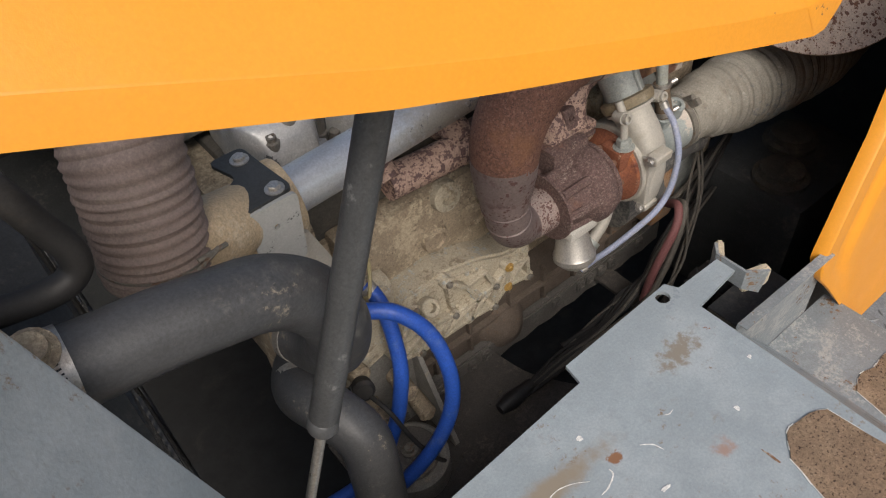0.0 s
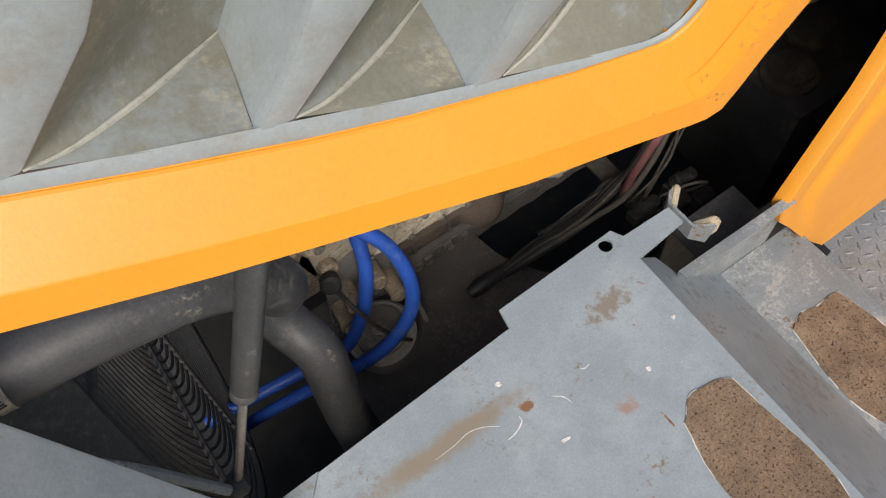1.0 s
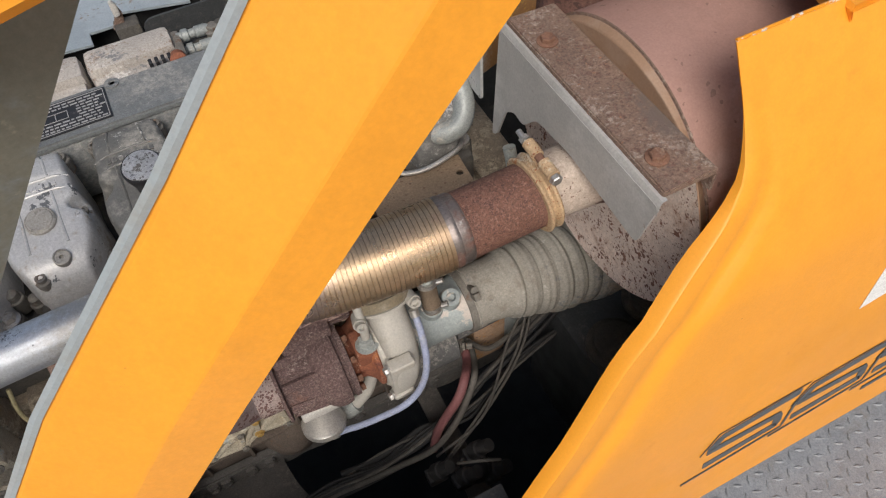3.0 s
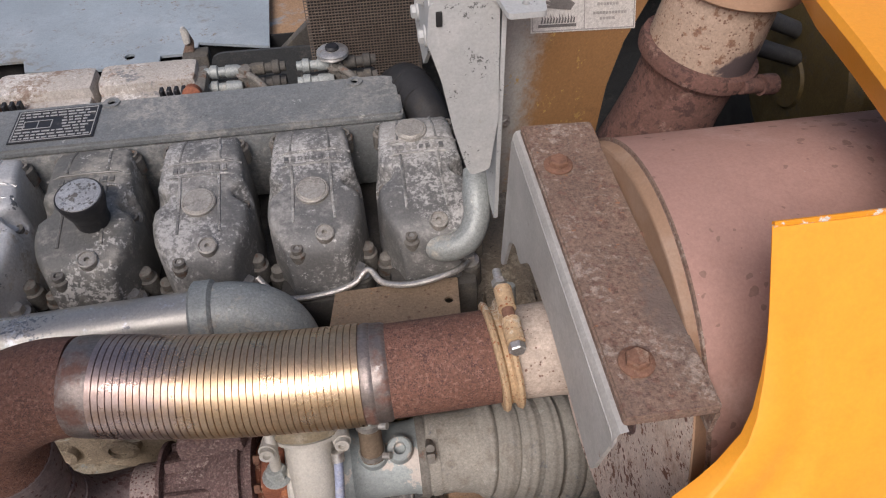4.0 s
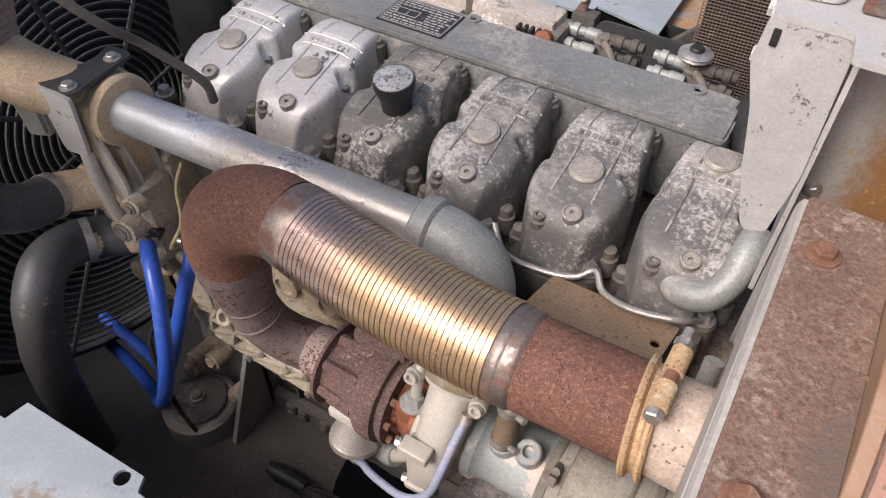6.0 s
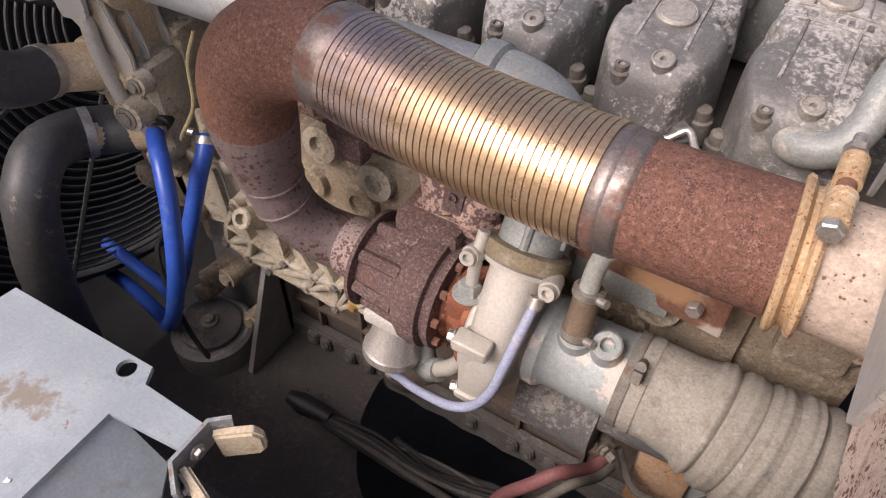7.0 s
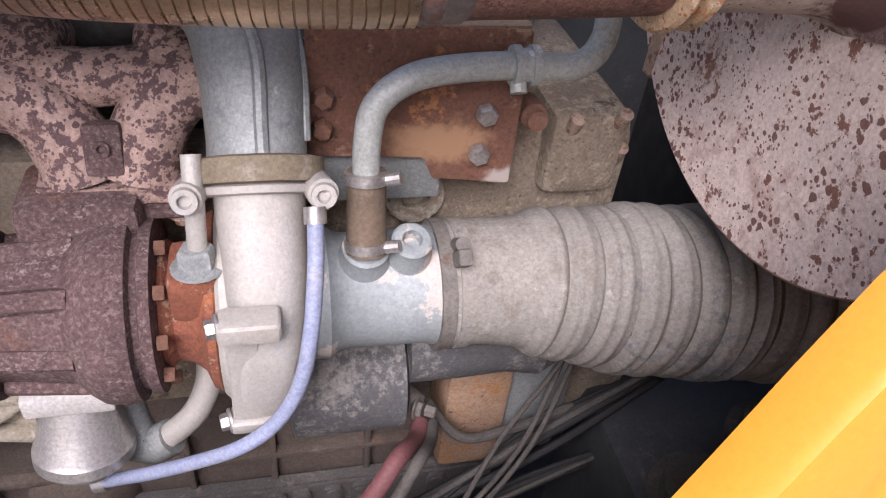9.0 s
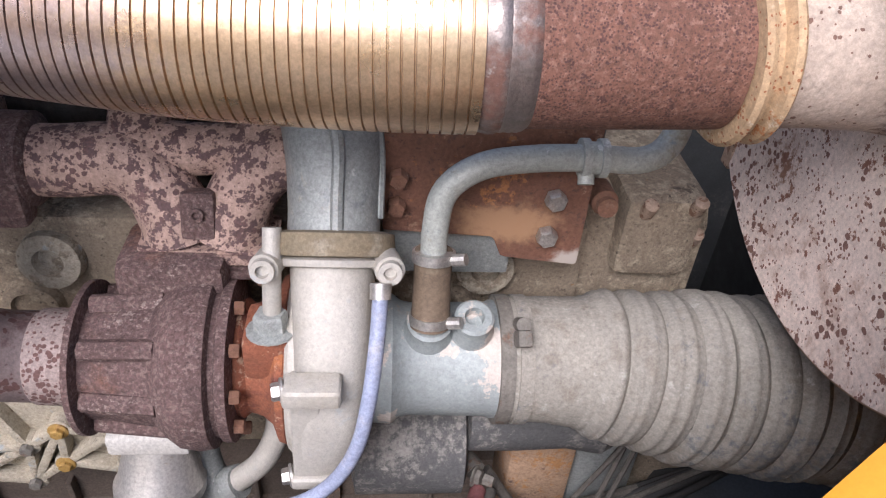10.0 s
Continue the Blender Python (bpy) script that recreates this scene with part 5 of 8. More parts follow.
pump = thing("water_pump", "dusty beige water pump casting at the engine's front", "pump", (-0.09, -0.19, -0.5))
g = bmesh.new()
box(g, (-0.165, -0.225, -0.345), (-0.035, -0.15, -0.165), 0.022, None, 3)
part("body", g, CREAM, pump)
for x, z, r, ln in ((-0.070, -0.245, 0.024, 0.035), (-0.130, -0.215, 0.018, 0.022), (-0.045, -0.190, 0.016, 0.020), (-0.145, -0.320, 0.020, 0.020), (-0.055, -0.325, 0.017, 0.024)):
    g = bmesh.new()
    turned(g, [(0, r * 1.2), (ln * 0.6, r * 1.05), (ln, r), (ln + 0.002, r * 0.7)], (x, -0.222, z), (0.15, -1, 0.1), 20)
    part("boss", g, CREAM, pump)
    g = bmesh.new()
    bolt(g, (x + ln * 0.16, -0.224 - ln, z + ln * 0.1), (0.15, -1, 0.1), r * 0.5, 0.006)
    part("bolt", g, DUSTYBOLT, pump)
for i, (z0, z1) in enumerate(((-0.18, -0.335), (-0.20, -0.33))):
    g = bmesh.new()
    tube(g, [(-0.10 + 0.03 * i, -0.226, z0), (-0.11 + 0.03 * i, -0.228, z1)], 0.006, 8)
    part("rib", g, CREAM, pump)
g = bmesh.new()
slab(g, rounded([(-0.05, -0.36), (0.02, -0.335), (0.03, -0.47), (-0.08, -0.50), (-0.10, -0.40)], 0.02), 0.05, XZ(-0.20), (), 0.008)
part("lower_cover", g, CREAM, pump)

g = bmesh.new()
box(g, (-0.055, -0.190, -0.480), (0.065, -0.12, -0.310), 0.016)
timing = part("timing_cover", g, CREAM, engine, "beige dusted front timing cover")
for x, z in ((-0.03, -0.34), (0.04, -0.33), (-0.02, -0.45), (0.045, -0.455)):
    g = bmesh.new()
    turned(g, [(0, 0.014), (0.012, 0.013), (0.014, 0.008)], (x, -0.188, z), (0, -1, 0), 14)
    part("boss", g, CREAM, timing)
# engine mount
mount = thing("engine_mount", "round rubber engine mount in a dark steel bracket", "engine mount", (-0.02, -0.28, -0.74))
g = bmesh.new()
turned(g, [(-0.07, 0.075), (-0.015, 0.075), (-0.010, 0.068)], (-0.018, -0.278, -0.675), (0, 0, 1), 32)
part("bracket_seat", g, MOUNTGREY, mount)
g = bmesh.new()
turned(g, [(-0.02, 0.056), (0.0, 0.056), (0.004, 0.050), (0.004, 0.016), (0.010, 0.015)], (-0.018, -0.278, -0.675), (0, 0, 1), 32)
part("rubber_disc", g, FLANGE, mount)
g = bmesh.new()
bolt(g, (-0.018, -0.278, -0.667), (0, 0, 1), 0.011, 0.010)
part("bolt", g, DUSTYBOLT, mount)
g = bmesh.new()
slab(g, rounded([(-0.30, -0.74), (-0.14, -0.74), (-0.14, -0.48), (-0.18, -0.47)], 0.01), 0.010, YZ(0.075))
slab(g, rounded([(-0.09, -0.74), (0.085, -0.74), (0.085, -0.50), (-0.06, -0.50)], 0.01), 0.010, XZ(-0.185))
part("gusset", g, MOUNTGREY, mount)
for x, z in ((-0.03, -0.60), (0.03, -0.56), (0.06, -0.66), (-0.06, -0.66)):
    g = bmesh.new()
    tube(g, [(x, -0.18, z), (x - 0.006, -0.245, z + 0.004)], 0.018, 14)
    bolt(g, (x - 0.006, -0.243, z + 0.004), (-0.09, -1, 0.06), 0.013, 0.010)
    part("stud", g, BLOCK, mount)


# ---- valve covers ----
def valve_cover(material, label, cap="disc"):
    t = thing("valve_cover", label, "valve cover", (0, 0, 0), "valve covers in a row")
    st = [(0.130, 0.042, -0.016), (0.127, 0.049, 0.002), (0.120, 0.052, 0.011), (0.100, 0.054, 0.016), (0.076, 0.0555, 0.016), (0.068, 0.057, 0.013), (0.058, 0.058, 0.011), (0.044, 0.059, 0.008), (0.034, 0.063, 0.006),
          (0.010, 0.0655, 0.000), (-0.030, 0.0635, -0.009), (-0.052, 0.0575, -0.015), (-0.066, 0.0505, -0.021), (-0.077, 0.045, -0.030), (-0.087, 0.041, -0.048), (-0.096, 0.038, -0.085), (-0.099, 0.036, -0.118)]
    loops = []
    for y, w, h in smooth(st, 3):
        dip = 0.024 * math.exp(-((y - 0.016) / 0.0125) ** 2)      # pockets for the side bolts
        w2 = w - dip
        low = min(0.036, h + 0.116)
        half = [(w * 1.03, -0.118), (w * 1.0, h - low), (w2 * 0.5 + w * 0.49, h - low * 0.78), (w2 * 0.985, h - low * 0.52), (w2 * 0.955, h - low * 0.24), (w2 * 0.90, h - low * 0.09), (w2 * 0.82, h - low * 0.03), (w2 * 0.45, h)]
        loops.append([(-x, y, z) for x, z in half] + [(0, y, h + 0.0008)] + [(x, y, z) for x, z in reversed(half)])
    b = bmesh.new()
    rings(b, loops)
    part("body", b, material, t, sharp=38)

    def top(y):
        s = sorted(st)
        return float(np.interp(y, [q[0] for q in s], [q[2] for q in s]))

    for x in (-0.026, 0.026):
        for y0, y1 in ((0.118, 0.070), (0.044, -0.045)):
            b = bmesh.new()
            tube(b, [(x * (0.9 if y0 > 0.1 else 1.0), y0, top(y0) + 0.0005), (x, (y0 + y1) / 2, top((y0 + y1) / 2) + 0.0005), (x * 1.05, y1, top(y1) + 0.0005)], 0.0022, 6)
            part("rib", b, material, t)
    # raised lettering band, drawn as plain bars
    for y in (0.067, 0.045):
        b = bmesh.new()
        tube(b, [(-0.055, y - 0.002, top(y) - 0.006), (-0.035, y, top(y) + 0.0004), (0, y + 0.001, top(y) + 0.001), (0.035, y, top(y) + 0.0004), (0.055, y - 0.002, top(y) - 0.006)], 0.0019, 6)
        part("band", b, material, t)
    for i in range(8):
        x = -0.033 + i * 0.0094
        b = bmesh.new()
        box(b, (x - 0.0032, 0.051, top(0.056) - 0.002), (x + 0.0032, 0.061, top(0.056) + 0.0012), 0.0005, None, 1)
        part("raised_bar", b, material, t)
    b = bmesh.new()
    if cap == "disc":
        turned(b, [(-0.006, 0.0225), (0.004, 0.0225), (0.0055, 0.0205), (0.005, 0.0195), (0.0065, 0.018)], (0, 0, -0.002), (0, -0.18, 1), 28)
        part("cap_disc", b, CAPDISC, t)
    elif cap == "rear":
        turned(b, [(-0.006, 0.0225), (0.004, 0.0225), (0.0055, 0.0205), (0.005, 0.0195), (0.0065, 0.018)], (-0.006, 0.086, 0.015), (0, -0.05, 1), 28)
        part("cap_disc", b, CAPDISC, t)
    else:
        turned(b, [(-0.02, 0.022), (0.004, 0.0225), (0.007, 0.0235), (0.026, 0.0290), (0.036, 0.0305), (0.039, 0.0295), (0.038, 0.027)], (0.014, -0.008, 0.006), (0, -0.12, 1), 30)
        cp = part("filler_cap", b, KNOB, t, "black oil filler cap with worn bare top")
        b = bmesh.new()
        turned(b, [(0.036, 0.0285), (0.0396, 0.0275), (0.0402, 0.024)], (0.014, -0.008, 0.006), (0, -0.12, 1), 26)
        part("worn_top", b, CAPTOP, cp)
    # ringed vent boss and cap screws
    b = bmesh.new()
    turned(b, [(-0.010, 0.0125), (0.006, 0.0125), (0.007, 0.0105), (0.005, 0.0095), (0.005, 0.0035), (0.0, 0.003)], (0.012, -0.066, -0.020), (0.05, -0.30, 1), 22)
    part("ring_boss", b, CAPDISC, t)
    for x, y, z in ((-0.026, -0.078, -0.032), (-0.0535, 0.016, -0.030), (0.0535, 0.016, -0.030), (-0.049, 0.112, 0.001), (0.049, 0.112, 0.001)):
        b = bmesh.new()
        turned(b, [(-0.030, 0.0115), (-0.004, 0.0115), (-0.002, 0.009)], (x, y, z), (0, -0.1, 1), 16)
        socket(b, (x, y, z - 0.003), (0, -0.1, 1), 0.0078, 0.008)
        part("cap_screw", b, DUSTYBOLT, t)
    return t


kinds = {"a": valve_cover(COVER_BARE, "bare silver alloy valve cover with flaking paint"), "b": valve_cover(COVER, "dark grey dusty valve cover with worn silver patches"),
         "c": valve_cover(COVER_DARK, "dark grey valve cover carrying a black oil filler cap", "filler"), "d": valve_cover(COVER, "worn grey end valve cover beside a cast elbow", "rear")}
for i, kind in enumerate("aacbbd"):
    src = kinds[kind]
    where = pose(0.15 * i, 0, 0)
    if i in (0, 2, 3, 5):
        src.matrix_basis = where
    else:
        copy_thing(src, where)

# head studs with silver hexagon heads between the covers
for i in range(7):
    x = -0.10 + 0.15 * i
    stud = thing("head_bolt", "silver hexagon head bolt on a dusty boss", "bolt", (x, -0.076, -0.12), "head bolts along the covers")
    g = bmesh.new()
    turned(g, [(-0.05, 0.020), (-0.014, 0.018), (-0.011, 0.015)], (x, -0.076, -0.082), (0, 0, 1), 18)
    part("boss", g, DARKCAST, stud)
    g = bmesh.new()
    bolt(g, (x, -0.076, -0.092), (0, 0, 1), 0.0108, 0.013)
    part("head", g, STEEL, stud)
for i in range(6):
    for dx, dy, dz in ((-0.062, -0.050, -0.105), (0.064, -0.045, -0.085), (0.030, -0.098, -0.125)):
        x = 0.15 * i + dx
        g = bmesh.new()
        turned(g, [(-0.03, 0.014), (0, 0.013), (0.002, 0.010), (0.014, 0.009), (0.016, 0.006)], (x, dy, dz), (0, -0.1, 1), 12)
        single("stud_nut", g, DUSTYBOLT, "dusty rust-brown stud nut beside a valve cover", "nut", group="stud nuts along the covers")

# elbow from the last cover
g = curve([(0.745, -0.06, -0.055), (0.765, -0.085, -0.052), (0.795, -0.088, -0.040), (0.812, -0.070, -0.018), (0.815, -0.045, 0.004), (0.82, -0.02, 0.02)], [0.020, 0.019, 0.0185, 0.018, 0.018, 0.018], 5, 18)
single("breather_elbow", g, GREYALU, "cast silver breather elbow beside the last valve cover", "elbow")
# thin line clipped along the heads
g = curve([(0.515, -0.083, -0.070), (0.545, -0.105, -0.092), (0.60, -0.105, -0.094), (0.640, -0.098, -0.088), (0.662, -0.088, -0.074), (0.68, -0.105, -0.085), (0.72, -0.118, -0.080), (0.775, -0.112, -0.072), (0.80, -0.085, -0.085)], 0.0045, 5, 10)
single("fuel_return_line", g, STEEL, "thin grey metal return line along the heads", "line")

# ---- intake rail behind the covers ----
rail = thing("intake_rail", "long grey painted intake rail with bolted lid", "intake rail", (0.3, 0.17, -0.12))
g = bmesh.new()
box(g, (-0.16, 0.122, -0.11), (0.742, 0.232, 0.008), 0.012)
part("body", g, RAIL, rail)
g = bmesh.new()
slab(g, rounded([(-0.16, 0.126), (0.738, 0.124), (0.738, 0.222), (0.716, 0.230), (-0.16, 0.230)], 0.008), 0.014, lambda u, v, d: (u, v, 0.020 - d), (), 0.004)
part("lid", g, RAIL, rail)
for x, y in ((0.31, 0.220), (0.672, 0.214), (0.05, 0.220)):
    g = bmesh.new()
    turned(g, [(0, 0.012), (0.004, 0.012), (0.004, 0.006), (0.001, 0.005)], (x, y, 0.019), (0, 0, 1), 18)
    part("bolt_pad", g, RAIL, rail)
pl = thing("data_plate", "small black data plate with pale lettering on the rail", "plate", (0.235, 0.175, 0.021))
on_rail = lambda u, v, d: (0.1780 + u, 0.141 + v, 0.0222 - d)
g = bmesh.new()
slab(g, [(0, 0), (0.118, 0), (0.118, 0.076), (0, 0.076)], 0.0016, on_rail)
part("plate", g, PLAQUE, pl)
g = bmesh.new()
rng = random.Random(4)
for r_ in range(9):
    u, v = 0.006, 0.007 + r_ * 0.0072
    while u < 0.105:
        w = rng.uniform(0.004, 0.012)
        if not (0.012 < u < 0.062 and 2 < r_ < 7):
            slab(g, [(u, v), (u + w, v), (u + w, v + 0.0028), (u, v + 0.0028)], 0.0006, lambda a, b, d: (0.178 + a, 0.141 + b, 0.0230 - d))
        u += w + 0.0025
for u, v, w, h in ((0.014, 0.030, 0.040, 0.0012), (0.014, 0.048, 0.040, 0.0012), (0.014, 0.030, 0.0012, 0.019), (0.053, 0.030, 0.0012, 0.019), (0.034, 0.030, 0.0012, 0.019), (0.003, 0.003, 0.112, 0.0012), (0.003, 0.072, 0.112, 0.0012), (0.003, 0.003, 0.0012, 0.070), (0.114, 0.003, 0.0012, 0.070)):
    slab(g, [(u, v), (u + w, v), (u + w, v + h), (u, v + h)], 0.0006, lambda a, b, d: (0.178 + a, 0.141 + b, 0.0230 - d))
part("lettering", g, PLAQUEINK, pl)

# red power cable clipped along the back of the rail
rc = thing("power_cable", "bright red power cable clipped along the grey rail", "cable", (-0.115, 0.228, 0.018))
part("red_sheath", curve([(-0.195, 0.225, 0.008), (-0.115, 0.228, 0.018), (-0.045, 0.228, 0.031), (0.002, 0.228, 0.035), (0.035, 0.228, 0.041)], 0.0060, 6, 14), REDSHEATH, rc)
part("black_boot", curve([(0.035, 0.228, 0.041), (0.070, 0.228, 0.043), (0.109, 0.228, 0.038), (0.125, 0.245, 0.004)], [0.0075, 0.0080, 0.0075, 0.0065], 6, 14), KNOB, rc, "black rubber boot")
g = bmesh.new()
turned(g, [(-0.008, 0.0078), (0.008, 0.0078)], (0.002, 0.228, 0.035), (1, 0, 0), 18)
box(g, (-0.006, 0.200, 0.0195), (0.010, 0.226, 0.0230), 0.001)
bolt(g, (0.002, 0.208, 0.0225), (0, 0, 1), 0.008, 0.007)
part("cable_clip", g, STEEL, rc, "steel cable clip with bolt")

# harness cover and connectors behind the rail
for x0, x1 in ((0.122, 0.272), (0.278, 0.428)):
    hc = thing("harness_cover", "dirty white plastic harness cover over the connectors", "harness cover", (x0, 0.28, -0.06), "harness covers")
    g = bmesh.new()
    box(g, (x0, 0.264, -0.05), (x1, 0.326, 0.024), 0.012)
    box(g, (x0 + 0.004, 0.246, -0.05), (x1 - 0.004, 0.272, 0.006), 0.005)
    part("cover", g, ECU, hc)
    g = bmesh.new()
    box(g, (x0 - 0.012 if x0 == 0.122 else x1 - 0.010, 0.244, -0.05), (x0 + 0.012 if x0 == 0.122 else x1 + 0.014, 0.318, 0.012), 0.006)
    part("end_block", g, DUSTYBOLT, hc)
    g = bmesh.new()
    turned(g, [(0, 0.014), (0.014, 0.014), (0.016, 0.011)], (x0 + 0.006 if x0 == 0.122 else x1 - 0.004, 0.244, 0.010), (0, -1, 0.3), 16)
    part("grommet", g, REDRUST, hc, "rust-red grommet")
    g = bmesh.new()
    for i in range(4):
        xx = (x0 + 0.012 if x0 == 0.122 else x1 - 0.052) + i * 0.011
        box(g, (xx, 0.236, -0.006), (xx + 0.006, 0.249, 0.022), 0.001, None, 1)
    part("comb_clip", g, KNOB, hc)


def fitting(x, y, n_arm, label):
    t = thing("injection_fitting", label, "fitting", (x, y, -0.05))
    b = bmesh.new()
    box(b, (x - 0.062, y - 0.025, -0.06), (x + 0.062, y + 0.02, -0.018), 0.005)
    part("base", b, DARKCAST, t)
    for k in range(n_arm):
        b = bmesh.new()
        s = -1 if k % 2 else 1
        yy, zz = y + 0.004 - 0.024 * (k // 2), -0.003 - 0.014 * (k // 2)
        turned(b, [(0.006, 0.008), (0.012, 0.0105), (0.030, 0.0105), (0.032, 0.008), (0.042, 0.008), (0.044, 0.0115), (0.054, 0.0115), (0.056, 0.008), (0.064, 0.008)], (x, yy, zz + 0.006), (s, 0, 0.02), 12)
        part("union", b, GREYALU if k % 2 else DARKCAST, t)
    b = bmesh.new()
    turned(b, [(-0.03, 0.014), (0.004, 0.014), (0.006, 0.010)], (x, y, -0.005), (0, 0, 1), 14)
    bolt(b, (x, y, 0.001), (0, 0, 1), 0.012, 0.010)
    part("banjo_bolt", b, DUSTYBOLT, t)
    b = bmesh.new()
    tube(b, smooth([(x + 0.005, y - 0.012, 0.004), (x + 0.022, y - 0.03, 0.0), (x + 0.04, y - 0.045, -0.02), (x + 0.05, y - 0.055, -0.045)], 4), 0.006, 10)
    part("pipe", b, DUSTYBOLT, t)
    return t


fitting(0.500, 0.300, 4, "grey dusty fuel union with banjo bolt")
fitting(0.646, 0.295, 4, "grey fuel union below a plunger")
plunger = thing("hand_primer", "chromed hand primer plunger with black knob", "primer pump", (0.642, 0.300, -0.02))
g = bmesh.new()
turned(g, [(0, 0.011), (0.034, 0.011), (0.035, 0.023), (0.038, 0.026), (0.041, 0.0245), (0.043, 0.0255), (0.047, 0.019)], (0.642, 0.298, -0.016), (0, 0, 1), 26)
part("barrel", g, STEEL, plunger)
g = bmesh.new()
turned(g, [(-0.01, 0.010), (0.003, 0.011), (0.006, 0.009)], (0.642, 0.298, 0.031), (0, 0, 1), 22)
part("knob", g, KNOB, plunger)
# oil filters in the front corner
for x, y in ((-0.17, 0.10), (-0.19, 0.26)):
    f = thing("oil_filter", "black spin-on filter canister with brown lid ring", "filter", (x, y, -0.15))
    g = bmesh.new()
    turned(g, [(-0.25, 0.055), (0.0, 0.055), (0.010, 0.050), (0.012, 0.036), (0.006, 0.033)], (x, y, 0.0), (0, 0, 1), 30)
    part("canister", g, KNOB, f)
    g = bmesh.new()
    turned(g, [(0.004, 0.030), (0.011, 0.030), (0.013, 0.024), (0.009, 0.021)], (x, y, 0.0), (0, 0, 1), 26)
    part("lid_ring", g, RUSTPLATE, f)

# ---- charge air pipe ----
cross = thing("charge_air_pipe", "zinc-grey charge air pipe running along the engine", "pipe", (0.2, -0.165, -0.08))
g = curve([(-0.075, -0.175, -0.053), (0.10, -0.170, -0.050), (0.30, -0.164, -0.047), (0.47, -0.161, -0.045)], 0.0345, 4, 26)
part("straight_pipe", g, XPIPE, cross)
elbow = thing("charge_air_elbow", "grey-green cast aluminium charge air elbow", "elbow", (0.55, -0.22, -0.15))
g = curve([(0.455, -0.161, -0.045), (0.490, -0.161, -0.046), (0.528, -0.166, -0.056), (0.553, -0.180, -0.080), (0.561, -0.205, -0.115), (0.562, -0.228, -0.150), (0.562, -0.240, -0.168)], [0.039, 0.041, 0.041, 0.040, 0.038, 0.036, 0.036], 6, 26)
part("cast_bend", g, GREYALU, elbow)
g = bmesh.new()
turned(g, [(0, 0.041), (0.004, 0.0455), (0.024, 0.0455), (0.028, 0.041)], (0.448, -0.161, -0.045), (1, 0, 0), 30)
part("socket_collar", g, GREYALU, elbow)
g = bmesh.new()
tube(g, smooth([(0.505, -0.192, -0.028), (0.545, -0.205, -0.050), (0.565, -0.232, -0.085), (0.566, -0.258, -0.130), (0.566, -0.270, -0.150)], 5), 0.005, 8)
tube(g, smooth([(0.590, -0.185, -0.075), (0.597, -0.212, -0.110), (0.597, -0.240, -0.155)], 5), 0.004, 8)
box(g, (0.552, -0.280, -0.168), (0.580, -0.255, -0.148), 0.004)
part("cast_rib", g, GREYALU, elbow)

# ---- turbocharger ----
TY, TZ = -0.25, -0.298
turbo = thing("turbocharger", "rusty turbocharger with pale aluminium compressor housing", "turbocharger", (0.47, TY, TZ - 0.1))
g = bmesh.new()
prof = [(0.355, 0.042), (0.356, 0.066), (0.361, 0.066), (0.363, 0.053), (0.385, 0.055), (0.418, 0.060), (0.428, 0.070), (0.438, 0.077), (0.452, 0.079), (0.464, 0.077), (0.466, 0.068), (0.470, 0.068), (0.472, 0.072), (0.480, 0.072), (0.482, 0.05)]
turned(g, [(h - 0.355, r) for h, r in prof], (0.355, TY, TZ), (1, 0, 0), 36)
turbine = part("turbine_housing", g, TURBINE, turbo, "brown rusted cast turbine housing")
for a in (-40, 5, 50, 95, 140, 185, 230, 275):
    g = bmesh.new()
    ca, sa = math.cos(radians(a)), math.sin(radians(a))
    tube(g, [(0.366, TY - ca * 0.054, TZ + sa * 0.054), (0.425, TY - ca * 0.060, TZ + sa * 0.060)], 0.009, 8)
    part("housing_rib", g, TURBINE, turbine)
g = bmesh.new()
box(g, (0.385, -0.245, -0.262), (0.474, -0.175, -0.205), 0.012)
part("inlet_foot", g, TURBINE, turbo)
g = bmesh.new()
slab(g, rounded([(0.398, -0.226), (0.512, -0.226), (0.512, -0.165), (0.398, -0.165)], 0.008), 0.014, XY(-0.219), (), 0.003)
part("inlet_flange", g, TURBINE, turbo)
for x in (0.410, 0.500):
    g = bmesh.new()
    bolt(g, (x, -0.214, -0.234), (0, 0, -1), 0.0075, 0.010)
    part("flange_nut", g, STACKTAN, turbo)
for a in (-55, -20, 15, 50, 85):
    g = bmesh.new()
    ca, sa = math.cos(radians(a)), math.sin(radians(a))
    bolt(g, (0.481, TY - ca * 0.062, TZ + sa * 0.062), (1, 0, 0), 0.0062, 0.009, False)
    part("flange_bolt", g, RUSTBOLT, turbo)
g = bmesh.new()
turned(g, [(0, 0.050), (0.004, 0.052), (0.010, 0.047), (0.020, 0.050), (0.030, 0.058), (0.036, 0.072), (0.042, 0.074), (0.046, 0.070)], (0.482, TY, TZ), (1, 0, 0), 36)
part("centre_housing", g, REDRUST, turbo, "red rusted centre housing")
g = bmesh.new()
vol = [(0.004, 0.066), (0.004, 0.078), (0.007, 0.081), (0.014, 0.082), (0.044, 0.080), (0.056, 0.076), (0.064, 0.066), (0.067, 0.056), (0.072, 0.051)]
turned(g, vol, (0.522, TY, TZ), (1, 0, 0), 40)
comp = part("compressor_housing", g, ALU, turbo, "pale cast aluminium compressor housing")
path_c = smooth([(0.552, -0.306, -0.356, 0.019, 0.026, 5.0), (0.555, -0.308, -0.335, 0.0235, 0.029, 4.0), (0.560, -0.307, -0.290, 0.0285, 0.031, 3.4), (0.563, -0.293, -0.240, 0.0300, 0.032, 2.8), (0.562, -0.266, -0.203, 0.0325, 0.034, 2.2), (0.562, -0.250, -0.183, 0.034, 0.035, 2.0)], 5)
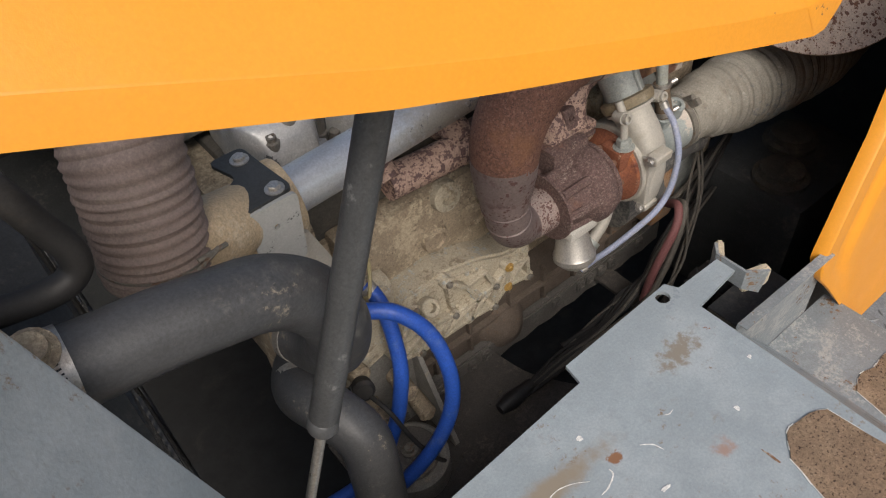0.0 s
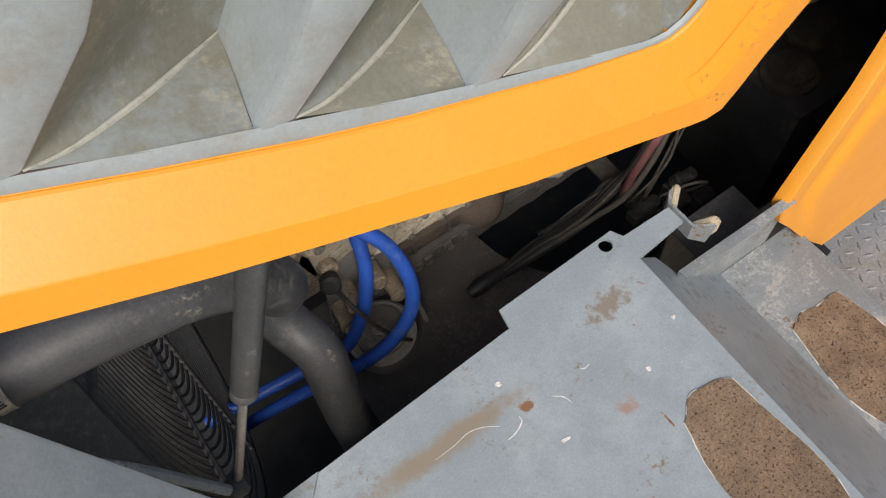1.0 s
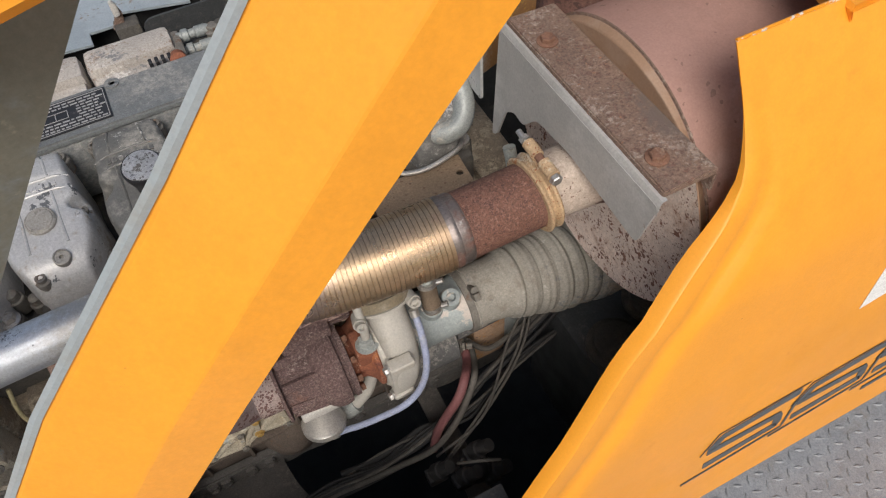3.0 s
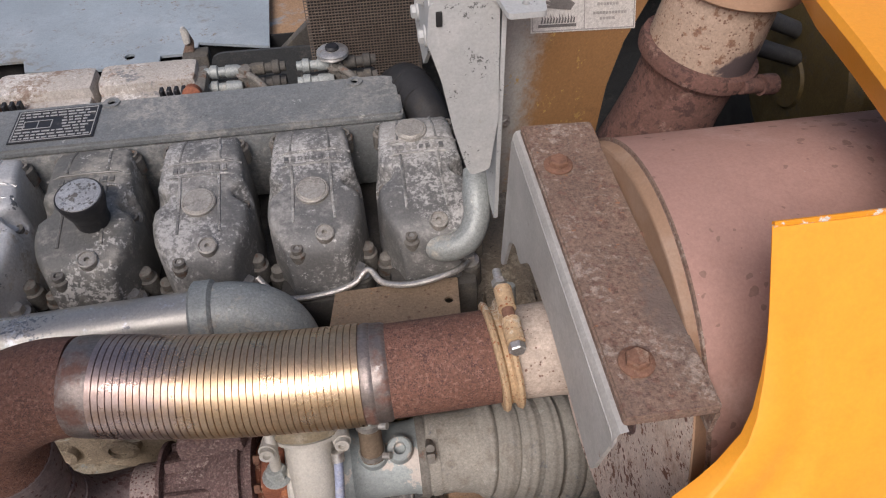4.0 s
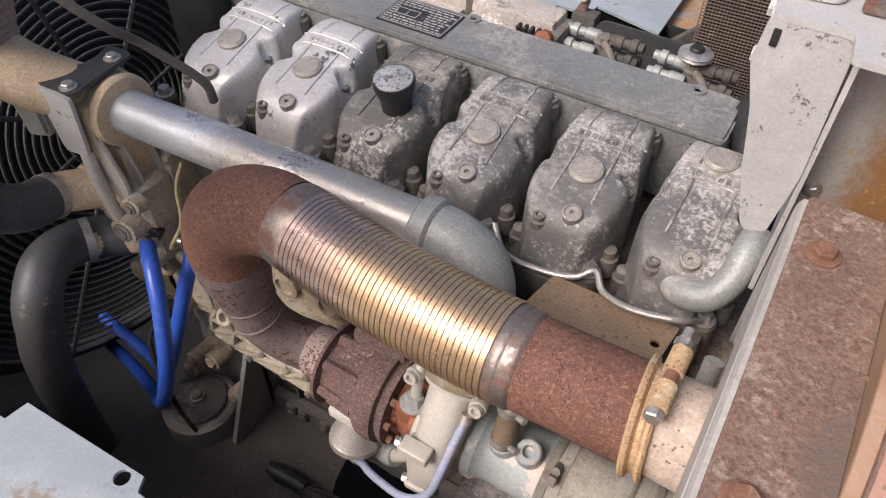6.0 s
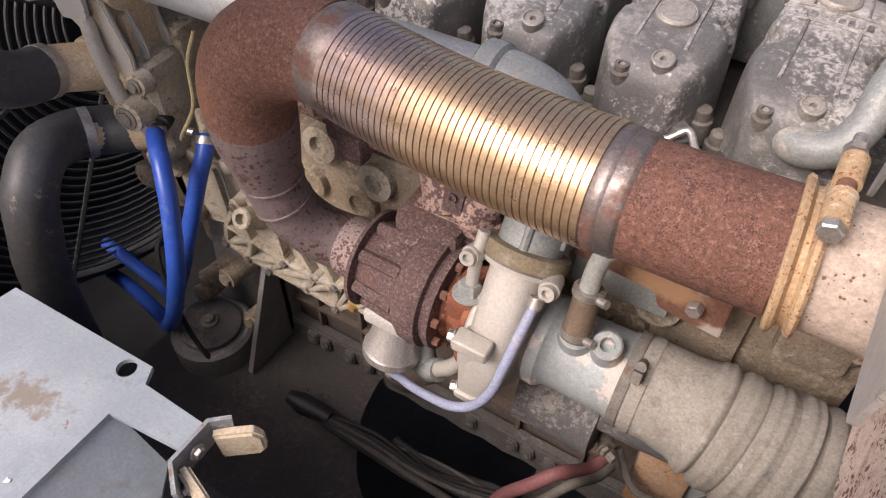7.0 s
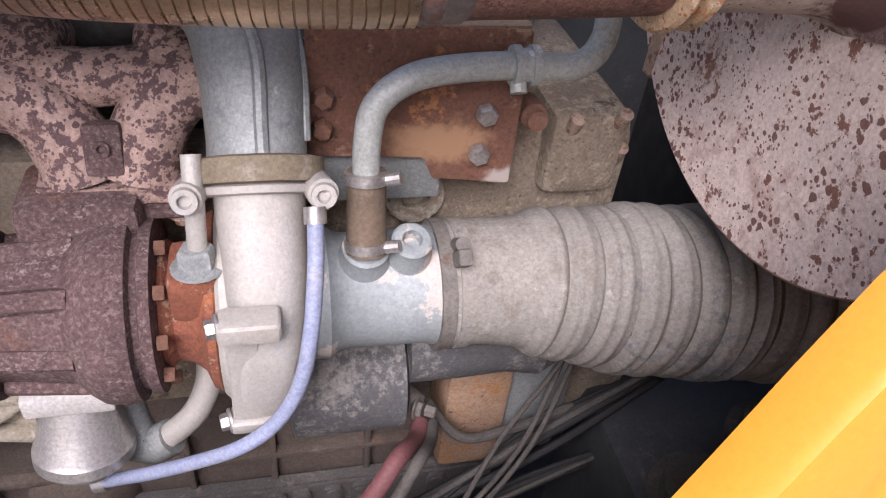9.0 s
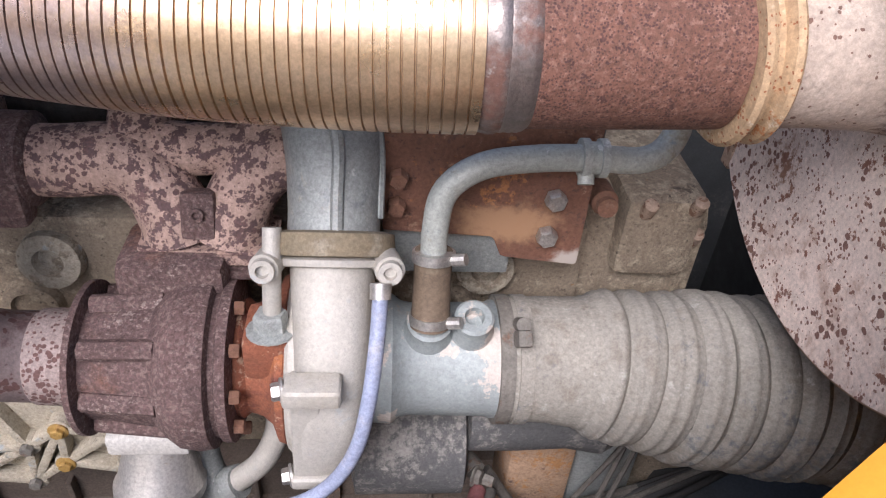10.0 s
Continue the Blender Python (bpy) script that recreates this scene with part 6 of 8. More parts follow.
loops_c = []
for i, q in enumerate(path_c):
    d = Vector(tuple(path_c[min(i + 1, len(path_c) - 1)][:3] - path_c[max(i - 1, 0)][:3])).normalized()
    side, fwd = Vector((1, 0, 0)), d.cross(Vector((1, 0, 0))).normalized()
    ring_c = []
    for j in range(36):
        a = 2 * math.pi * j / 36
        ca, sa = math.cos(a), math.sin(a)
        e = 2.0 / q[5]
        ring_c.append(Vector(tuple(q[:3])) + side * (q[3] * math.copysign(abs(ca) ** e, ca)) + fwd * (q[4] * math.copysign(abs(sa) ** e, sa)))
    loops_c.append(ring_c)
g = bmesh.new()
rings(g, loops_c)
part("outlet_duct", g, ALU, comp)
for lo, hi in (((0.528, -0.350, -0.252), (0.572, -0.326, -0.234)), ((0.528, -0.340, -0.364), (0.566, -0.318, -0.350)), ((0.531, -0.336, -0.352), (0.556, -0.312, -0.246))):
    g = bmesh.new()
    box(g, lo, hi, 0.005, None, 3)
    part("cast_lug", g, ALU, comp)
for p in ((0.529, -0.338, -0.243), (0.529, -0.329, -0.357)):
    g = bmesh.new()
    bolt(g, p, (-1, -0.2, 0), 0.007, 0.009)
    part("lug_bolt", g, STEEL, comp)
# oil feed union on the centre housing
g = bmesh.new()
box(g, (0.492, -0.300, -0.275), (0.534, -0.250, -0.232), 0.008)
part("oil_boss", g, REDRUST, turbo)
feed = part("oil_feed", curve([(0.516, -0.284, -0.225), (0.517, -0.281, -0.200), (0.518, -0.275, -0.172), (0.518, -0.262, -0.150)], 0.0072, 4, 12), ALU, turbo)
g = bmesh.new()
bolt(g, (0.515, -0.286, -0.232), (0, 0.1, 1), 0.0135, 0.018)
part("union_nut", g, GREYALU, feed)
# oil drain
part("oil_drain", curve([(0.512, -0.266, -0.345), (0.508, -0.272, -0.375), (0.492, -0.275, -0.412), (0.462, -0.274, -0.446)], 0.0115, 6, 16), ALU, turbo, "pale drain pipe")
part("drain_elbow", curve([(0.470, -0.275, -0.440), (0.452, -0.272, -0.452), (0.436, -0.264, -0.445), (0.428, -0.250, -0.415), (0.428, -0.235, -0.385)], [0.0165, 0.0185, 0.0195, 0.0195, 0.019], 6, 16), GREYALU, turbo)
# waste gate actuator
g = bmesh.new()
turned(g, [(-0.064, 0.010), (-0.062, 0.026), (-0.056, 0.028), (-0.010, 0.0375), (-0.006, 0.0405), (0.004, 0.0405), (0.007, 0.034), (0.016, 0.030), (0.018, 0.008), (0.034, 0.007)], (0.402, -0.288, -0.425), (-0.06, -0.25, -1), 34)
part("actuator_can", g, surf("spun_steel_can", (0.47, 0.45, 0.42), 0.38, 0.55, [((0.36, 0.32, 0.27), 14, 0.55, 0.66, 0.6, 0.2, 110)], [(200, 0.0003)], 0.06, 20), turbo, "silver actuator canister")
g = bmesh.new()
box(g, (0.372, -0.305, -0.362), (0.440, -0.262, -0.340), 0.004)
part("actuator_bracket", g, PALEPAD, turbo)
# band clamp between compressor and elbow
ring = thing("band_clamp", "dusty brass-brown band clamp with socket screws", "clamp", (0.562, -0.245, -0.19))
ax = Vector((0, 0.60, 0.80)).normalized()
cen = Vector((0.562, -0.247, -0.178))
g = bmesh.new()
turned(g, [(-0.016, 0.038), (-0.015, 0.0435), (-0.010, 0.0445), (-0.008, 0.040)], cen, ax, 36)
part("flange", g, ALU, ring)
g = bmesh.new()
turned(g, [(-0.008, 0.040), (-0.007, 0.0465), (0.0, 0.0485), (0.010, 0.0475), (0.012, 0.040)], cen, ax, 36)
part("band", g, surf("dusty_brass_band", (0.27, 0.22, 0.145), 0.75, 0.2, [((0.36, 0.32, 0.25), 30, 0.5, 0.7, 0.9, 0)], [(200, 0.0004)]), ring)
for x, s in ((0.517, 1), (0.602, -1)):
    g = bmesh.new()
    tube(g, [(x, -0.262, -0.178), (x - s * 0.004, -0.284, -0.172)], 0.0115, 14)
    socket(g, (x - s * 0.004, -0.282, -0.1725), (0, -1, 0.35), 0.009, 0.010)
    part("screw_lug", g, ALU, ring)
# pressure hose to the actuator
lil = thing("pressure_hose", "pale lilac rubber pressure hose with small clips", "hose", (0.5, -0.33, -0.46))
g = curve([(0.599, -0.300, -0.182), (0.597, -0.325, -0.205), (0.592, -0.346, -0.245), (0.583, -0.354, -0.290), (0.564, -0.358, -0.328), (0.535, -0.356, -0.357), (0.494, -0.342, -0.390), (0.456, -0.326, -0.420), (0.432, -0.312, -0.442), (0.405, -0.303, -0.458)], 0.0059, 6, 14)
part("hose", g, LILAC, lil)
for p, a in (((0.599, -0.298, -0.180), (0, 0.6, 0.8)), ((0.412, -0.305, -0.456), (-1, 0.2, -0.4))):
    g = bmesh.new()
    turned(g, [(-0.006, 0.0080), (0.006, 0.0080)], p, a, 14)
    part("clip", g, STEEL, lil)

# ---- intake tube and corrugated duct ----
itube = thing("intake_tube", "flaking grey painted intake tube with two bosses", "tube", (0.65, TY, TZ - 0.05))
g = bmesh.new()
turned(g, [(0, 0.047), (0.004, 0.056), (0.018, 0.057), (0.026, 0.051), (0.034, 0.0495), (0.100, 0.0505), (0.104, 0.0525), (0.118, 0.0525)], (0.592, TY, TZ), (1, 0, 0), 36)
part("tube", g, TUBE, itube)
for x, y, z, r in ((0.676, -0.268, -0.240, 0.0165), (0.640, -0.266, -0.246, 0.019)):
    g = bmesh.new()
    turned(g, [(-0.022, r * 1.15), (-0.004, r * 1.12), (0.0, r), (0.012, r), (0.014, r * 0.86), (0.014, r * 0.5), (0.004, r * 0.42)], (x, y, z), (0, -0.36, 0.93), 22)
    part("boss", g, TUBE, itube)
duct = thing("corrugated_duct", "dust-caked corrugated rubber air duct", "duct", (0.85, -0.25, -0.38))
axis_d = smooth([(0.700, TY, TZ, 0.0555), (0.745, TY, TZ, 0.0565), (0.765, TY - 0.001, TZ - 0.001, 0.058), (0.80, -0.252, -0.302, 0.062), (0.85, -0.254, -0.310, 0.070), (0.91, -0.254, -0.321, 0.077), (1.00, -0.252, -0.336, 0.081), (1.10, -0.248, -0.352, 0.085), (1.22, -0.24, -0.372, 0.088), (1.42, -0.20, -0.40, 0.088)], 30)
pts_d, rad_d = [], []
for i, q in enumerate(axis_d):
    x = q[0]
    w = 0.0
    if x > 0.775:
        ph = (x - 0.775) / 0.0285
        tri = 1 - abs((ph % 1.0) - 0.5) * 2
        w = 0.0060 * min(1.0, tri * 1.7) ** 0.8 * min(1, (x - 0.775) / 0.02) * (1 + 0.25 * math.sin(ph * 2.1))
        w += 0.0007 * math.sin(ph * 17.3)
    pts_d.append(q[:3])
    rad_d.append(q[3] + w)
g = bmesh.new()
tube(g, pts_d, rad_d, 40)
part("duct_wall", g, DUCT, duct)
for x in (0.706, 0.722):
    g = bmesh.new()
    turned(g, [(-0.006, 0.0560), (-0.006, 0.0578), (0.006, 0.0578), (0.006, 0.0560)], (x, TY, TZ), (1, 0, 0), 36)
    part("hose_band", g, DUSTYBOLT if x < 0.71 else DUCT, duct)
g = bmesh.new()
box(g, (-0.006, -0.007, -0.018), (0.006, 0.007, 0.018), 0.003, pose(0.716, -0.280, -0.245, 45, 0, 0))
turned(g, [(-0.012, 0.006), (0.012, 0.006)], (0.716, -0.270, -0.238), (0, -0.8, 0.7), 12)
part("worm_screw", g, DUSTYBOLT, duct)
g = bmesh.new()
slab(g, blob(0, 0, 0.014, 0.030, 5), 0.002, lambda u, v, d: (0.872 + u, -0.252 - 0.0755 * math.cos(0.50 + v / 0.075), -0.315 + 0.0755 * math.sin(0.50 + v / 0.075)))
part("patch", g, GREYCABLE, duct)

# small vent pipe with rubber sleeve and clamp
vent = thing("vent_pipe", "grey bent vent pipe with brown rubber sleeve", "pipe", (0.64, -0.26, -0.24))
g = curve([(0.640, -0.262, -0.195), (0.640, -0.255, -0.150), (0.647, -0.248, -0.122), (0.672, -0.243, -0.104), (0.710, -0.240, -0.098), (0.755, -0.236, -0.098), (0.800, -0.232, -0.100), (0.822, -0.222, -0.085), (0.828, -0.205, -0.055), (0.828, -0.19, -0.02)], 0.0104, 6, 18)
part("bent_pipe", g, VENTGREY, vent, "grey-green pipe with white worn paint")
g = bmesh.new()
tube(g, [(0.640, -0.274, -0.236), (0.640, -0.270, -0.222), (0.640, -0.262, -0.196), (0.640, -0.258, -0.172)], [0.0165, 0.0155, 0.0150, 0.0150], 20)
part("sleeve", g, surf("brown_sleeve_rubber", (0.17, 0.125, 0.085), 0.8, 0, [((0.26, 0.21, 0.15), 22, 0.5, 0.7, 0.95, 0)], [(200, 0.0004)]), vent)
for p in ((0.640, -0.272, -0.230), (0.640, -0.259, -0.176)):
    g = bmesh.new()
    turned(g, [(-0.004, 0.0172), (0.004, 0.0172)], p, (0, 0.3, 1), 20)
    tube(g, [(p[0] + 0.014, p[1] - 0.008, p[2] + 0.002), (p[0] + 0.024, p[1] - 0.012, p[2] + 0.006)], 0.005, 10)
    part("sleeve_clip", g, STEEL, vent)
g = bmesh.new()
for dx in (-0.007, 0.007):
    turned(g, [(-0.003, 0.0105), (-0.003, 0.0150), (0.003, 0.0150), (0.003, 0.0105)], (0.757 + dx, -0.236, -0.098), (1, 0, 0), 22)
turned(g, [(-0.008, 0.0125), (0.008, 0.0125)], (0.757, -0.236, -0.098), (1, 0, 0), 22)
turned(g, [(0, 0.0065), (0.008, 0.0065)], (0.752, -0.243, -0.108), (0, -0.6, -0.8), 12)
part("pipe_clip", g, VENTGREY, vent)


# ---- exhaust ----
exh = thing("exhaust_pipe", "rusted exhaust pipe with tempered steel bellows", "exhaust pipe", (0.55, -0.31, -0.03))
line_e = [(0.360, -0.291, 0.0265), (0.43, -0.300, 0.0225), (0.50, -0.309, 0.0205), (0.58, -0.316, 0.021), (0.65, -0.320, 0.023), (0.73, -0.321, 0.0255), (0.80, -0.322, 0.029), (0.88, -0.325, 0.035), (0.95, -0.328, 0.040)]
c_e = np.array(smooth(line_e, 60))


def on_exh(x):
    return [float(np.interp(x, c_e[:, 0], c_e[:, i])) for i in range(3)]


xs, rad = [], []
x = 0.388
while x < 0.6465:
    for dx, r in ((0.0, 0.0510), (0.0003, 0.0528), (0.0058, 0.0528), (0.0061, 0.0510)):
        xs.append(x + dx)
        rad.append(r)
    x += 0.0067
g = bmesh.new()
tube(g, [on_exh(q) for q in xs], rad, 48)
part("bellows", g, BELLOWS, exh, "golden heat-tinted corrugated bellows", sharp=25)
for a, b_, r0 in ((0.356, 0.392, 0.0515), (0.648, 0.662, 0.0515)):
    g = bmesh.new()
    tube(g, [on_exh(a + (b_ - a) * i / 4) for i in range(5)], [r0 - 0.001, r0, r0 + 0.0008, r0 + 0.0006, r0 - 0.001], 40)
    part("end_collar", g, WELD, exh, "bluish heat-stained steel collar")
g = bmesh.new()
tube(g, [on_exh(0.657 + 0.0190 * i / 8) for i in range(9)], [0.0494, 0.0508, 0.0514, 0.0509, 0.0513, 0.0509, 0.0512, 0.0504, 0.0488], 48)
part("weld_bead", g, WELD, exh, "grey weld seam")
g = bmesh.new()
tube(g, [on_exh(0.673 + 0.112 * i / 6) for i in range(7)], 0.0488, 40)
part("sleeve", g, RUSTPIPE, exh, "dark rust-brown pipe sleeve")
g = curve([(0.362, -0.291, 0.0262), (0.330, -0.290, 0.025), (0.294, -0.290, 0.013), (0.258, -0.290, -0.014), (0.237, -0.290, -0.054), (0.232, -0.289, -0.095)], [0.0505, 0.0520, 0.0535, 0.0540, 0.053, 0.051], 7, 40)
part("elbow", g, RUSTPIPE, exh, "rust-brown cast elbow")
g = curve([(0.232, -0.289, -0.088), (0.232, -0.288, -0.118), (0.233, -0.286, -0.152), (0.236, -0.284, -0.190), (0.244, -0.281, -0.226)], [0.0515, 0.0500, 0.0450, 0.0385, 0.0370], 6, 40)
part("down_pipe", g, HEATPIPE, exh)
g = curve([(0.243, -0.281, -0.222), (0.256, -0.273, -0.256), (0.280, -0.261, -0.284), (0.312, TY, TZ), (0.360, TY, TZ)], [0.0366, 0.0370, 0.0378, 0.0388, 0.0392], 7, 40)
part("lower_bend", g, HEATPIPE, exh)
g = bmesh.new()
turned(g, [(0, 0.0385), (0.003, 0.0410), (0.040, 0.0418), (0.044, 0.0395)], (0.314, TY, TZ), (1, 0, 0), 40)
part("flange_neck", g, SPECKLE, exh, "grey speckled rusty pipe neck")
for p, a, r in (((0.2325, -0.2885, -0.100), (0, 0.05, -1), 0.0512), ((0.2365, -0.2838, -0.190), (0.12, 0.06, -1), 0.0402), ((0.2445, -0.2808, -0.227), (0.3, 0.15, -1), 0.0385)):
    g = bmesh.new()
    turned(g, [(-0.003, r - 0.003), (-0.001, r), (0.002, r), (0.004, r - 0.003)], p, a, 36)
    part("seam", g, HEATPIPE, exh)

# v clamp
vc = thing("v_clamp", "rust-orange V band clamp with long bolt", "clamp", (0.80, -0.327, -0.03))
g = bmesh.new()
turned(g, [(-0.011, 0.048), (-0.0105, 0.0560), (-0.0080, 0.0585), (-0.0048, 0.0570), (-0.0020, 0.0508), (0.0020, 0.0508), (0.0048, 0.0570), (0.0080, 0.0585), (0.0105, 0.0560), (0.011, 0.048)], on_exh(0.793), (1, 0.06, 0.10), 48)
part("band", g, CLAMP, vc)
for y0, y1 in ((-0.288, -0.314), (-0.328, -0.354)):
    g = bmesh.new()
    turned(g, [(0, 0.0070), (0.0005, 0.0092), (abs(y1 - y0), 0.0092), (abs(y1 - y0) + 0.0005, 0.0070)], (0.798, y0, 0.0945), (0, -1, -0.06), 18)
    part("trunnion", g, CLAMP, vc)
g = bmesh.new()
tube(g, [(0.798, -0.30, 0.0945), (0.798, -0.345, 0.0915)], 0.0062, 12)
part("clamp_bolt", g, RUSTBOLT, vc, "red rusted bolt shank")
g = bmesh.new()
tube(g, [(0.796, -0.266, 0.0975), (0.796, -0.300, 0.0955)], 0.0045, 12)
turned(g, [(0, 0.0078), (0.007, 0.0078), (0.008, 0.0068)], (0.796, -0.286, 0.0965), (0, 1, 0.05), 6)
part("threaded_end", g, STEEL, vc)
g = bmesh.new()
bolt(g, (0.798, -0.355, 0.0915), (0, -1, -0.05), 0.0085, 0.009, False)
part("bolt_head", g, STEEL, vc)
# pipe into the muffler
inlet = thing("muffler_inlet", "tan freckled muffler inlet pipe with sooty flare", "pipe", (0.86, -0.329, -0.01))
g = bmesh.new()
tube(g, [on_exh(0.796), on_exh(0.84), on_exh(0.875)], [0.0480, 0.0490, 0.0515], 36)
part("pipe", g, INLET, inlet)
g = bmesh.new()
tube(g, [on_exh(0.873), on_exh(0.885), (0.898, -0.329, 0.039), (0.912, -0.329, 0.040)], [0.0515, 0.0545, 0.062, 0.074], 36)
part("flare", g, INLET, inlet, "flared end with a sooty patch")

# ---- exhaust manifold ----
man = thing("exhaust_manifold", "flaking pink-brown cast exhaust manifold", "manifold", (0.4, -0.17, -0.2))
g = curve([(0.10, -0.160, -0.145), (0.22, -0.166, -0.150), (0.33, -0.172, -0.152), (0.385, -0.174, -0.148), (0.412, -0.180, -0.163), (0.428, -0.190, -0.190), (0.432, -0.193, -0.206)], [0.028, 0.028, 0.030, 0.030, 0.029, 0.031, 0.034], 7, 24)
part("front_branch", g, MANIFOLD, man)
g = curve([(0.70, -0.162, -0.138), (0.60, -0.165, -0.138), (0.54, -0.170, -0.140), (0.507, -0.174, -0.144), (0.487, -0.182, -0.166), (0.476, -0.190, -0.190), (0.472, -0.193, -0.206)], [0.027, 0.027, 0.028, 0.029, 0.028, 0.030, 0.034], 7, 24)
part("rear_branch", g, MANIFOLD, man)
g = curve([(0.38, -0.168, -0.132), (0.43, -0.166, -0.140), (0.46, -0.166, -0.140), (0.52, -0.168, -0.130)], [0.020, 0.022, 0.022, 0.020], 5, 16)
part("bridge", g, MANIFOLD, man)
g = bmesh.new()
turned(g, [(0, 0.030), (0.004, 0.039), (0.056, 0.039), (0.060, 0.032)], (0.262, -0.170, -0.152), (1, 0, 0), 26)
box(g, (0.280, -0.212, -0.195), (0.318, -0.185, -0.150), 0.008)
part("slip_joint", g, TURBINE, man)
for x in (0.10, 0.25, 0.40, 0.50, 0.64):
    g = curve([(x, -0.166, -0.138), (x, -0.140, -0.120), (x, -0.105, -0.135)], [0.026, 0.026, 0.028], 5, 18)
    part("runner", g, MANIFOLD, man)
g = bmesh.new()
slab(g, rounded([(0.398, -0.226), (0.512, -0.226), (0.512, -0.165), (0.398, -0.165)], 0.008), 0.015, XY(-0.203), (), 0.003)
part("turbo_flange", g, MANIFOLD, man)
g = bmesh.new()
box(g, (-0.014, -0.012, -0.020), (0.014, 0.012, 0.020), 0.005, pose(0.452, -0.206, -0.178, -20, 0, 0))
turned(g, [(0, 0.006), (0.004, 0.006), (0.004, 0.003), (0.001, 0.002)], (0.452, -0.217, -0.172), (0, -0.9, 0.35), 12)
part("sensor_lug", g, TURBINE, man)

# ---- heat plate, bracket and gearbox end ----
hp = thing("heat_plate", "rust-orange steel heat plate with two bolts", "plate", (0.70, -0.2, -0.2))
g = bmesh.new()
slab(g, rounded([(0.600, -0.080), (0.772, -0.084), (0.773, -0.224), (0.704, -0.216), (0.695, -0.195), (0.600, -0.190)], 0.004), 0.005, XZ(-0.207), (), 0.001)
part("plate", g, HEATPLATE, hp)
g = bmesh.new()
slab(g, rounded([(0.601, 0.003), (0.771, 0.003), (0.781, 0.104), (0.615, 0.102)], 0.004), 0.004, lambda u, v, d: (u, -0.207 + v, -0.081 - 0.12 * v - d), [circle(0.763, 0.062, 0.006)])
part("top_flange", g, HEATFLANGE, hp, "olive-brown top flange with grey worn edge")
for x, z in ((0.742, -0.152), (0.740, -0.189), (0.612, -0.135), (0.611, -0.162)):
    g = bmesh.new()
    bolt(g, (x, -0.208, z), (0, -1, 0), 0.0092 if x > 0.7 else 0.008, 0.011, False)
    part("bolt", g, STEEL if x > 0.7 else RUSTBOLT, hp)
g = bmesh.new()
box(g, (0.60, -0.195, -0.245), (0.715, -0.15, -0.185), 0.004)
single("bracket_block", g, GREYALU, "grey painted bracket behind the heat plate", "bracket")
gb = thing("flywheel_housing", "dusty grey-brown flywheel housing with bolts", "housing", (0.86, -0.1, -0.5))
g = bmesh.new()
box(g, (0.826, -0.160, -0.275), (0.905, -0.05, -0.185), 0.014)
part("top_lug", g, BLOCK, gb)
g = bmesh.new()
box(g, (0.775, -0.14, -0.62), (0.93, 0.22, -0.20), 0.03)
part("housing", g, BLOCK, gb)
for x, y, z in ((0.846, -0.162, -0.192), (0.893, -0.162, -0.188), (0.905, -0.15, -0.232)):
    g = bmesh.new()
    turned(g, [(-0.01, 0.007), (0.008, 0.007), (0.009, 0.005)], (x, y, z), (0, -0.5, 0.9), 12)
    part("pin", g, STACKTAN, gb)
g = bmesh.new()
turned(g, [(-0.02, 0.012), (0.006, 0.012), (0.010, 0.009), (0.016, 0.009)], (0.790, -0.19, -0.165), (0, -1, 0.1), 14)
part("plug", g, RUSTBOLT, gb)

# starter motor
st = thing("starter_motor", "grimy dark grey starter motor with terminal bolt", "starter motor", (0.66, -0.2, -0.55))
g = bmesh.new()
turned(g, [(0, 0.050), (0.004, 0.066), (0.112, 0.066), (0.116, 0.056)], (0.575, -0.205, -0.450), (1, 0, 0), 34)
part("body", g, MOTOR, st)
g = bmesh.new()
turned(g, [(0, 0.046), (0.05, 0.046), (0.10, 0.044), (0.135, 0.050), (0.15, 0.042)], (0.690, -0.215, -0.400), (1, 0, 0), 30)
part("drive_nose", g, MOTOR, st)
g = bmesh.new()
tube(g, [(0.694, -0.215, -0.482), (0.706, -0.236, -0.482)], 0.011, 12)
bolt(g, (0.704, -0.240, -0.484), (0.8, -0.5, 0.1), 0.0085, 0.008)
bolt(g, (0.713, -0.245, -0.482), (0.8, -0.5, 0.1), 0.0065, 0.012, False)
part("terminal", g, DUSTYBOLT, st)
g = bmesh.new()
box(g, (0.745, -0.215, -0.64), (0.822, -0.14, -0.47), 0.012)
rb = thing("rusty_block", "rust-orange and grey casting behind the starter", "casting", (0.81, -0.18, -0.64))
part("rust_half", g, SCABBLOCK, rb)
g = bmesh.new()
box(g, (0.820, -0.205, -0.64), (0.900, -0.14, -0.478), 0.014)
part("grey_half", g, GREYALU, rb)
g = bmesh.new()
box(g, (0.895, -0.185, -0.60), (0.985, -0.13, -0.44), 0.02)
part("end_boss", g, BLOCK, rb)

# ---- muffler ----
muf = thing("muffler", "large pink-primer cylindrical muffler with freckled end cap", "muffler", (1.15, -0.305, -0.2))
MY, MZ, MR = -0.306, 0.012, 0.213
g = bmesh.new()
turned(g, [(0, MR - 0.003), (0.004, MR), (0.914, MR)], (0.924, MY, MZ), (1, 0, 0), 96, caps=False)
part("shell", g, MUFFLER, muf)


def oval(bm):
    """The end cap is wider than high and leans back under the bracket."""
    for v in bm.verts:
        k = min(1.0, max(0.0, (v.co.x - 0.905) / 0.018))
        lean = min(1.0, max(0.0, (v.co.z - 0.09) / 0.09))
        v.co.y = MY - 0.006 * (1 - k) + (v.co.y - MY) * (1.09 - 0.09 * k)
        v.co.x += 0.010 * lean * lean * (3 - 2 * lean) * (1 - k)
    return bm


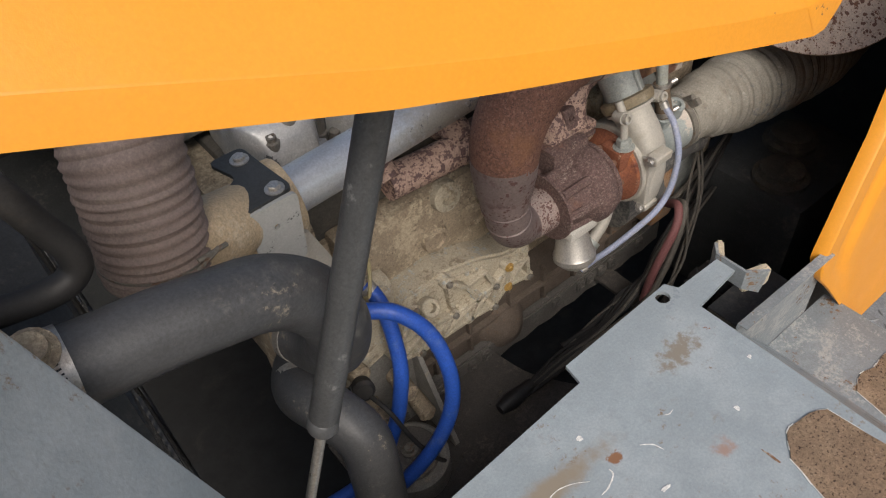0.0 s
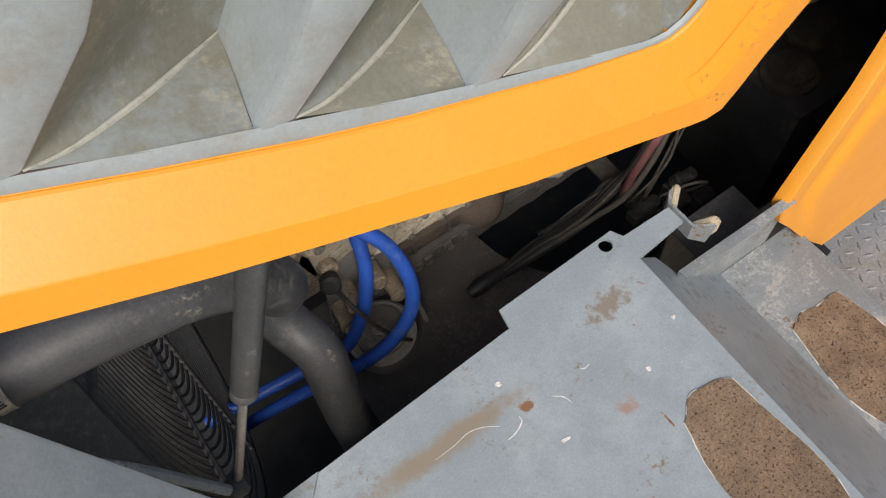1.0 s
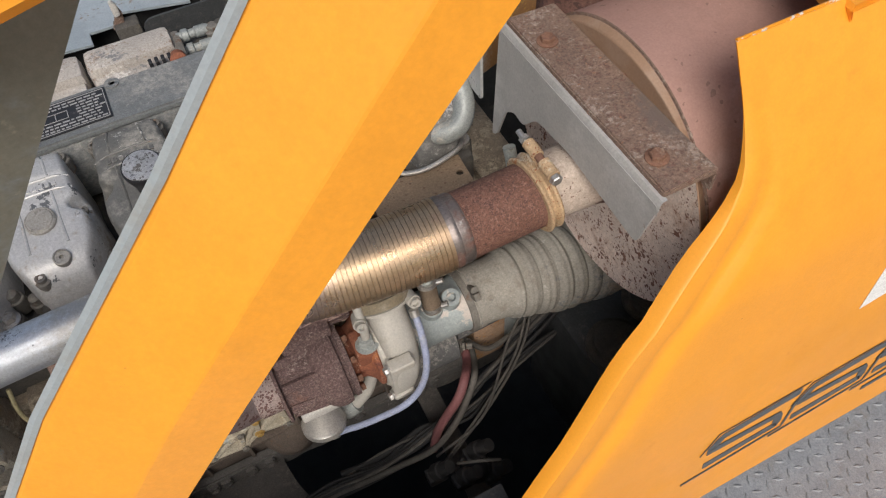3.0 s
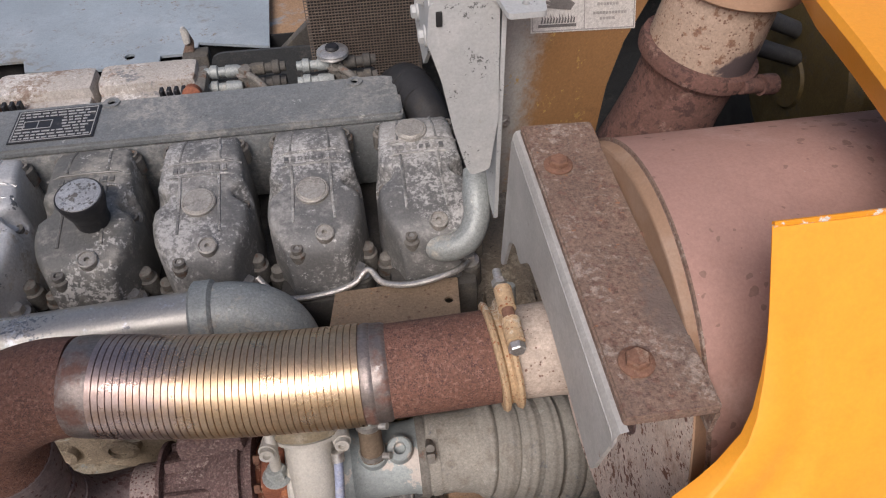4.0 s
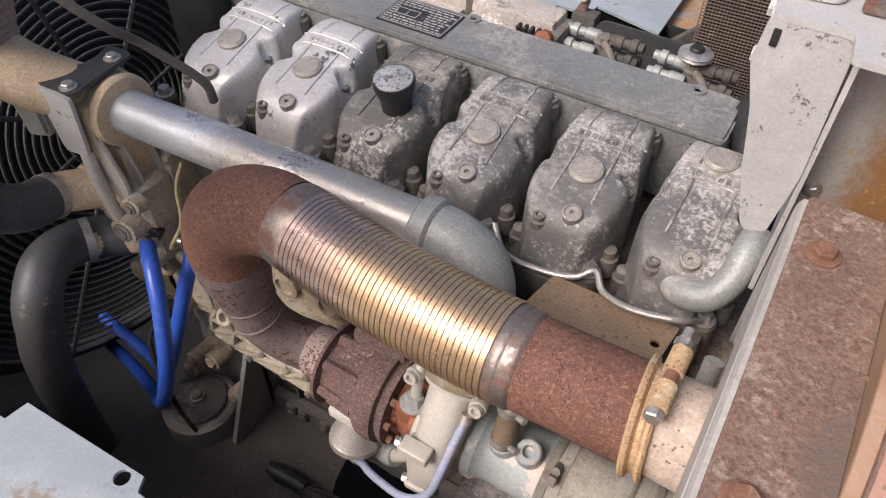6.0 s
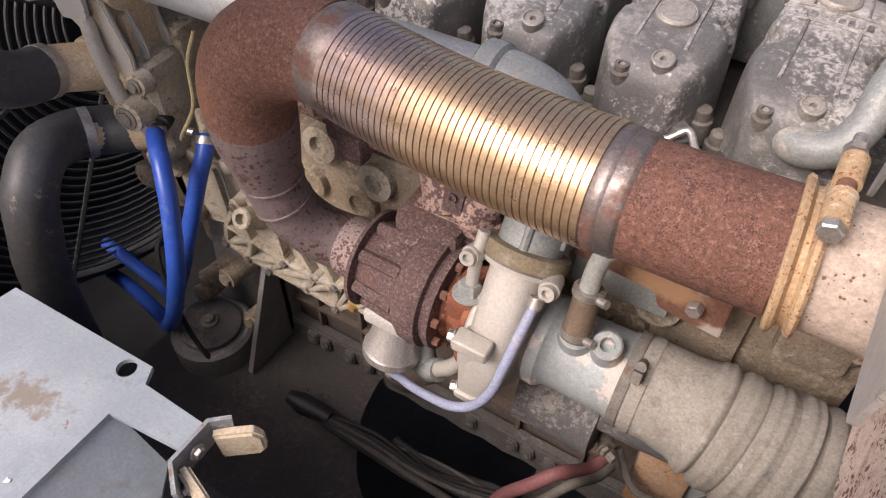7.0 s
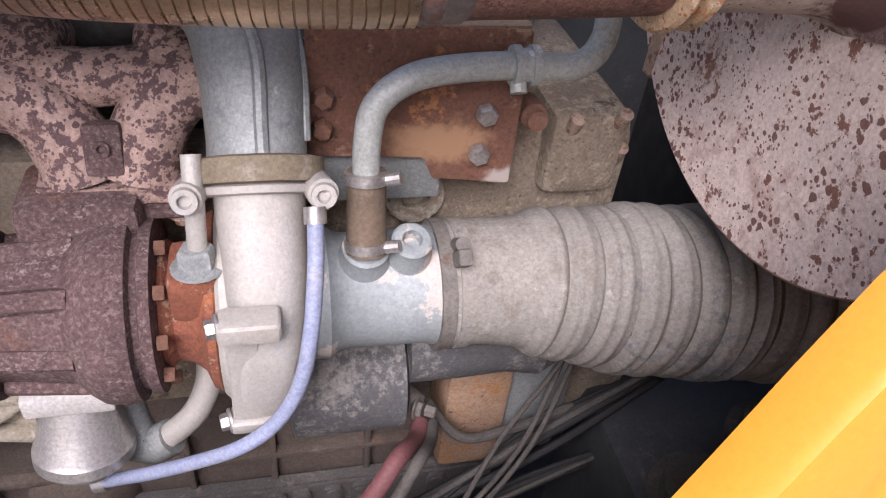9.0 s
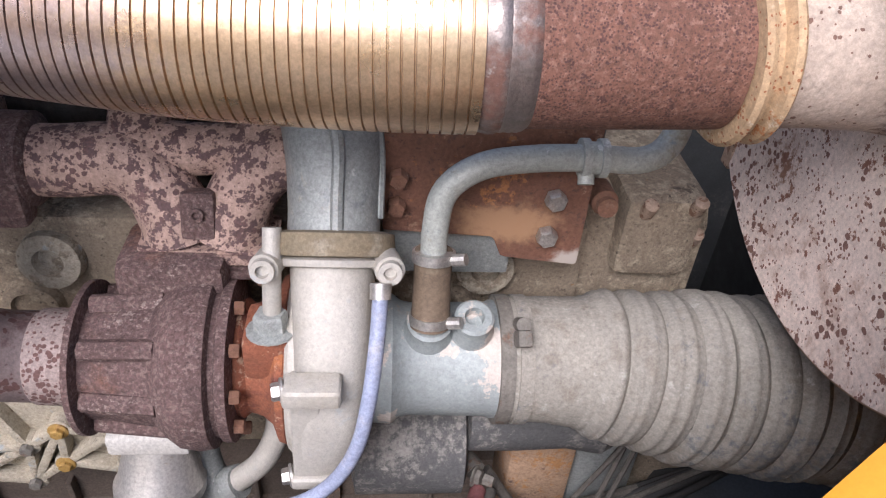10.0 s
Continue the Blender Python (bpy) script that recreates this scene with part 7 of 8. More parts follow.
g = bmesh.new()
turned(g, [(0.004, 0.002), (0.004, 0.06), (0.004, 0.12), (0.003, 0.17), (0.001, 0.197), (0.0, 0.203)], (0.905, MY, MZ), (1, 0, 0), 96, caps=False)
for f in g.faces:
    f.material_index = 1 if f.calc_center_median().z > 0.172 else 0
part("end_cap", oval(g), DISC, muf, "freckled rusty end cap").data.materials.append(CAPRIM)
g = bmesh.new()
turned(g, [(0.0, 0.203), (0.0015, 0.2055), (0.005, 0.2068), (0.020, MR - 0.002)], (0.905, MY, MZ), (1, 0, 0), 96, caps=False)
part("cap_shoulder", oval(g), CAPRIM, muf, "tan painted shoulder of the end cap")
g = bmesh.new()
turned(g, [(0, MR - 0.003), (0.001, MR + 0.0012), (0.003, MR + 0.0012), (0.004, MR - 0.002)], (0.925, MY, MZ), (1, 0, 0), 96, caps=False)
part("seam_weld", g, RUSTPLATE, muf)
g = bmesh.new()
slab(g, blob(0, 0, 0.036, 0.028, 11), 0.003, lambda u, v, d: (0.9065 + d, -0.380 + u, 0.012 + v))
part("soot_patch", g, TURBINE, muf, "dark sooty rust patch")
g = bmesh.new()
slab(g, [(-0.165, -0.085), (-0.150, -0.085), (-0.150, -0.145), (-0.165, -0.145)], 0.004, YZ(0.9045))
part("tag_strip", g, STACKTAN, muf)

# muffler bracket: rusty pad on a folded grey side plate
mb = thing("muffler_bracket", "grey folded muffler bracket with pitted rusty top plate", "bracket", (0.86, -0.3, 0.0))
g = bmesh.new()
slab(g, rounded([(0.842, -0.146), (0.917, -0.150), (0.917, -0.500), (0.842, -0.500)], 0.004), 0.010, lambda u, v, d: (u, v, 0.186 - d), (), 0.002)
slab(g, [(-0.500, 0.176), (-0.150, 0.176), (-0.150, 0.150), (-0.500, 0.150)], 0.004, YZ(0.9130))
part("top_plate", g, RUSTPLATE, mb, "pitted rusty top plate")
for p in ((0.865, -0.216, 0.186), (0.866, -0.453, 0.186)):
    g = bmesh.new()
    bolt(g, p, (0, 0, 1), 0.010, 0.009)
    part("bolt", g, RUSTBOLT, mb)
g = bmesh.new()
side = [(-0.505, 0.168), (-0.485, 0.080), (-0.33, 0.095), (-0.25, 0.085), (-0.215, 0.045), (-0.19, 0.05), (-0.165, 0.03), (-0.14, -0.04), (-0.125, -0.05), (-0.142, 0.168)]
slab(g, rounded(side, 0.010), 0.004, YZ(0.8345))
part("side_plate", g, BRACKET, mb)
g = bmesh.new()
prof_f = [(0.8345, 0.155), (0.8348, 0.165), (0.8360, 0.172), (0.8385, 0.1765), (0.845, 0.1775)]
rings(g, [[(x, -0.505, z) for x, z in prof_f], [(x, -0.143, z) for x, z in prof_f]], closed=False, caps=False)
part("folded_corner", g, BRACKET, mb)
part("strap_hook", curve([(0.915, -0.318, 0.182), (0.919, -0.322, 0.184), (0.918, -0.328, 0.176)], 0.004, 4, 8), RUSTBOLT, mb)
# ---- post with knob, shield with warning label ----
post = thing("hood_post", "pale grey folded hood post with pad and rubber buffer", "post", (0.80, -0.09, 0.0))
g = bmesh.new()
slab(g, rounded([(0.756, 0.304), (0.8265, 0.304), (0.8300, 0.16), (0.822, 0.085), (0.800, 0.078), (0.794, 0.090), (0.779, 0.147), (0.766, 0.215), (0.752, 0.262)], 0.006), 0.005, XZ(-0.094))
part("front_plate", g, POST, post)
g = bmesh.new()
slab(g, rounded([(-0.090, 0.300), (0.10, 0.300), (0.10, 0.0), (-0.094, 0.0)], 0.004), 0.005, YZ(0.8300))
part("side_plate", g, POST, post)
g = bmesh.new()
slab(g, rounded([(0.757, -0.094), (0.822, -0.095), (0.826, -0.134), (0.864, -0.134), (0.870, -0.090), (0.872, 0.16), (0.757, 0.16)], 0.006), 0.006, lambda u, v, d: (u, v, 0.308 - d), [circle(0.847, -0.116, 0.004)])
part("top_plate", g, POST, post)
g = bmesh.new()
slab(g, rounded([(0.762, -0.062), (0.806, -0.058), (0.806, 0.055), (0.762, 0.055)], 0.016), 0.006, lambda u, v, d: (u, v, 0.315 - d), (), 0.001)
part("buffer_plate", g, POST, post)
g = bmesh.new()
turned(g, [(0, 0.0175), (0.014, 0.0175), (0.018, 0.0150)], (0.781, -0.018, 0.314), (0, 0, 1), 28)
part("rubber_buffer", g, KNOB, post, "black rubber buffer")
g = bmesh.new()
slab(g, rounded([(0.818, -0.062), (0.868, -0.060), (0.870, 0.10), (0.820, 0.10)], 0.005), 0.010, lambda u, v, d: (u, v, 0.319 - d), (), 0.002)
part("hinge_pad", g, WELD, post)
for y in (-0.036, 0.030):
    g = bmesh.new()
    bolt(g, (0.845, y, 0.319), (0, 0, 1), 0.0095, 0.010)
    part("bolt", g, STEEL, post)
g = bmesh.new()
box(g, (0.874, -0.045, 0.270), (0.884, 0.10, 0.335), 0.002)
box(g, (0.886, -0.035, 0.275), (0.894, 0.10, 0.325), 0.002)
for z in (0.285, 0.315):
    bolt(g, (0.894, -0.02, z), (1, 0, 0), 0.006, 0.008)
part("hinge_leaf", g, POST, post)
g = bmesh.new()
box(g, (0.7620, -0.0960, 0.279), (0.7685, -0.088, 0.295), 0.001)
part("slot", g, BLACK, post)
for y, z in ((-0.040, 0.285), (-0.052, 0.245), (0.02, 0.235)):
    g = bmesh.new()
    bolt(g, (0.7555, y, z), (-1, 0, 0), 0.008, 0.008)
    part("side_bolt", g, POST, post)
g = bmesh.new()
slab(g, rounded([(-0.088, 0.304), (0.06, 0.304), (0.06, 0.20), (-0.02, 0.19), (-0.080, 0.245)], 0.006), 0.004, YZ(0.7555))
part("side_ear", g, POST, post)
g = bmesh.new()
turned(g, [(-0.004, 0.007), (0.003, 0.007), (0.004, 0.005)], (0.8365, -0.060, 0.238), (1, 0, 0), 14)
part("rivet", g, POST, post)

shield = thing("heat_shield", "brown stained heat shield panel with worn paint", "heat shield", (0.93, -0.02, 0.05))
on_shield = lambda u, v, d: (u - 0.33 * d, -0.04 + 0.35 * (u - 0.87) + 0.94 * d, v)
g = bmesh.new()
slab(g, [(0.836, 0.288), (0.876, 0.288), (1.036, 0.252), (1.030, 0.225), (1.005, 0.178), (0.990, 0.120), (0.984, 0.04), (0.975, 0.0), (0.836, 0.0)], 0.004, on_shield)
part("panel", g, SHIELD, shield)
for u, v in ((0.846, 0.268), (0.846, 0.12), (0.955, 0.05)):
    g = bmesh.new()
    bolt(g, on_shield(u, v, -0.001), (0.33, -0.94, 0), 0.006, 0.006)
    part("bolt", g, STEEL, shield)
lab = thing("warning_label", "faded white warning label with hand pictogram", "label", (0.95, -0.03, 0.24))
def lp(u, v, d, lift=0.0012):
    """Label plane: u to the right, v down, both in metres of the label."""
    a, b = u / 0.150, v / 0.058
    x = (1 - b) * (0.8700 + a * 0.1370) + b * (0.8740 + a * 0.1430)
    z = (1 - b) * (0.2850 - a * 0.0300) + b * (0.2285 - a * 0.0355)
    return on_shield(x, z, d - lift)


lq = lambda u, v, d: lp(u, v, d, 0.0018)
g = bmesh.new()
slab(g, [(0, 0), (0.150, 0), (0.150, 0.058), (0, 0.058)], 0.0008, lp)
part("paper", g, PAPER, lab)
g = bmesh.new()
for u0, v0, u1, v1 in ((0.002, 0.002, 0.148, 0.003), (0.002, 0.055, 0.148, 0.056), (0.002, 0.002, 0.003, 0.056), (0.147, 0.002, 0.148, 0.056), (0.073, 0.002, 0.074, 0.056)):
    slab(g, [(u0, v0), (u1, v0), (u1, v1), (u0, v1)], 0.0004, lq)
part("border", g, PALEINK, lab)
g = bmesh.new()
slab(g, [(0.012, 0.0055), (0.030, 0.0115), (0.043, 0.0120), (0.060, 0.022), (0.054, 0.030), (0.040, 0.029), (0.030, 0.0275), (0.014, 0.0260), (0.014, 0.0235), (0.027, 0.0235), (0.010, 0.0185), (0.011, 0.0160), (0.027, 0.0195), (0.011, 0.0080)], 0.0004, lq)
for i in range(12):
    u = 0.013 + i * 0.004
    slab(g, [(u, 0.046), (u + 0.0024, 0.046), (u + 0.0034, 0.040), (u + 0.0012, 0.034 + 0.002 * (i % 3)), (u + 0.0016, 0.040)], 0.0004, lq)
slab(g, [(0.010, 0.0475), (0.062, 0.0475), (0.062, 0.0510), (0.010, 0.0510)], 0.0004, lq)
part("hand_pictogram", g, INK, lab)
g = bmesh.new()
slab(g, [(0.0785, 0.0120), (0.0825, 0.0045), (0.0865, 0.0120)], 0.0004, lq)
part("triangle", g, INK, lab)
txt = bpy.data.curves.new("word", "FONT")
txt.body, txt.size, txt.extrude = "WARNING", 0.0112, 0.0
word = new("word", txt)
dg = bpy.context.evaluated_depsgraph_get()
tm = bpy.data.meshes.new_from_object(word.evaluated_get(dg))
bpy.data.objects.remove(word)
g = bmesh.new()
g.from_mesh(tm)
wmax = max(v.co.x for v in g.verts)
for v in g.verts:
    v.co = Vector(lq(0.0895 + v.co.x * 0.052 / wmax, 0.0125 - v.co.y, -0.0002))
part("warning_word", g, INK, lab, "faded capitals")
g = bmesh.new()
for v, a, b_ in ((0.023, 0.092, 0.122), (0.034, 0.086, 0.134), (0.041, 0.096, 0.118)):
    u = a
    while u < b_:
        slab(g, [(u, v), (u + 0.0035, v), (u + 0.0035, v + 0.0035), (u, v + 0.0035)], 0.0004, lq)
        u += 0.0046
part("worn_text_bars", g, PALEINK, lab)

# ---- exhaust stack ----
stack = thing("exhaust_stack", "tan exhaust stack over a rust-scabbed outlet pipe", "exhaust stack", (1.10, 0.0, 0.1))
base_s, up_s = Vector((1.108, -0.005, 0.02)), Vector((0.05, -0.03, 1)).normalized()
low_s = Vector((0.22, -0.06, 1)).normalized()
col_s = base_s + Vector((-0.010, 0.0, 0.138))
g = bmesh.new()
turned(g, [(-0.22, 0.078), (-0.12, 0.066), (-0.06, 0.061), (-0.02, 0.062), (0.0, 0.065)], col_s, low_s, 40)
part("outlet_pipe", g, STACKRUST, stack, "dark scabbed rust outlet pipe")
g = bmesh.new()
turned(g, [(-0.008, 0.064), (-0.007, 0.074), (0.004, 0.076), (0.012, 0.074), (0.013, 0.064)], col_s, low_s, 40)
part("clamp_band", g, STACKRUST, stack)
g = bmesh.new()
tube(g, [col_s + Vector((0.030, -0.066, -0.008)), col_s + Vector((0.070, -0.058, -0.014))], 0.009, 14)
tube(g, [col_s + Vector((0.058, -0.060, -0.012)), col_s + Vector((0.078, -0.056, -0.015))], 0.013, 12)
part("clamp_bolt", g, STACKRUST, stack)
g = bmesh.new()
turned(g, [(0.0, 0.066), (0.04, 0.065), (0.078, 0.063), (0.090, 0.061), (0.100, 0.056), (0.108, 0.050), (0.125, 0.048)], col_s, (0.16, -0.04, 1), 40)
part("middle_pipe", g, STACKTAN, stack, "tan freckled pipe")
g = bmesh.new()
turned(g, [(0.232, 0.050), (0.234, 0.068), (0.240, 0.0765), (0.255, 0.078), (0.55, 0.078), (1.2, 0.078)], base_s, up_s, 48)
cyl = part("stack_shell", g, STACK, stack, "tan painted stack shell")
g = bmesh.new()
a0 = Vector(up_s)
q_s = a0.to_track_quat("Z", "Y").to_matrix()
tube(g, [base_s + a0 * (0.365 + 0.04 * math.sin(t + 0.6)) + q_s @ Vector((0.0785 * math.cos(t), 0.0785 * math.sin(t), 0)) for t in (2 * math.pi * i / 48 for i in range(49))], 0.0045, 8)
part("shell_weld", g, STACKRUST, cyl)

# hydraulic hoses behind the post
hh = thing("hydraulic_hose", "black hydraulic hose with brass crimped fitting", "hose", (0.96, 0.14, 0.20), "hydraulic hoses")
part("hose", curve([(1.010, 0.14, 0.236), (1.06, 0.145, 0.25), (1.14, 0.17, 0.24), (1.22, 0.22, 0.16), (1.34, 0.28, 0.04), (1.47, 0.33, -0.04)], 0.0150, 6, 18), RUBBER, hh)
g = bmesh.new()
turned(g, [(-0.004, 0.012), (-0.003, 0.0165), (0.006, 0.0175), (0.008, 0.0165), (0.050, 0.0165), (0.053, 0.0180), (0.060, 0.0180), (0.062, 0.0155)], (0.960, 0.14, 0.212), (0.92, 0.0, 0.39), 22)
part("fitting", g, BRASS, hh, "olive brass crimped fitting")
hh = thing("hydraulic_hose", "black hydraulic hose with bent steel fitting", "hose", (0.985, 0.13, 0.19), "hydraulic hoses")
part("hose", curve([(1.075, 0.13, 0.226), (1.12, 0.135, 0.224), (1.18, 0.16, 0.18), (1.30, 0.24, 0.02), (1.47, 0.30, -0.08)], 0.0150, 6, 18), RUBBER, hh)
g = curve([(0.960, 0.13, 0.176), (0.985, 0.13, 0.193), (1.010, 0.13, 0.207), (1.040, 0.13, 0.219), (1.080, 0.13, 0.227)], 0.0115, 6, 18)
turned(g, [(-0.006, 0.0115), (-0.005, 0.0150), (0.006, 0.0150), (0.007, 0.0115)], (1.018, 0.13, 0.211), (0.90, 0, 0.43), 20)
part("fitting", g, STEEL, hh, "bent steel fitting with collar")

# ---- front: thermostat housing, hoses, fan ----
th = thing("thermostat_housing", "dusty beige thermostat and charge pipe housing", "housing", (-0.1, -0.19, -0.15))
g = bmesh.new()
turned(g, [(0, 0.036), (0.002, 0.048), (0.030, 0.050), (0.060, 0.046), (0.095, 0.044), (0.10, 0.038)], (-0.075, -0.176, -0.053), (-1, 0, 0), 34)
part("pipe_socket", g, HOUSING, th)
g = bmesh.new()
turned(g, [(-0.002, 0.043), (0.0, 0.053), (0.003, 0.0555), (0.012, 0.0565), (0.016, 0.054), (0.034, 0.053), (0.038, 0.057), (0.050, 0.058), (0.054, 0.050)], (-0.062, -0.176, -0.053), (-1, 0, 0), 40)
part("collar", g, HOUSING, th, "golden beige cast collar round the pipe")
g = bmesh.new()
for y in (-0.232, -0.205, -0.165):
    slab(g, rounded([(-0.150, -0.09), (-0.070, -0.075), (-0.045, -0.150), (-0.055, -0.250), (-0.085, -0.270), (-0.095, -0.160), (-0.150, -0.125)], 0.008), 0.007, XZ(y), (), 0.002)
part("web", g, ALU, th, "grey cast stiffening webs")
g = bmesh.new()
tube(g, smooth([(-0.100, -0.240, -0.100), (-0.092, -0.246, -0.150), (-0.080, -0.246, -0.215), (-0.070, -0.240, -0.262)], 4), 0.011, 12)
part("rib", g, ALU, th)
g = bmesh.new()
turned(g, [(-0.02, 0.018), (0.004, 0.018), (0.006, 0.013), (0.022, 0.012), (0.024, 0.009), (0.040, 0.0085)], (-0.062, -0.212, -0.262), (0.35, -0.9, 0.05), 18)
part("hose_nipple", g, ALU, th, "grey hose nipple")
g = bmesh.new()
box(g, (-0.165, -0.235, -0.13), (-0.075, -0.13, -0.02), 0.018)
box(g, (-0.15, -0.215, -0.24), (-0.06, -0.15, -0.10), 0.015)
part("casting", g, HOUSING, th)
for x, z, r in ((-0.14, -0.17, 0.020), (-0.085, -0.20, 0.016), (-0.11, -0.235, 0.022)):
    g = bmesh.new()
    turned(g, [(0, r), (0.026, r * 0.94), (0.030, r * 0.7), (0.020, r * 0.5)], (x, -0.212, z), (0.1, -1, 0.1), 18)
    part("boss", g, HOUSING, th)
part("upper_neck", curve([(-0.095, -0.200, -0.185), (-0.125, -0.240, -0.185), (-0.148, -0.280, -0.176), (-0.150, -0.310, -0.168)], [0.036, 0.034, 0.033, 0.033], 5, 26), HOUSING, th, "beige cast hose neck")
part("lower_neck", curve([(-0.075, -0.195, -0.295), (-0.115, -0.215, -0.308), (-0.150, -0.243, -0.308), (-0.168, -0.285, -0.297)], [0.036, 0.035, 0.034, 0.034], 5, 26), HOUSING, th, "beige cast hose neck")
g = bmesh.new()
slab(g, rounded([(-0.155, -0.245), (-0.075, -0.240), (-0.082, -0.170), (-0.085, -0.120), (-0.135, -0.120), (-0.120, -0.175), (-0.150, -0.190)], 0.012), 0.006, lambda u, v, d: (u, v, 0.010 - d))
part("black_bracket", g, DARKSTEEL, th, "black steel bracket")
g = bmesh.new()
slab(g, rounded([(-0.155, 0.006), (-0.075, 0.006), (-0.085, -0.10), (-0.14, -0.11)], 0.010), 0.006, XZ(-0.248), [circle(-0.113, -0.03, 0.004)])
part("bracket_face", g, POST, th, "pale grey bracket face")
for p in ((-0.095, -0.229, 0.010), (-0.100, -0.145, 0.010)):
    g = bmesh.new()
    bolt(g, p, (0, 0, 1), 0.009, 0.008)
    part("bolt", g, STEEL, th)
g = bmesh.new()
slab(g, rounded([(-0.235, -0.01), (-0.155, -0.005), (-0.16, -0.09), (-0.215, -0.11)], 0.01), 0.05, XZ(-0.255), (), 0.006)
single("control_unit", g, GREYALU, "pale grey cast cover beside the thermostat housing", "cover")
# charge hose elbow and corrugated hose
g = curve([(-0.125, -0.190, -0.040), (-0.155, -0.208, -0.024), (-0.190, -0.230, -0.004), (-0.230, -0.245, 0.020), (-0.250, -0.250, 0.040)], [0.046, 0.046, 0.048, 0.050, 0.050], 6, 28)
single("charge_hose_stub", g, HOUSING, "beige cast stub of the charge hose", "pipe")
chose = thing("charge_hose", "brown corrugated charge air hose with wire clamp", "hose", (-0.3, -0.17, -0.05))
cl = np.array(smooth([(-0.262, -0.252, 0.002), (-0.257, -0.251, 0.030), (-0.250, -0.248, 0.070), (-0.243, -0.240, 0.112), (-0.236, -0.228, 0.155), (-0.228, -0.20, 0.20), (-0.215, -0.13, 0.25)], 20))
g = bmesh.new()
tube(g, cl, [0.061 - 0.030 * max(0.0, 1 - i / 7) ** 2 + (0.0014 * math.sin(i * 1.15) + 0.0008 * math.sin(i * 0.43)) * (i > 8) for i in range(len(cl))], 40)
part("hose", g, BROWNHOSE, chose)
g = bmesh.new()
turned(g, [(-0.0015, 0.0625), (0.0015, 0.0625)], (-0.256, -0.2505, 0.034), (0.16, 0.03, 1), 36)
tube(g, [(-0.232, -0.308, 0.026), (-0.200, -0.300, 0.034)], 0.003, 8)
tube(g, [(-0.228, -0.306, 0.036), (-0.190, -0.297, 0.030)], 0.003, 8)
part("wire_clamp", g, DUSTYBOLT, chose)

# big black coolant hose
ch = thing("coolant_hose", "large dusty black rubber coolant hose", "hose", (-0.25, -0.42, -0.02))
part("hose", curve([(-0.402, -0.467, 0.154), (-0.362, -0.467, 0.146), (-0.308, -0.466, 0.136), (-0.260, -0.466, 0.124), (-0.212, -0.460, 0.102), (-0.170, -0.446, 0.050), (-0.142, -0.427, -0.028), (-0.138, -0.396, -0.105), (-0.142, -0.348, -0.152), (-0.150, -0.293, -0.172)], [0.035, 0.035, 0.035, 0.035, 0.036, 0.037, 0.038, 0.038, 0.037, 0.036], 8, 34), RUBBER, ch)
g = bmesh.new()
turned(g, [(-0.007, 0.0352), (-0.007, 0.0366), (0.007, 0.0366), (0.007, 0.0352)], (-0.380, -0.467, 0.150), (1, 0, -0.19), 34)
worm = part("worm_clamp", g, STEEL, ch, "slotted silver worm clamp")
for i in range(11):
    a = 0.05 + 0.11 * i
    g = bmesh.new()
    box(g, (-0.0036, -0.0006, -0.0007), (0.0036, 0.0006, 0.0007), 0, pose(-0.380, -0.467 - 0.0366 * math.cos(a), 0.150 + 0.0366 * math.sin(a), -math.degrees(a), 0, 0))
    part("slot", g, KNOB, worm)
g = bmesh.new()
tube(g, smooth([(-0.392, -0.466, 0.152), (-0.412, -0.460, 0.162), (-0.435, -0.435, 0.177), (-0.455, -0.37, 0.187), (-0.47, -0.25, 0.19)], 5), 0.031, 24)
turned(g, [(0, 0.020), (0.012, 0.019), (0.016, 0.013), (0.026, 0.012)], (-0.388, -0.470, 0.180), (0.1, -0.5, 0.8), 18)
part("metal_neck", g, BLOCK, ch)
part("guide_pipe", curve([(-0.365, -0.40, 0.31), (-0.348, -0.42, 0.281), (-0.338, -0.42, 0.244), (-0.329, -0.42, 0.213), (-0.334, -0.42, 0.192), (-0.358, -0.42, 0.184), (-0.42, -0.41, 0.188)], 0.0125, 6, 14), CABLE, ch)
ch2 = thing("lower_coolant_hose", "black rubber coolant hose dropping beside the block", "hose", (-0.17, -0.30, -0.6))
part("hose", curve([(-0.120, -0.215, -0.310), (-0.155, -0.245, -0.309), (-0.172, -0.290, -0.296), (-0.160, -0.350, -0.285), (-0.142, -0.398, -0.318), (-0.146, -0.418, -0.385), (-0.153, -0.430, -0.45), (-0.165, -0.438, -0.60), (-0.18, -0.44, -0.95)], 0.038, 8, 30), RUBBER, ch2)
for p, a, r in (((-0.165, -0.270, -0.302), (-0.45, -1, 0.2), 0.0395), ((-0.149, -0.300, -0.170), (-0.14, 1, -0.36), 0.0375)):
    g = bmesh.new()
    turned(g, [(-0.007, r - 0.001), (-0.007, r), (0.007, r), (0.007, r - 0.001)], p, a, 30)
    part("hose_clamp", g, STEEL, ch2, "shiny worm drive hose clamp")

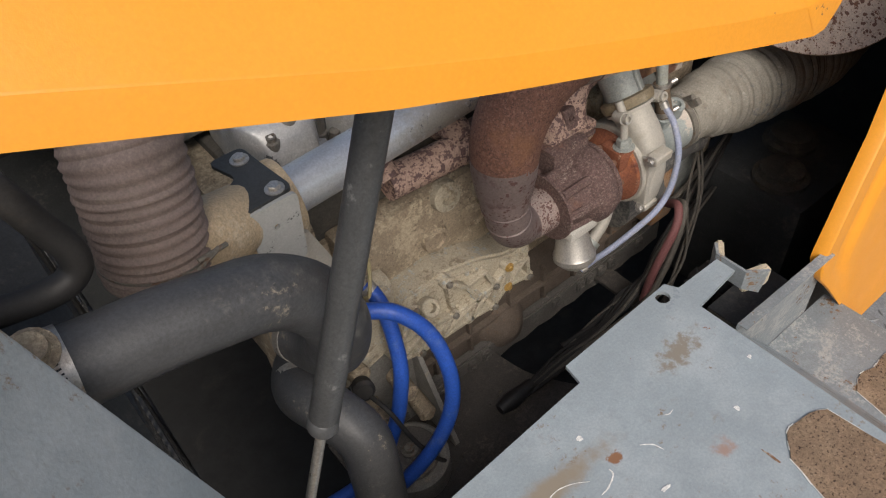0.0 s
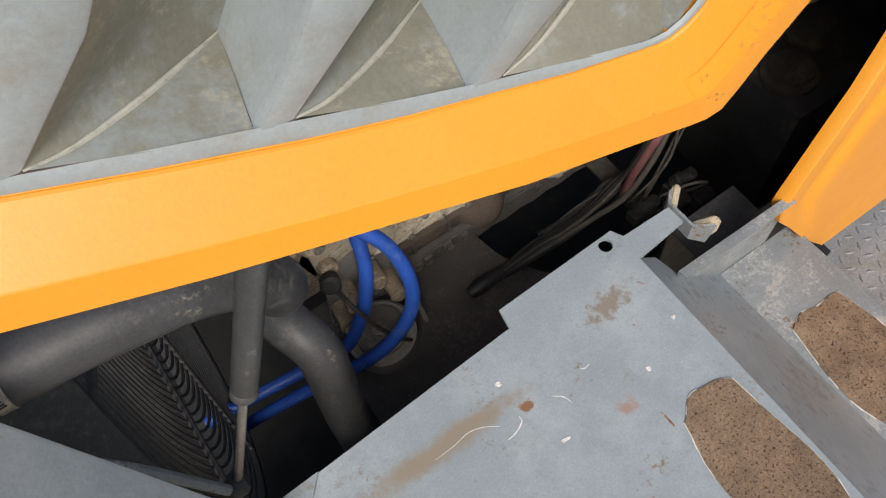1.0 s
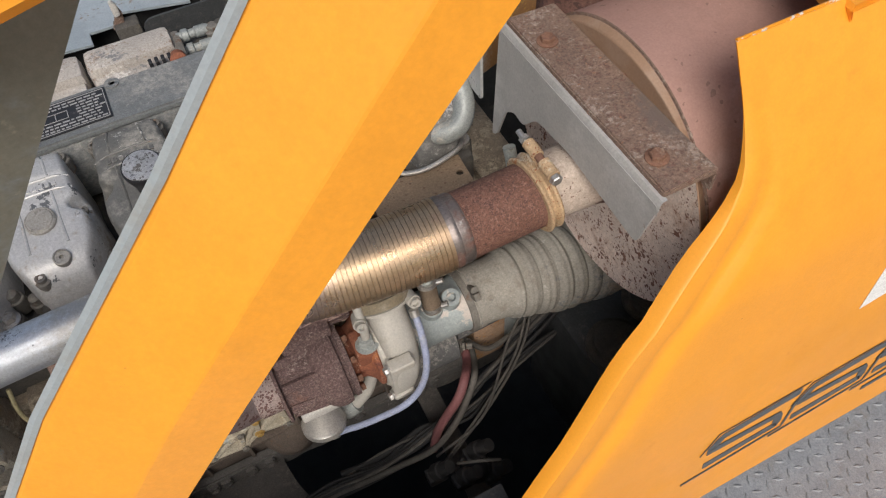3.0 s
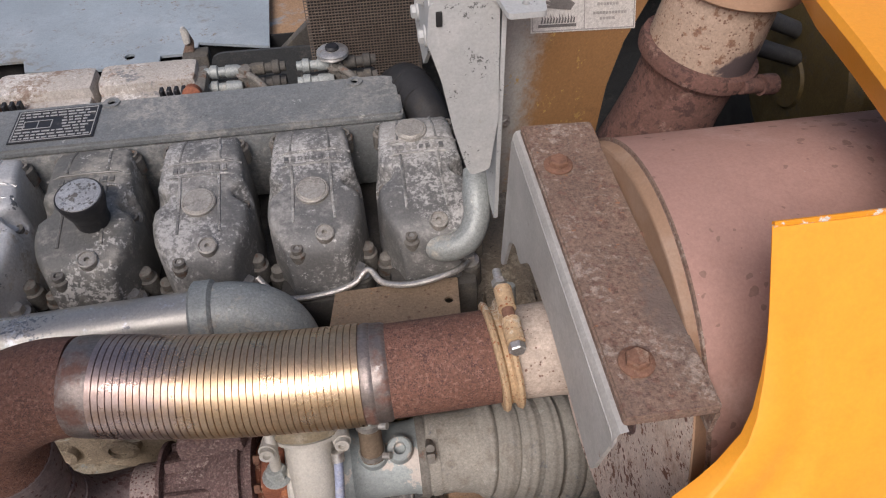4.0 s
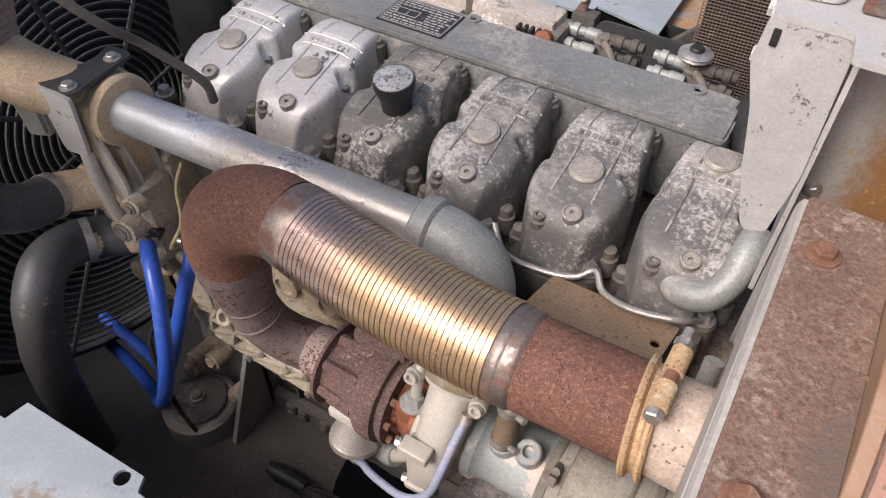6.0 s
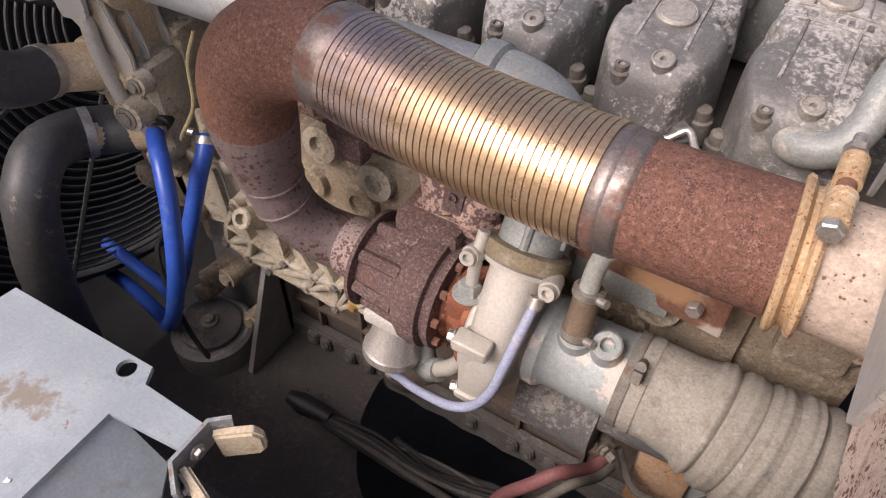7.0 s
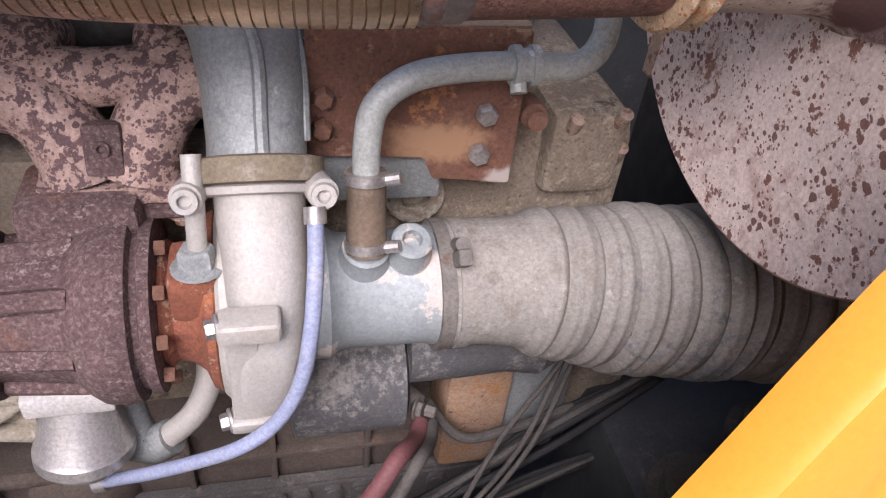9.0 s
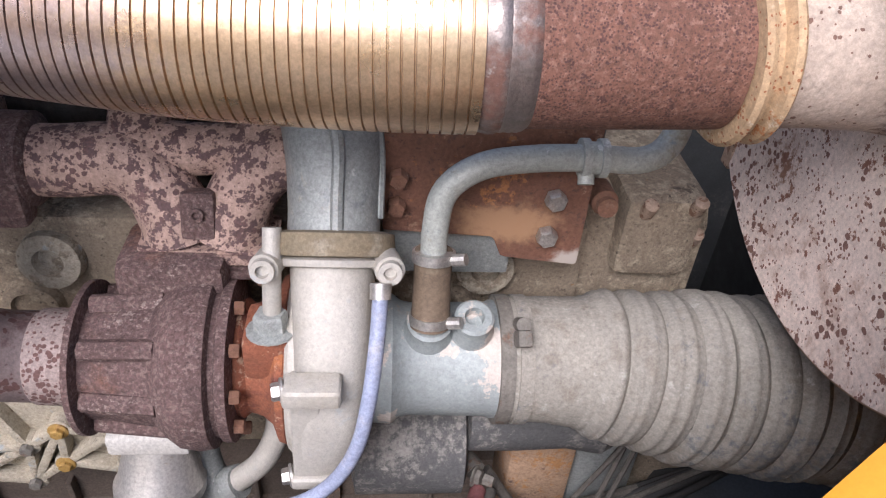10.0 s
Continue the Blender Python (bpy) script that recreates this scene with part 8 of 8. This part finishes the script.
# blue heater hoses
for pts, lab_b in (([(-0.045, -0.230, -0.268), (-0.030, -0.247, -0.268), (0.010, -0.278, -0.277), (0.044, -0.312, -0.326), (0.054, -0.341, -0.410), (0.038, -0.355, -0.490), (-0.005, -0.350, -0.575), (-0.069, -0.328, -0.655), (-0.14, -0.30, -0.70), (-0.30, -0.25, -0.78), (-0.42, -0.22, -0.84)], "blue rubber heater hose looping down from the housing"),
                   ([(0.010, -0.190, -0.285), (0.017, -0.206, -0.302), (0.018, -0.231, -0.335), (0.007, -0.265, -0.416), (-0.013, -0.280, -0.482), (-0.040, -0.286, -0.548), (-0.10, -0.28, -0.65), (-0.20, -0.24, -0.72), (-0.42, -0.20, -0.76)], "blue rubber heater hose behind the first one")):
    bh = thing("heater_hose", lab_b, "hose", pts[4], "blue heater hoses")
    part("hose", curve(pts, 0.0135, 8, 18), BLUE, bh)
    d0 = Vector(pts[1]) - Vector(pts[0])
    g = bmesh.new()
    turned(g, [(0.004, 0.0150), (0.016, 0.0150)], pts[0], d0, 18)
    tube(g, [Vector(pts[0]) + Vector((-0.014, -0.010, 0.004)), Vector(pts[0]) + Vector((-0.026, -0.014, 0.006))], 0.006, 10)
    part("clip", g, STEEL, bh)
    g = bmesh.new()
    tube(g, [Vector(pts[0]) - d0 * 1.1 + Vector((-0.01, 0, 0.01)), Vector(pts[0]) - d0 * 0.3, Vector(pts[0]) + d0 * 0.2], 0.0115, 14)
    part("spigot", g, BLOCK, bh)
for p, a in (((-0.085, -0.215, -0.230), (-0.3, -1, 0.4)), ((-0.045, -0.215, -0.265), (0.4, -1, 0.1))):
    g = bmesh.new()
    turned(g, [(-0.02, 0.014), (0.010, 0.014), (0.012, 0.010), (0.030, 0.010), (0.034, 0.007)], p, a, 14)
    single("sensor_plug", g, KNOB, "black sensor plug on the front housing", "sensor", group="sensor plugs")
wire = [(-0.005, -0.215, -0.285), (0.0, -0.225, -0.27), (0.02, -0.205, -0.22), (0.015, -0.19, -0.16), (0.02, -0.17, -0.12)]
single("sensor_wire", curve(wire, 0.0032, 6, 8), surf("yellowed_wire", (0.36, 0.31, 0.17), 0.6), "yellowed sensor wire rising along the block", "wire")
g = curve([(-0.06, -0.25, -0.46), (-0.05, -0.30, -0.47), (-0.03, -0.32, -0.55), (0.0, -0.33, -0.64), (0.03, -0.33, -0.70)], 0.0045, 6, 8)
turned(g, [(-0.01, 0.018), (0.012, 0.020), (0.018, 0.014)], (-0.06, -0.24, -0.455), (-0.3, -1, 0.5), 16)
single("dipstick_guide", g, CABLE, "dark dipstick cap with thin cable", "dipstick")

# fan guard
fan = thing("fan_guard", "black wire fan guard of concentric rings", "fan guard", (-0.36, -0.05, -0.6))
for i in range(26):
    r = 0.10 + 0.0165 * i
    g = bmesh.new()
    tube(g, [(-0.365, -0.03 + r * math.cos(t), -0.28 + r * math.sin(t)) for t in (2 * math.pi * j / 56 for j in range(57))], 0.0032, 5, False)
    part("wire_ring", g, FANWIRE, fan)
for i in range(8):
    a = 2 * math.pi * i / 8 + 0.2
    g = bmesh.new()
    tube(g, [(-0.360, -0.03 + r * math.cos(a), -0.28 + r * math.sin(a)) for r in (0.1, 0.53)], 0.005, 6)
    part("spoke", g, FANWIRE, fan)
shroud = bmesh.new()
rings(shroud, [[(x, -0.03 + r * math.cos(t), -0.28 + r * math.sin(t)) for t in (2 * math.pi * j / 56 for j in range(56))] for x, r in ((-0.44, 0.60), (-0.37, 0.545), (-0.355, 0.535), (-0.355, 0.525), (-0.38, 0.53), (-0.46, 0.58))], caps=False)
part("shroud_ring", shroud, DARKSTEEL, fan)
single("radiator_stay", curve([(-0.40, -0.50, 0.02), (-0.36, -0.53, -0.08), (-0.32, -0.56, -0.18)], 0.007, 4, 10), WORN, "grey steel stay rod beside the fan", "rod")
single("fan_belt_strip", curve([(-0.30, -0.26, 0.30), (-0.053, -0.205, 0.135), (-0.010, -0.150, 0.065), (0.040, -0.108, 0.0), (0.045, -0.100, -0.04)], [0.007, 0.007, 0.007, 0.007, 0.007], 5, 8), GREYCABLE, "grey flat cable running down to the first cover", "cable")

# ---- lower wiring ----
rng = random.Random(12)
for i in range(9):
    o, q, w = rng.uniform(-0.018, 0.018), rng.uniform(-0.012, 0.012), rng.uniform(0, 0.03)
    if i < 5:
        pts = [(0.205, -0.305, -0.722), (0.245, -0.312 + o * 0.3, -0.712 + w * 0.2), (0.36, -0.312 + o, -0.700 + w * 0.4), (0.47, -0.325 + o + q, -0.690 + w * 0.6), (0.58, -0.312 + o, -0.675 + w), (0.70, -0.285 + q, -0.635 + w), (0.86, -0.24 + o, -0.57 + w), (1.05, -0.20, -0.50 + w)]
    else:
        pts = [(0.39, -0.295 + o, -0.705), (0.48, -0.298 + q, -0.690 + w * 0.4), (0.58, -0.295 + o, -0.682 + w * 0.5), (0.68, -0.305 + q, -0.675 + w), (0.82, -0.27 + o, -0.65 + w), (1.0, -0.24, -0.60 + w)]
    single("wiring_cable", curve(pts, rng.choice((0.003, 0.004, 0.005, 0.006)), 6, 10), CABLE if i % 8 else GREYCABLE, "dusty black wiring cable along the frame", "cable", group="cables along the frame")
single("battery_cable", curve([(0.708, -0.250, -0.497), (0.698, -0.275, -0.490), (0.672, -0.318, -0.452), (0.645, -0.340, -0.475), (0.613, -0.340, -0.541), (0.595, -0.335, -0.605), (0.585, -0.33, -0.69)], 0.0090, 6, 14), REDCABLE, "faded red battery cable on the starter", "cable")
single("earth_cable", curve([(0.722, -0.250, -0.500), (0.712, -0.280, -0.490), (0.690, -0.322, -0.458), (0.664, -0.340, -0.500), (0.632, -0.345, -0.575), (0.58, -0.345, -0.650), (0.50, -0.335, -0.676), (0.40, -0.325, -0.692), (0.28, -0.315, -0.706)], 0.0065, 6, 14), GREYCABLE, "grey dusty cable from the starter", "cable")
single("thin_conduit", curve([(0.72, -0.22, -0.50), (0.76, -0.24, -0.545), (0.82, -0.235, -0.548), (0.90, -0.22, -0.54)], 0.006, 5, 10), GREYCABLE, "thin brown conduit under the starter", "cable")
for x, y, z in ((0.56, -0.40, -0.62), (0.60, -0.44, -0.60), (0.64, -0.41, -0.58), (0.66, -0.45, -0.62)):
    g = bmesh.new()
    turned(g, [(0, 0.018), (0.022, 0.018), (0.024, 0.014), (0.05, 0.013)], (x, y, z), (0.5, -0.3, 0.8), 14)
    box(g, (x - 0.02, y - 0.015, z - 0.03), (x + 0.02, y + 0.015, z), 0.004)
    single("relay_connector", g, CABLE, "grimy black relay and connector", "connector", group="relays near the frame")
single("loop_wire", curve([(0.60, -0.42, -0.57), (0.63, -0.45, -0.52), (0.67, -0.46, -0.54), (0.66, -0.43, -0.60), (0.62, -0.40, -0.62)], 0.003, 6, 8), GREYCABLE, "thin looped wire by the relays", "wire")
g = bmesh.new()
turned(g, [(-0.03, 0.012), (0.0, 0.019), (0.02, 0.017), (0.06, 0.012)], (0.215, -0.308, -0.708), (1, 0.0, 0.05), 14)
single("cable_boot", g, KNOB, "black rubber cable boot on the belly plate", "boot")

# shaded twin cap unit at the cab end
tw = thing("filter_unit", "dark dusty box with two round caps", "filter unit", (1.05, -0.35, -0.6))
g = bmesh.new()
box(g, (0.93, -0.46, -0.95), (1.25, -0.16, -0.55), 0.02)
part("body", g, DARKSTEEL, tw)
for x, y in ((1.00, -0.36), (1.13, -0.30)):
    g = bmesh.new()
    turned(g, [(0, 0.062), (0.012, 0.062), (0.016, 0.050), (0.030, 0.048), (0.034, 0.040)], (x, y, -0.55), (0, 0, 1), 30)
    part("cap", g, DARKCAST, tw)

# thin wires hanging behind the duct
rng = random.Random(31)
for i in range(3):
    o = rng.uniform(-0.012, 0.012)
    pts = [(0.93 + 0.012 * i, -0.16 - o, -0.36), (0.88 + 0.012 * i, -0.20 + o, -0.44), (0.80 + 0.014 * i, -0.27 - o, -0.53), (0.70 + 0.014 * i, -0.33 + o, -0.61), (0.58 + 0.01 * i, -0.37 - o, -0.66)]
    single("harness_wire", curve(pts, rng.choice((0.003, 0.004, 0.005)), 6, 8), GREYCABLE, "thin dusty wire hanging behind the air duct", "wire", group="thin harness wires")
sol = thing("solenoid", "black domed solenoid among the cables", "solenoid", (0.63, -0.43, -0.63))
g = bmesh.new()
turned(g, [(-0.05, 0.026), (0.0, 0.028), (0.014, 0.026), (0.024, 0.018), (0.028, 0.008)], (0.632, -0.432, -0.615), (-0.2, -0.5, 0.8), 26)
part("dome", g, KNOB, sol)
g = bmesh.new()
turned(g, [(-0.030, 0.031), (-0.022, 0.031)], (0.632, -0.432, -0.615), (-0.2, -0.5, 0.8), 26)
part("band", g, CABLE, sol)

part_hose = thing("rear_hose", "dusty dark hose bend behind the rail's end", "hose", (0.76, 0.13, -0.06))
part("hose", curve([(0.74, 0.30, -0.05), (0.755, 0.22, 0.005), (0.775, 0.15, 0.0), (0.785, 0.10, -0.06), (0.785, 0.08, -0.14)], 0.030, 6, 20), CABLE, part_hose)
for k in range(3):
    g = bmesh.new()
    turned(g, [(-0.004, 0.0305), (-0.003, 0.0325), (0.003, 0.0325), (0.004, 0.0305)], (0.757 + 0.006 * k, 0.21 - 0.022 * k, 0.006 - 0.001 * k), (0.25, -1, -0.02), 20)
    part("rib", g, CABLE, part_hose)

g = bmesh.new()
turned(g, [(0, 0.10), (0.01, 0.16), (0.03, 0.175), (0.20, 0.175)], (1.46, 0.30, -0.12), (1, 0, 0), 48)
drum = thing("air_cleaner_drum", "drum shape behind the exhaust stack, its yellow darkened for shade", "drum", (1.5, 0.30, -0.29))
# Yellow paint standing in shade; the dimness is put into the colour.
SHADED_YELLOW = surf("shaded_yellow_paint", (0.125, 0.086, 0.03), 0.6, 0, [((0.10, 0.085, 0.06), 10, 0.5, 0.64, 0.8, 0, 90)])
part("shell", g, SHADED_YELLOW, drum)
g = bmesh.new()
turned(g, [(-0.006, 0.02), (-0.006, 0.05), (0.004, 0.055), (0.004, 0.06)], (1.46, 0.30, -0.12), (1, 0, 0), 30)
part("lid", g, SHADED_YELLOW, drum)
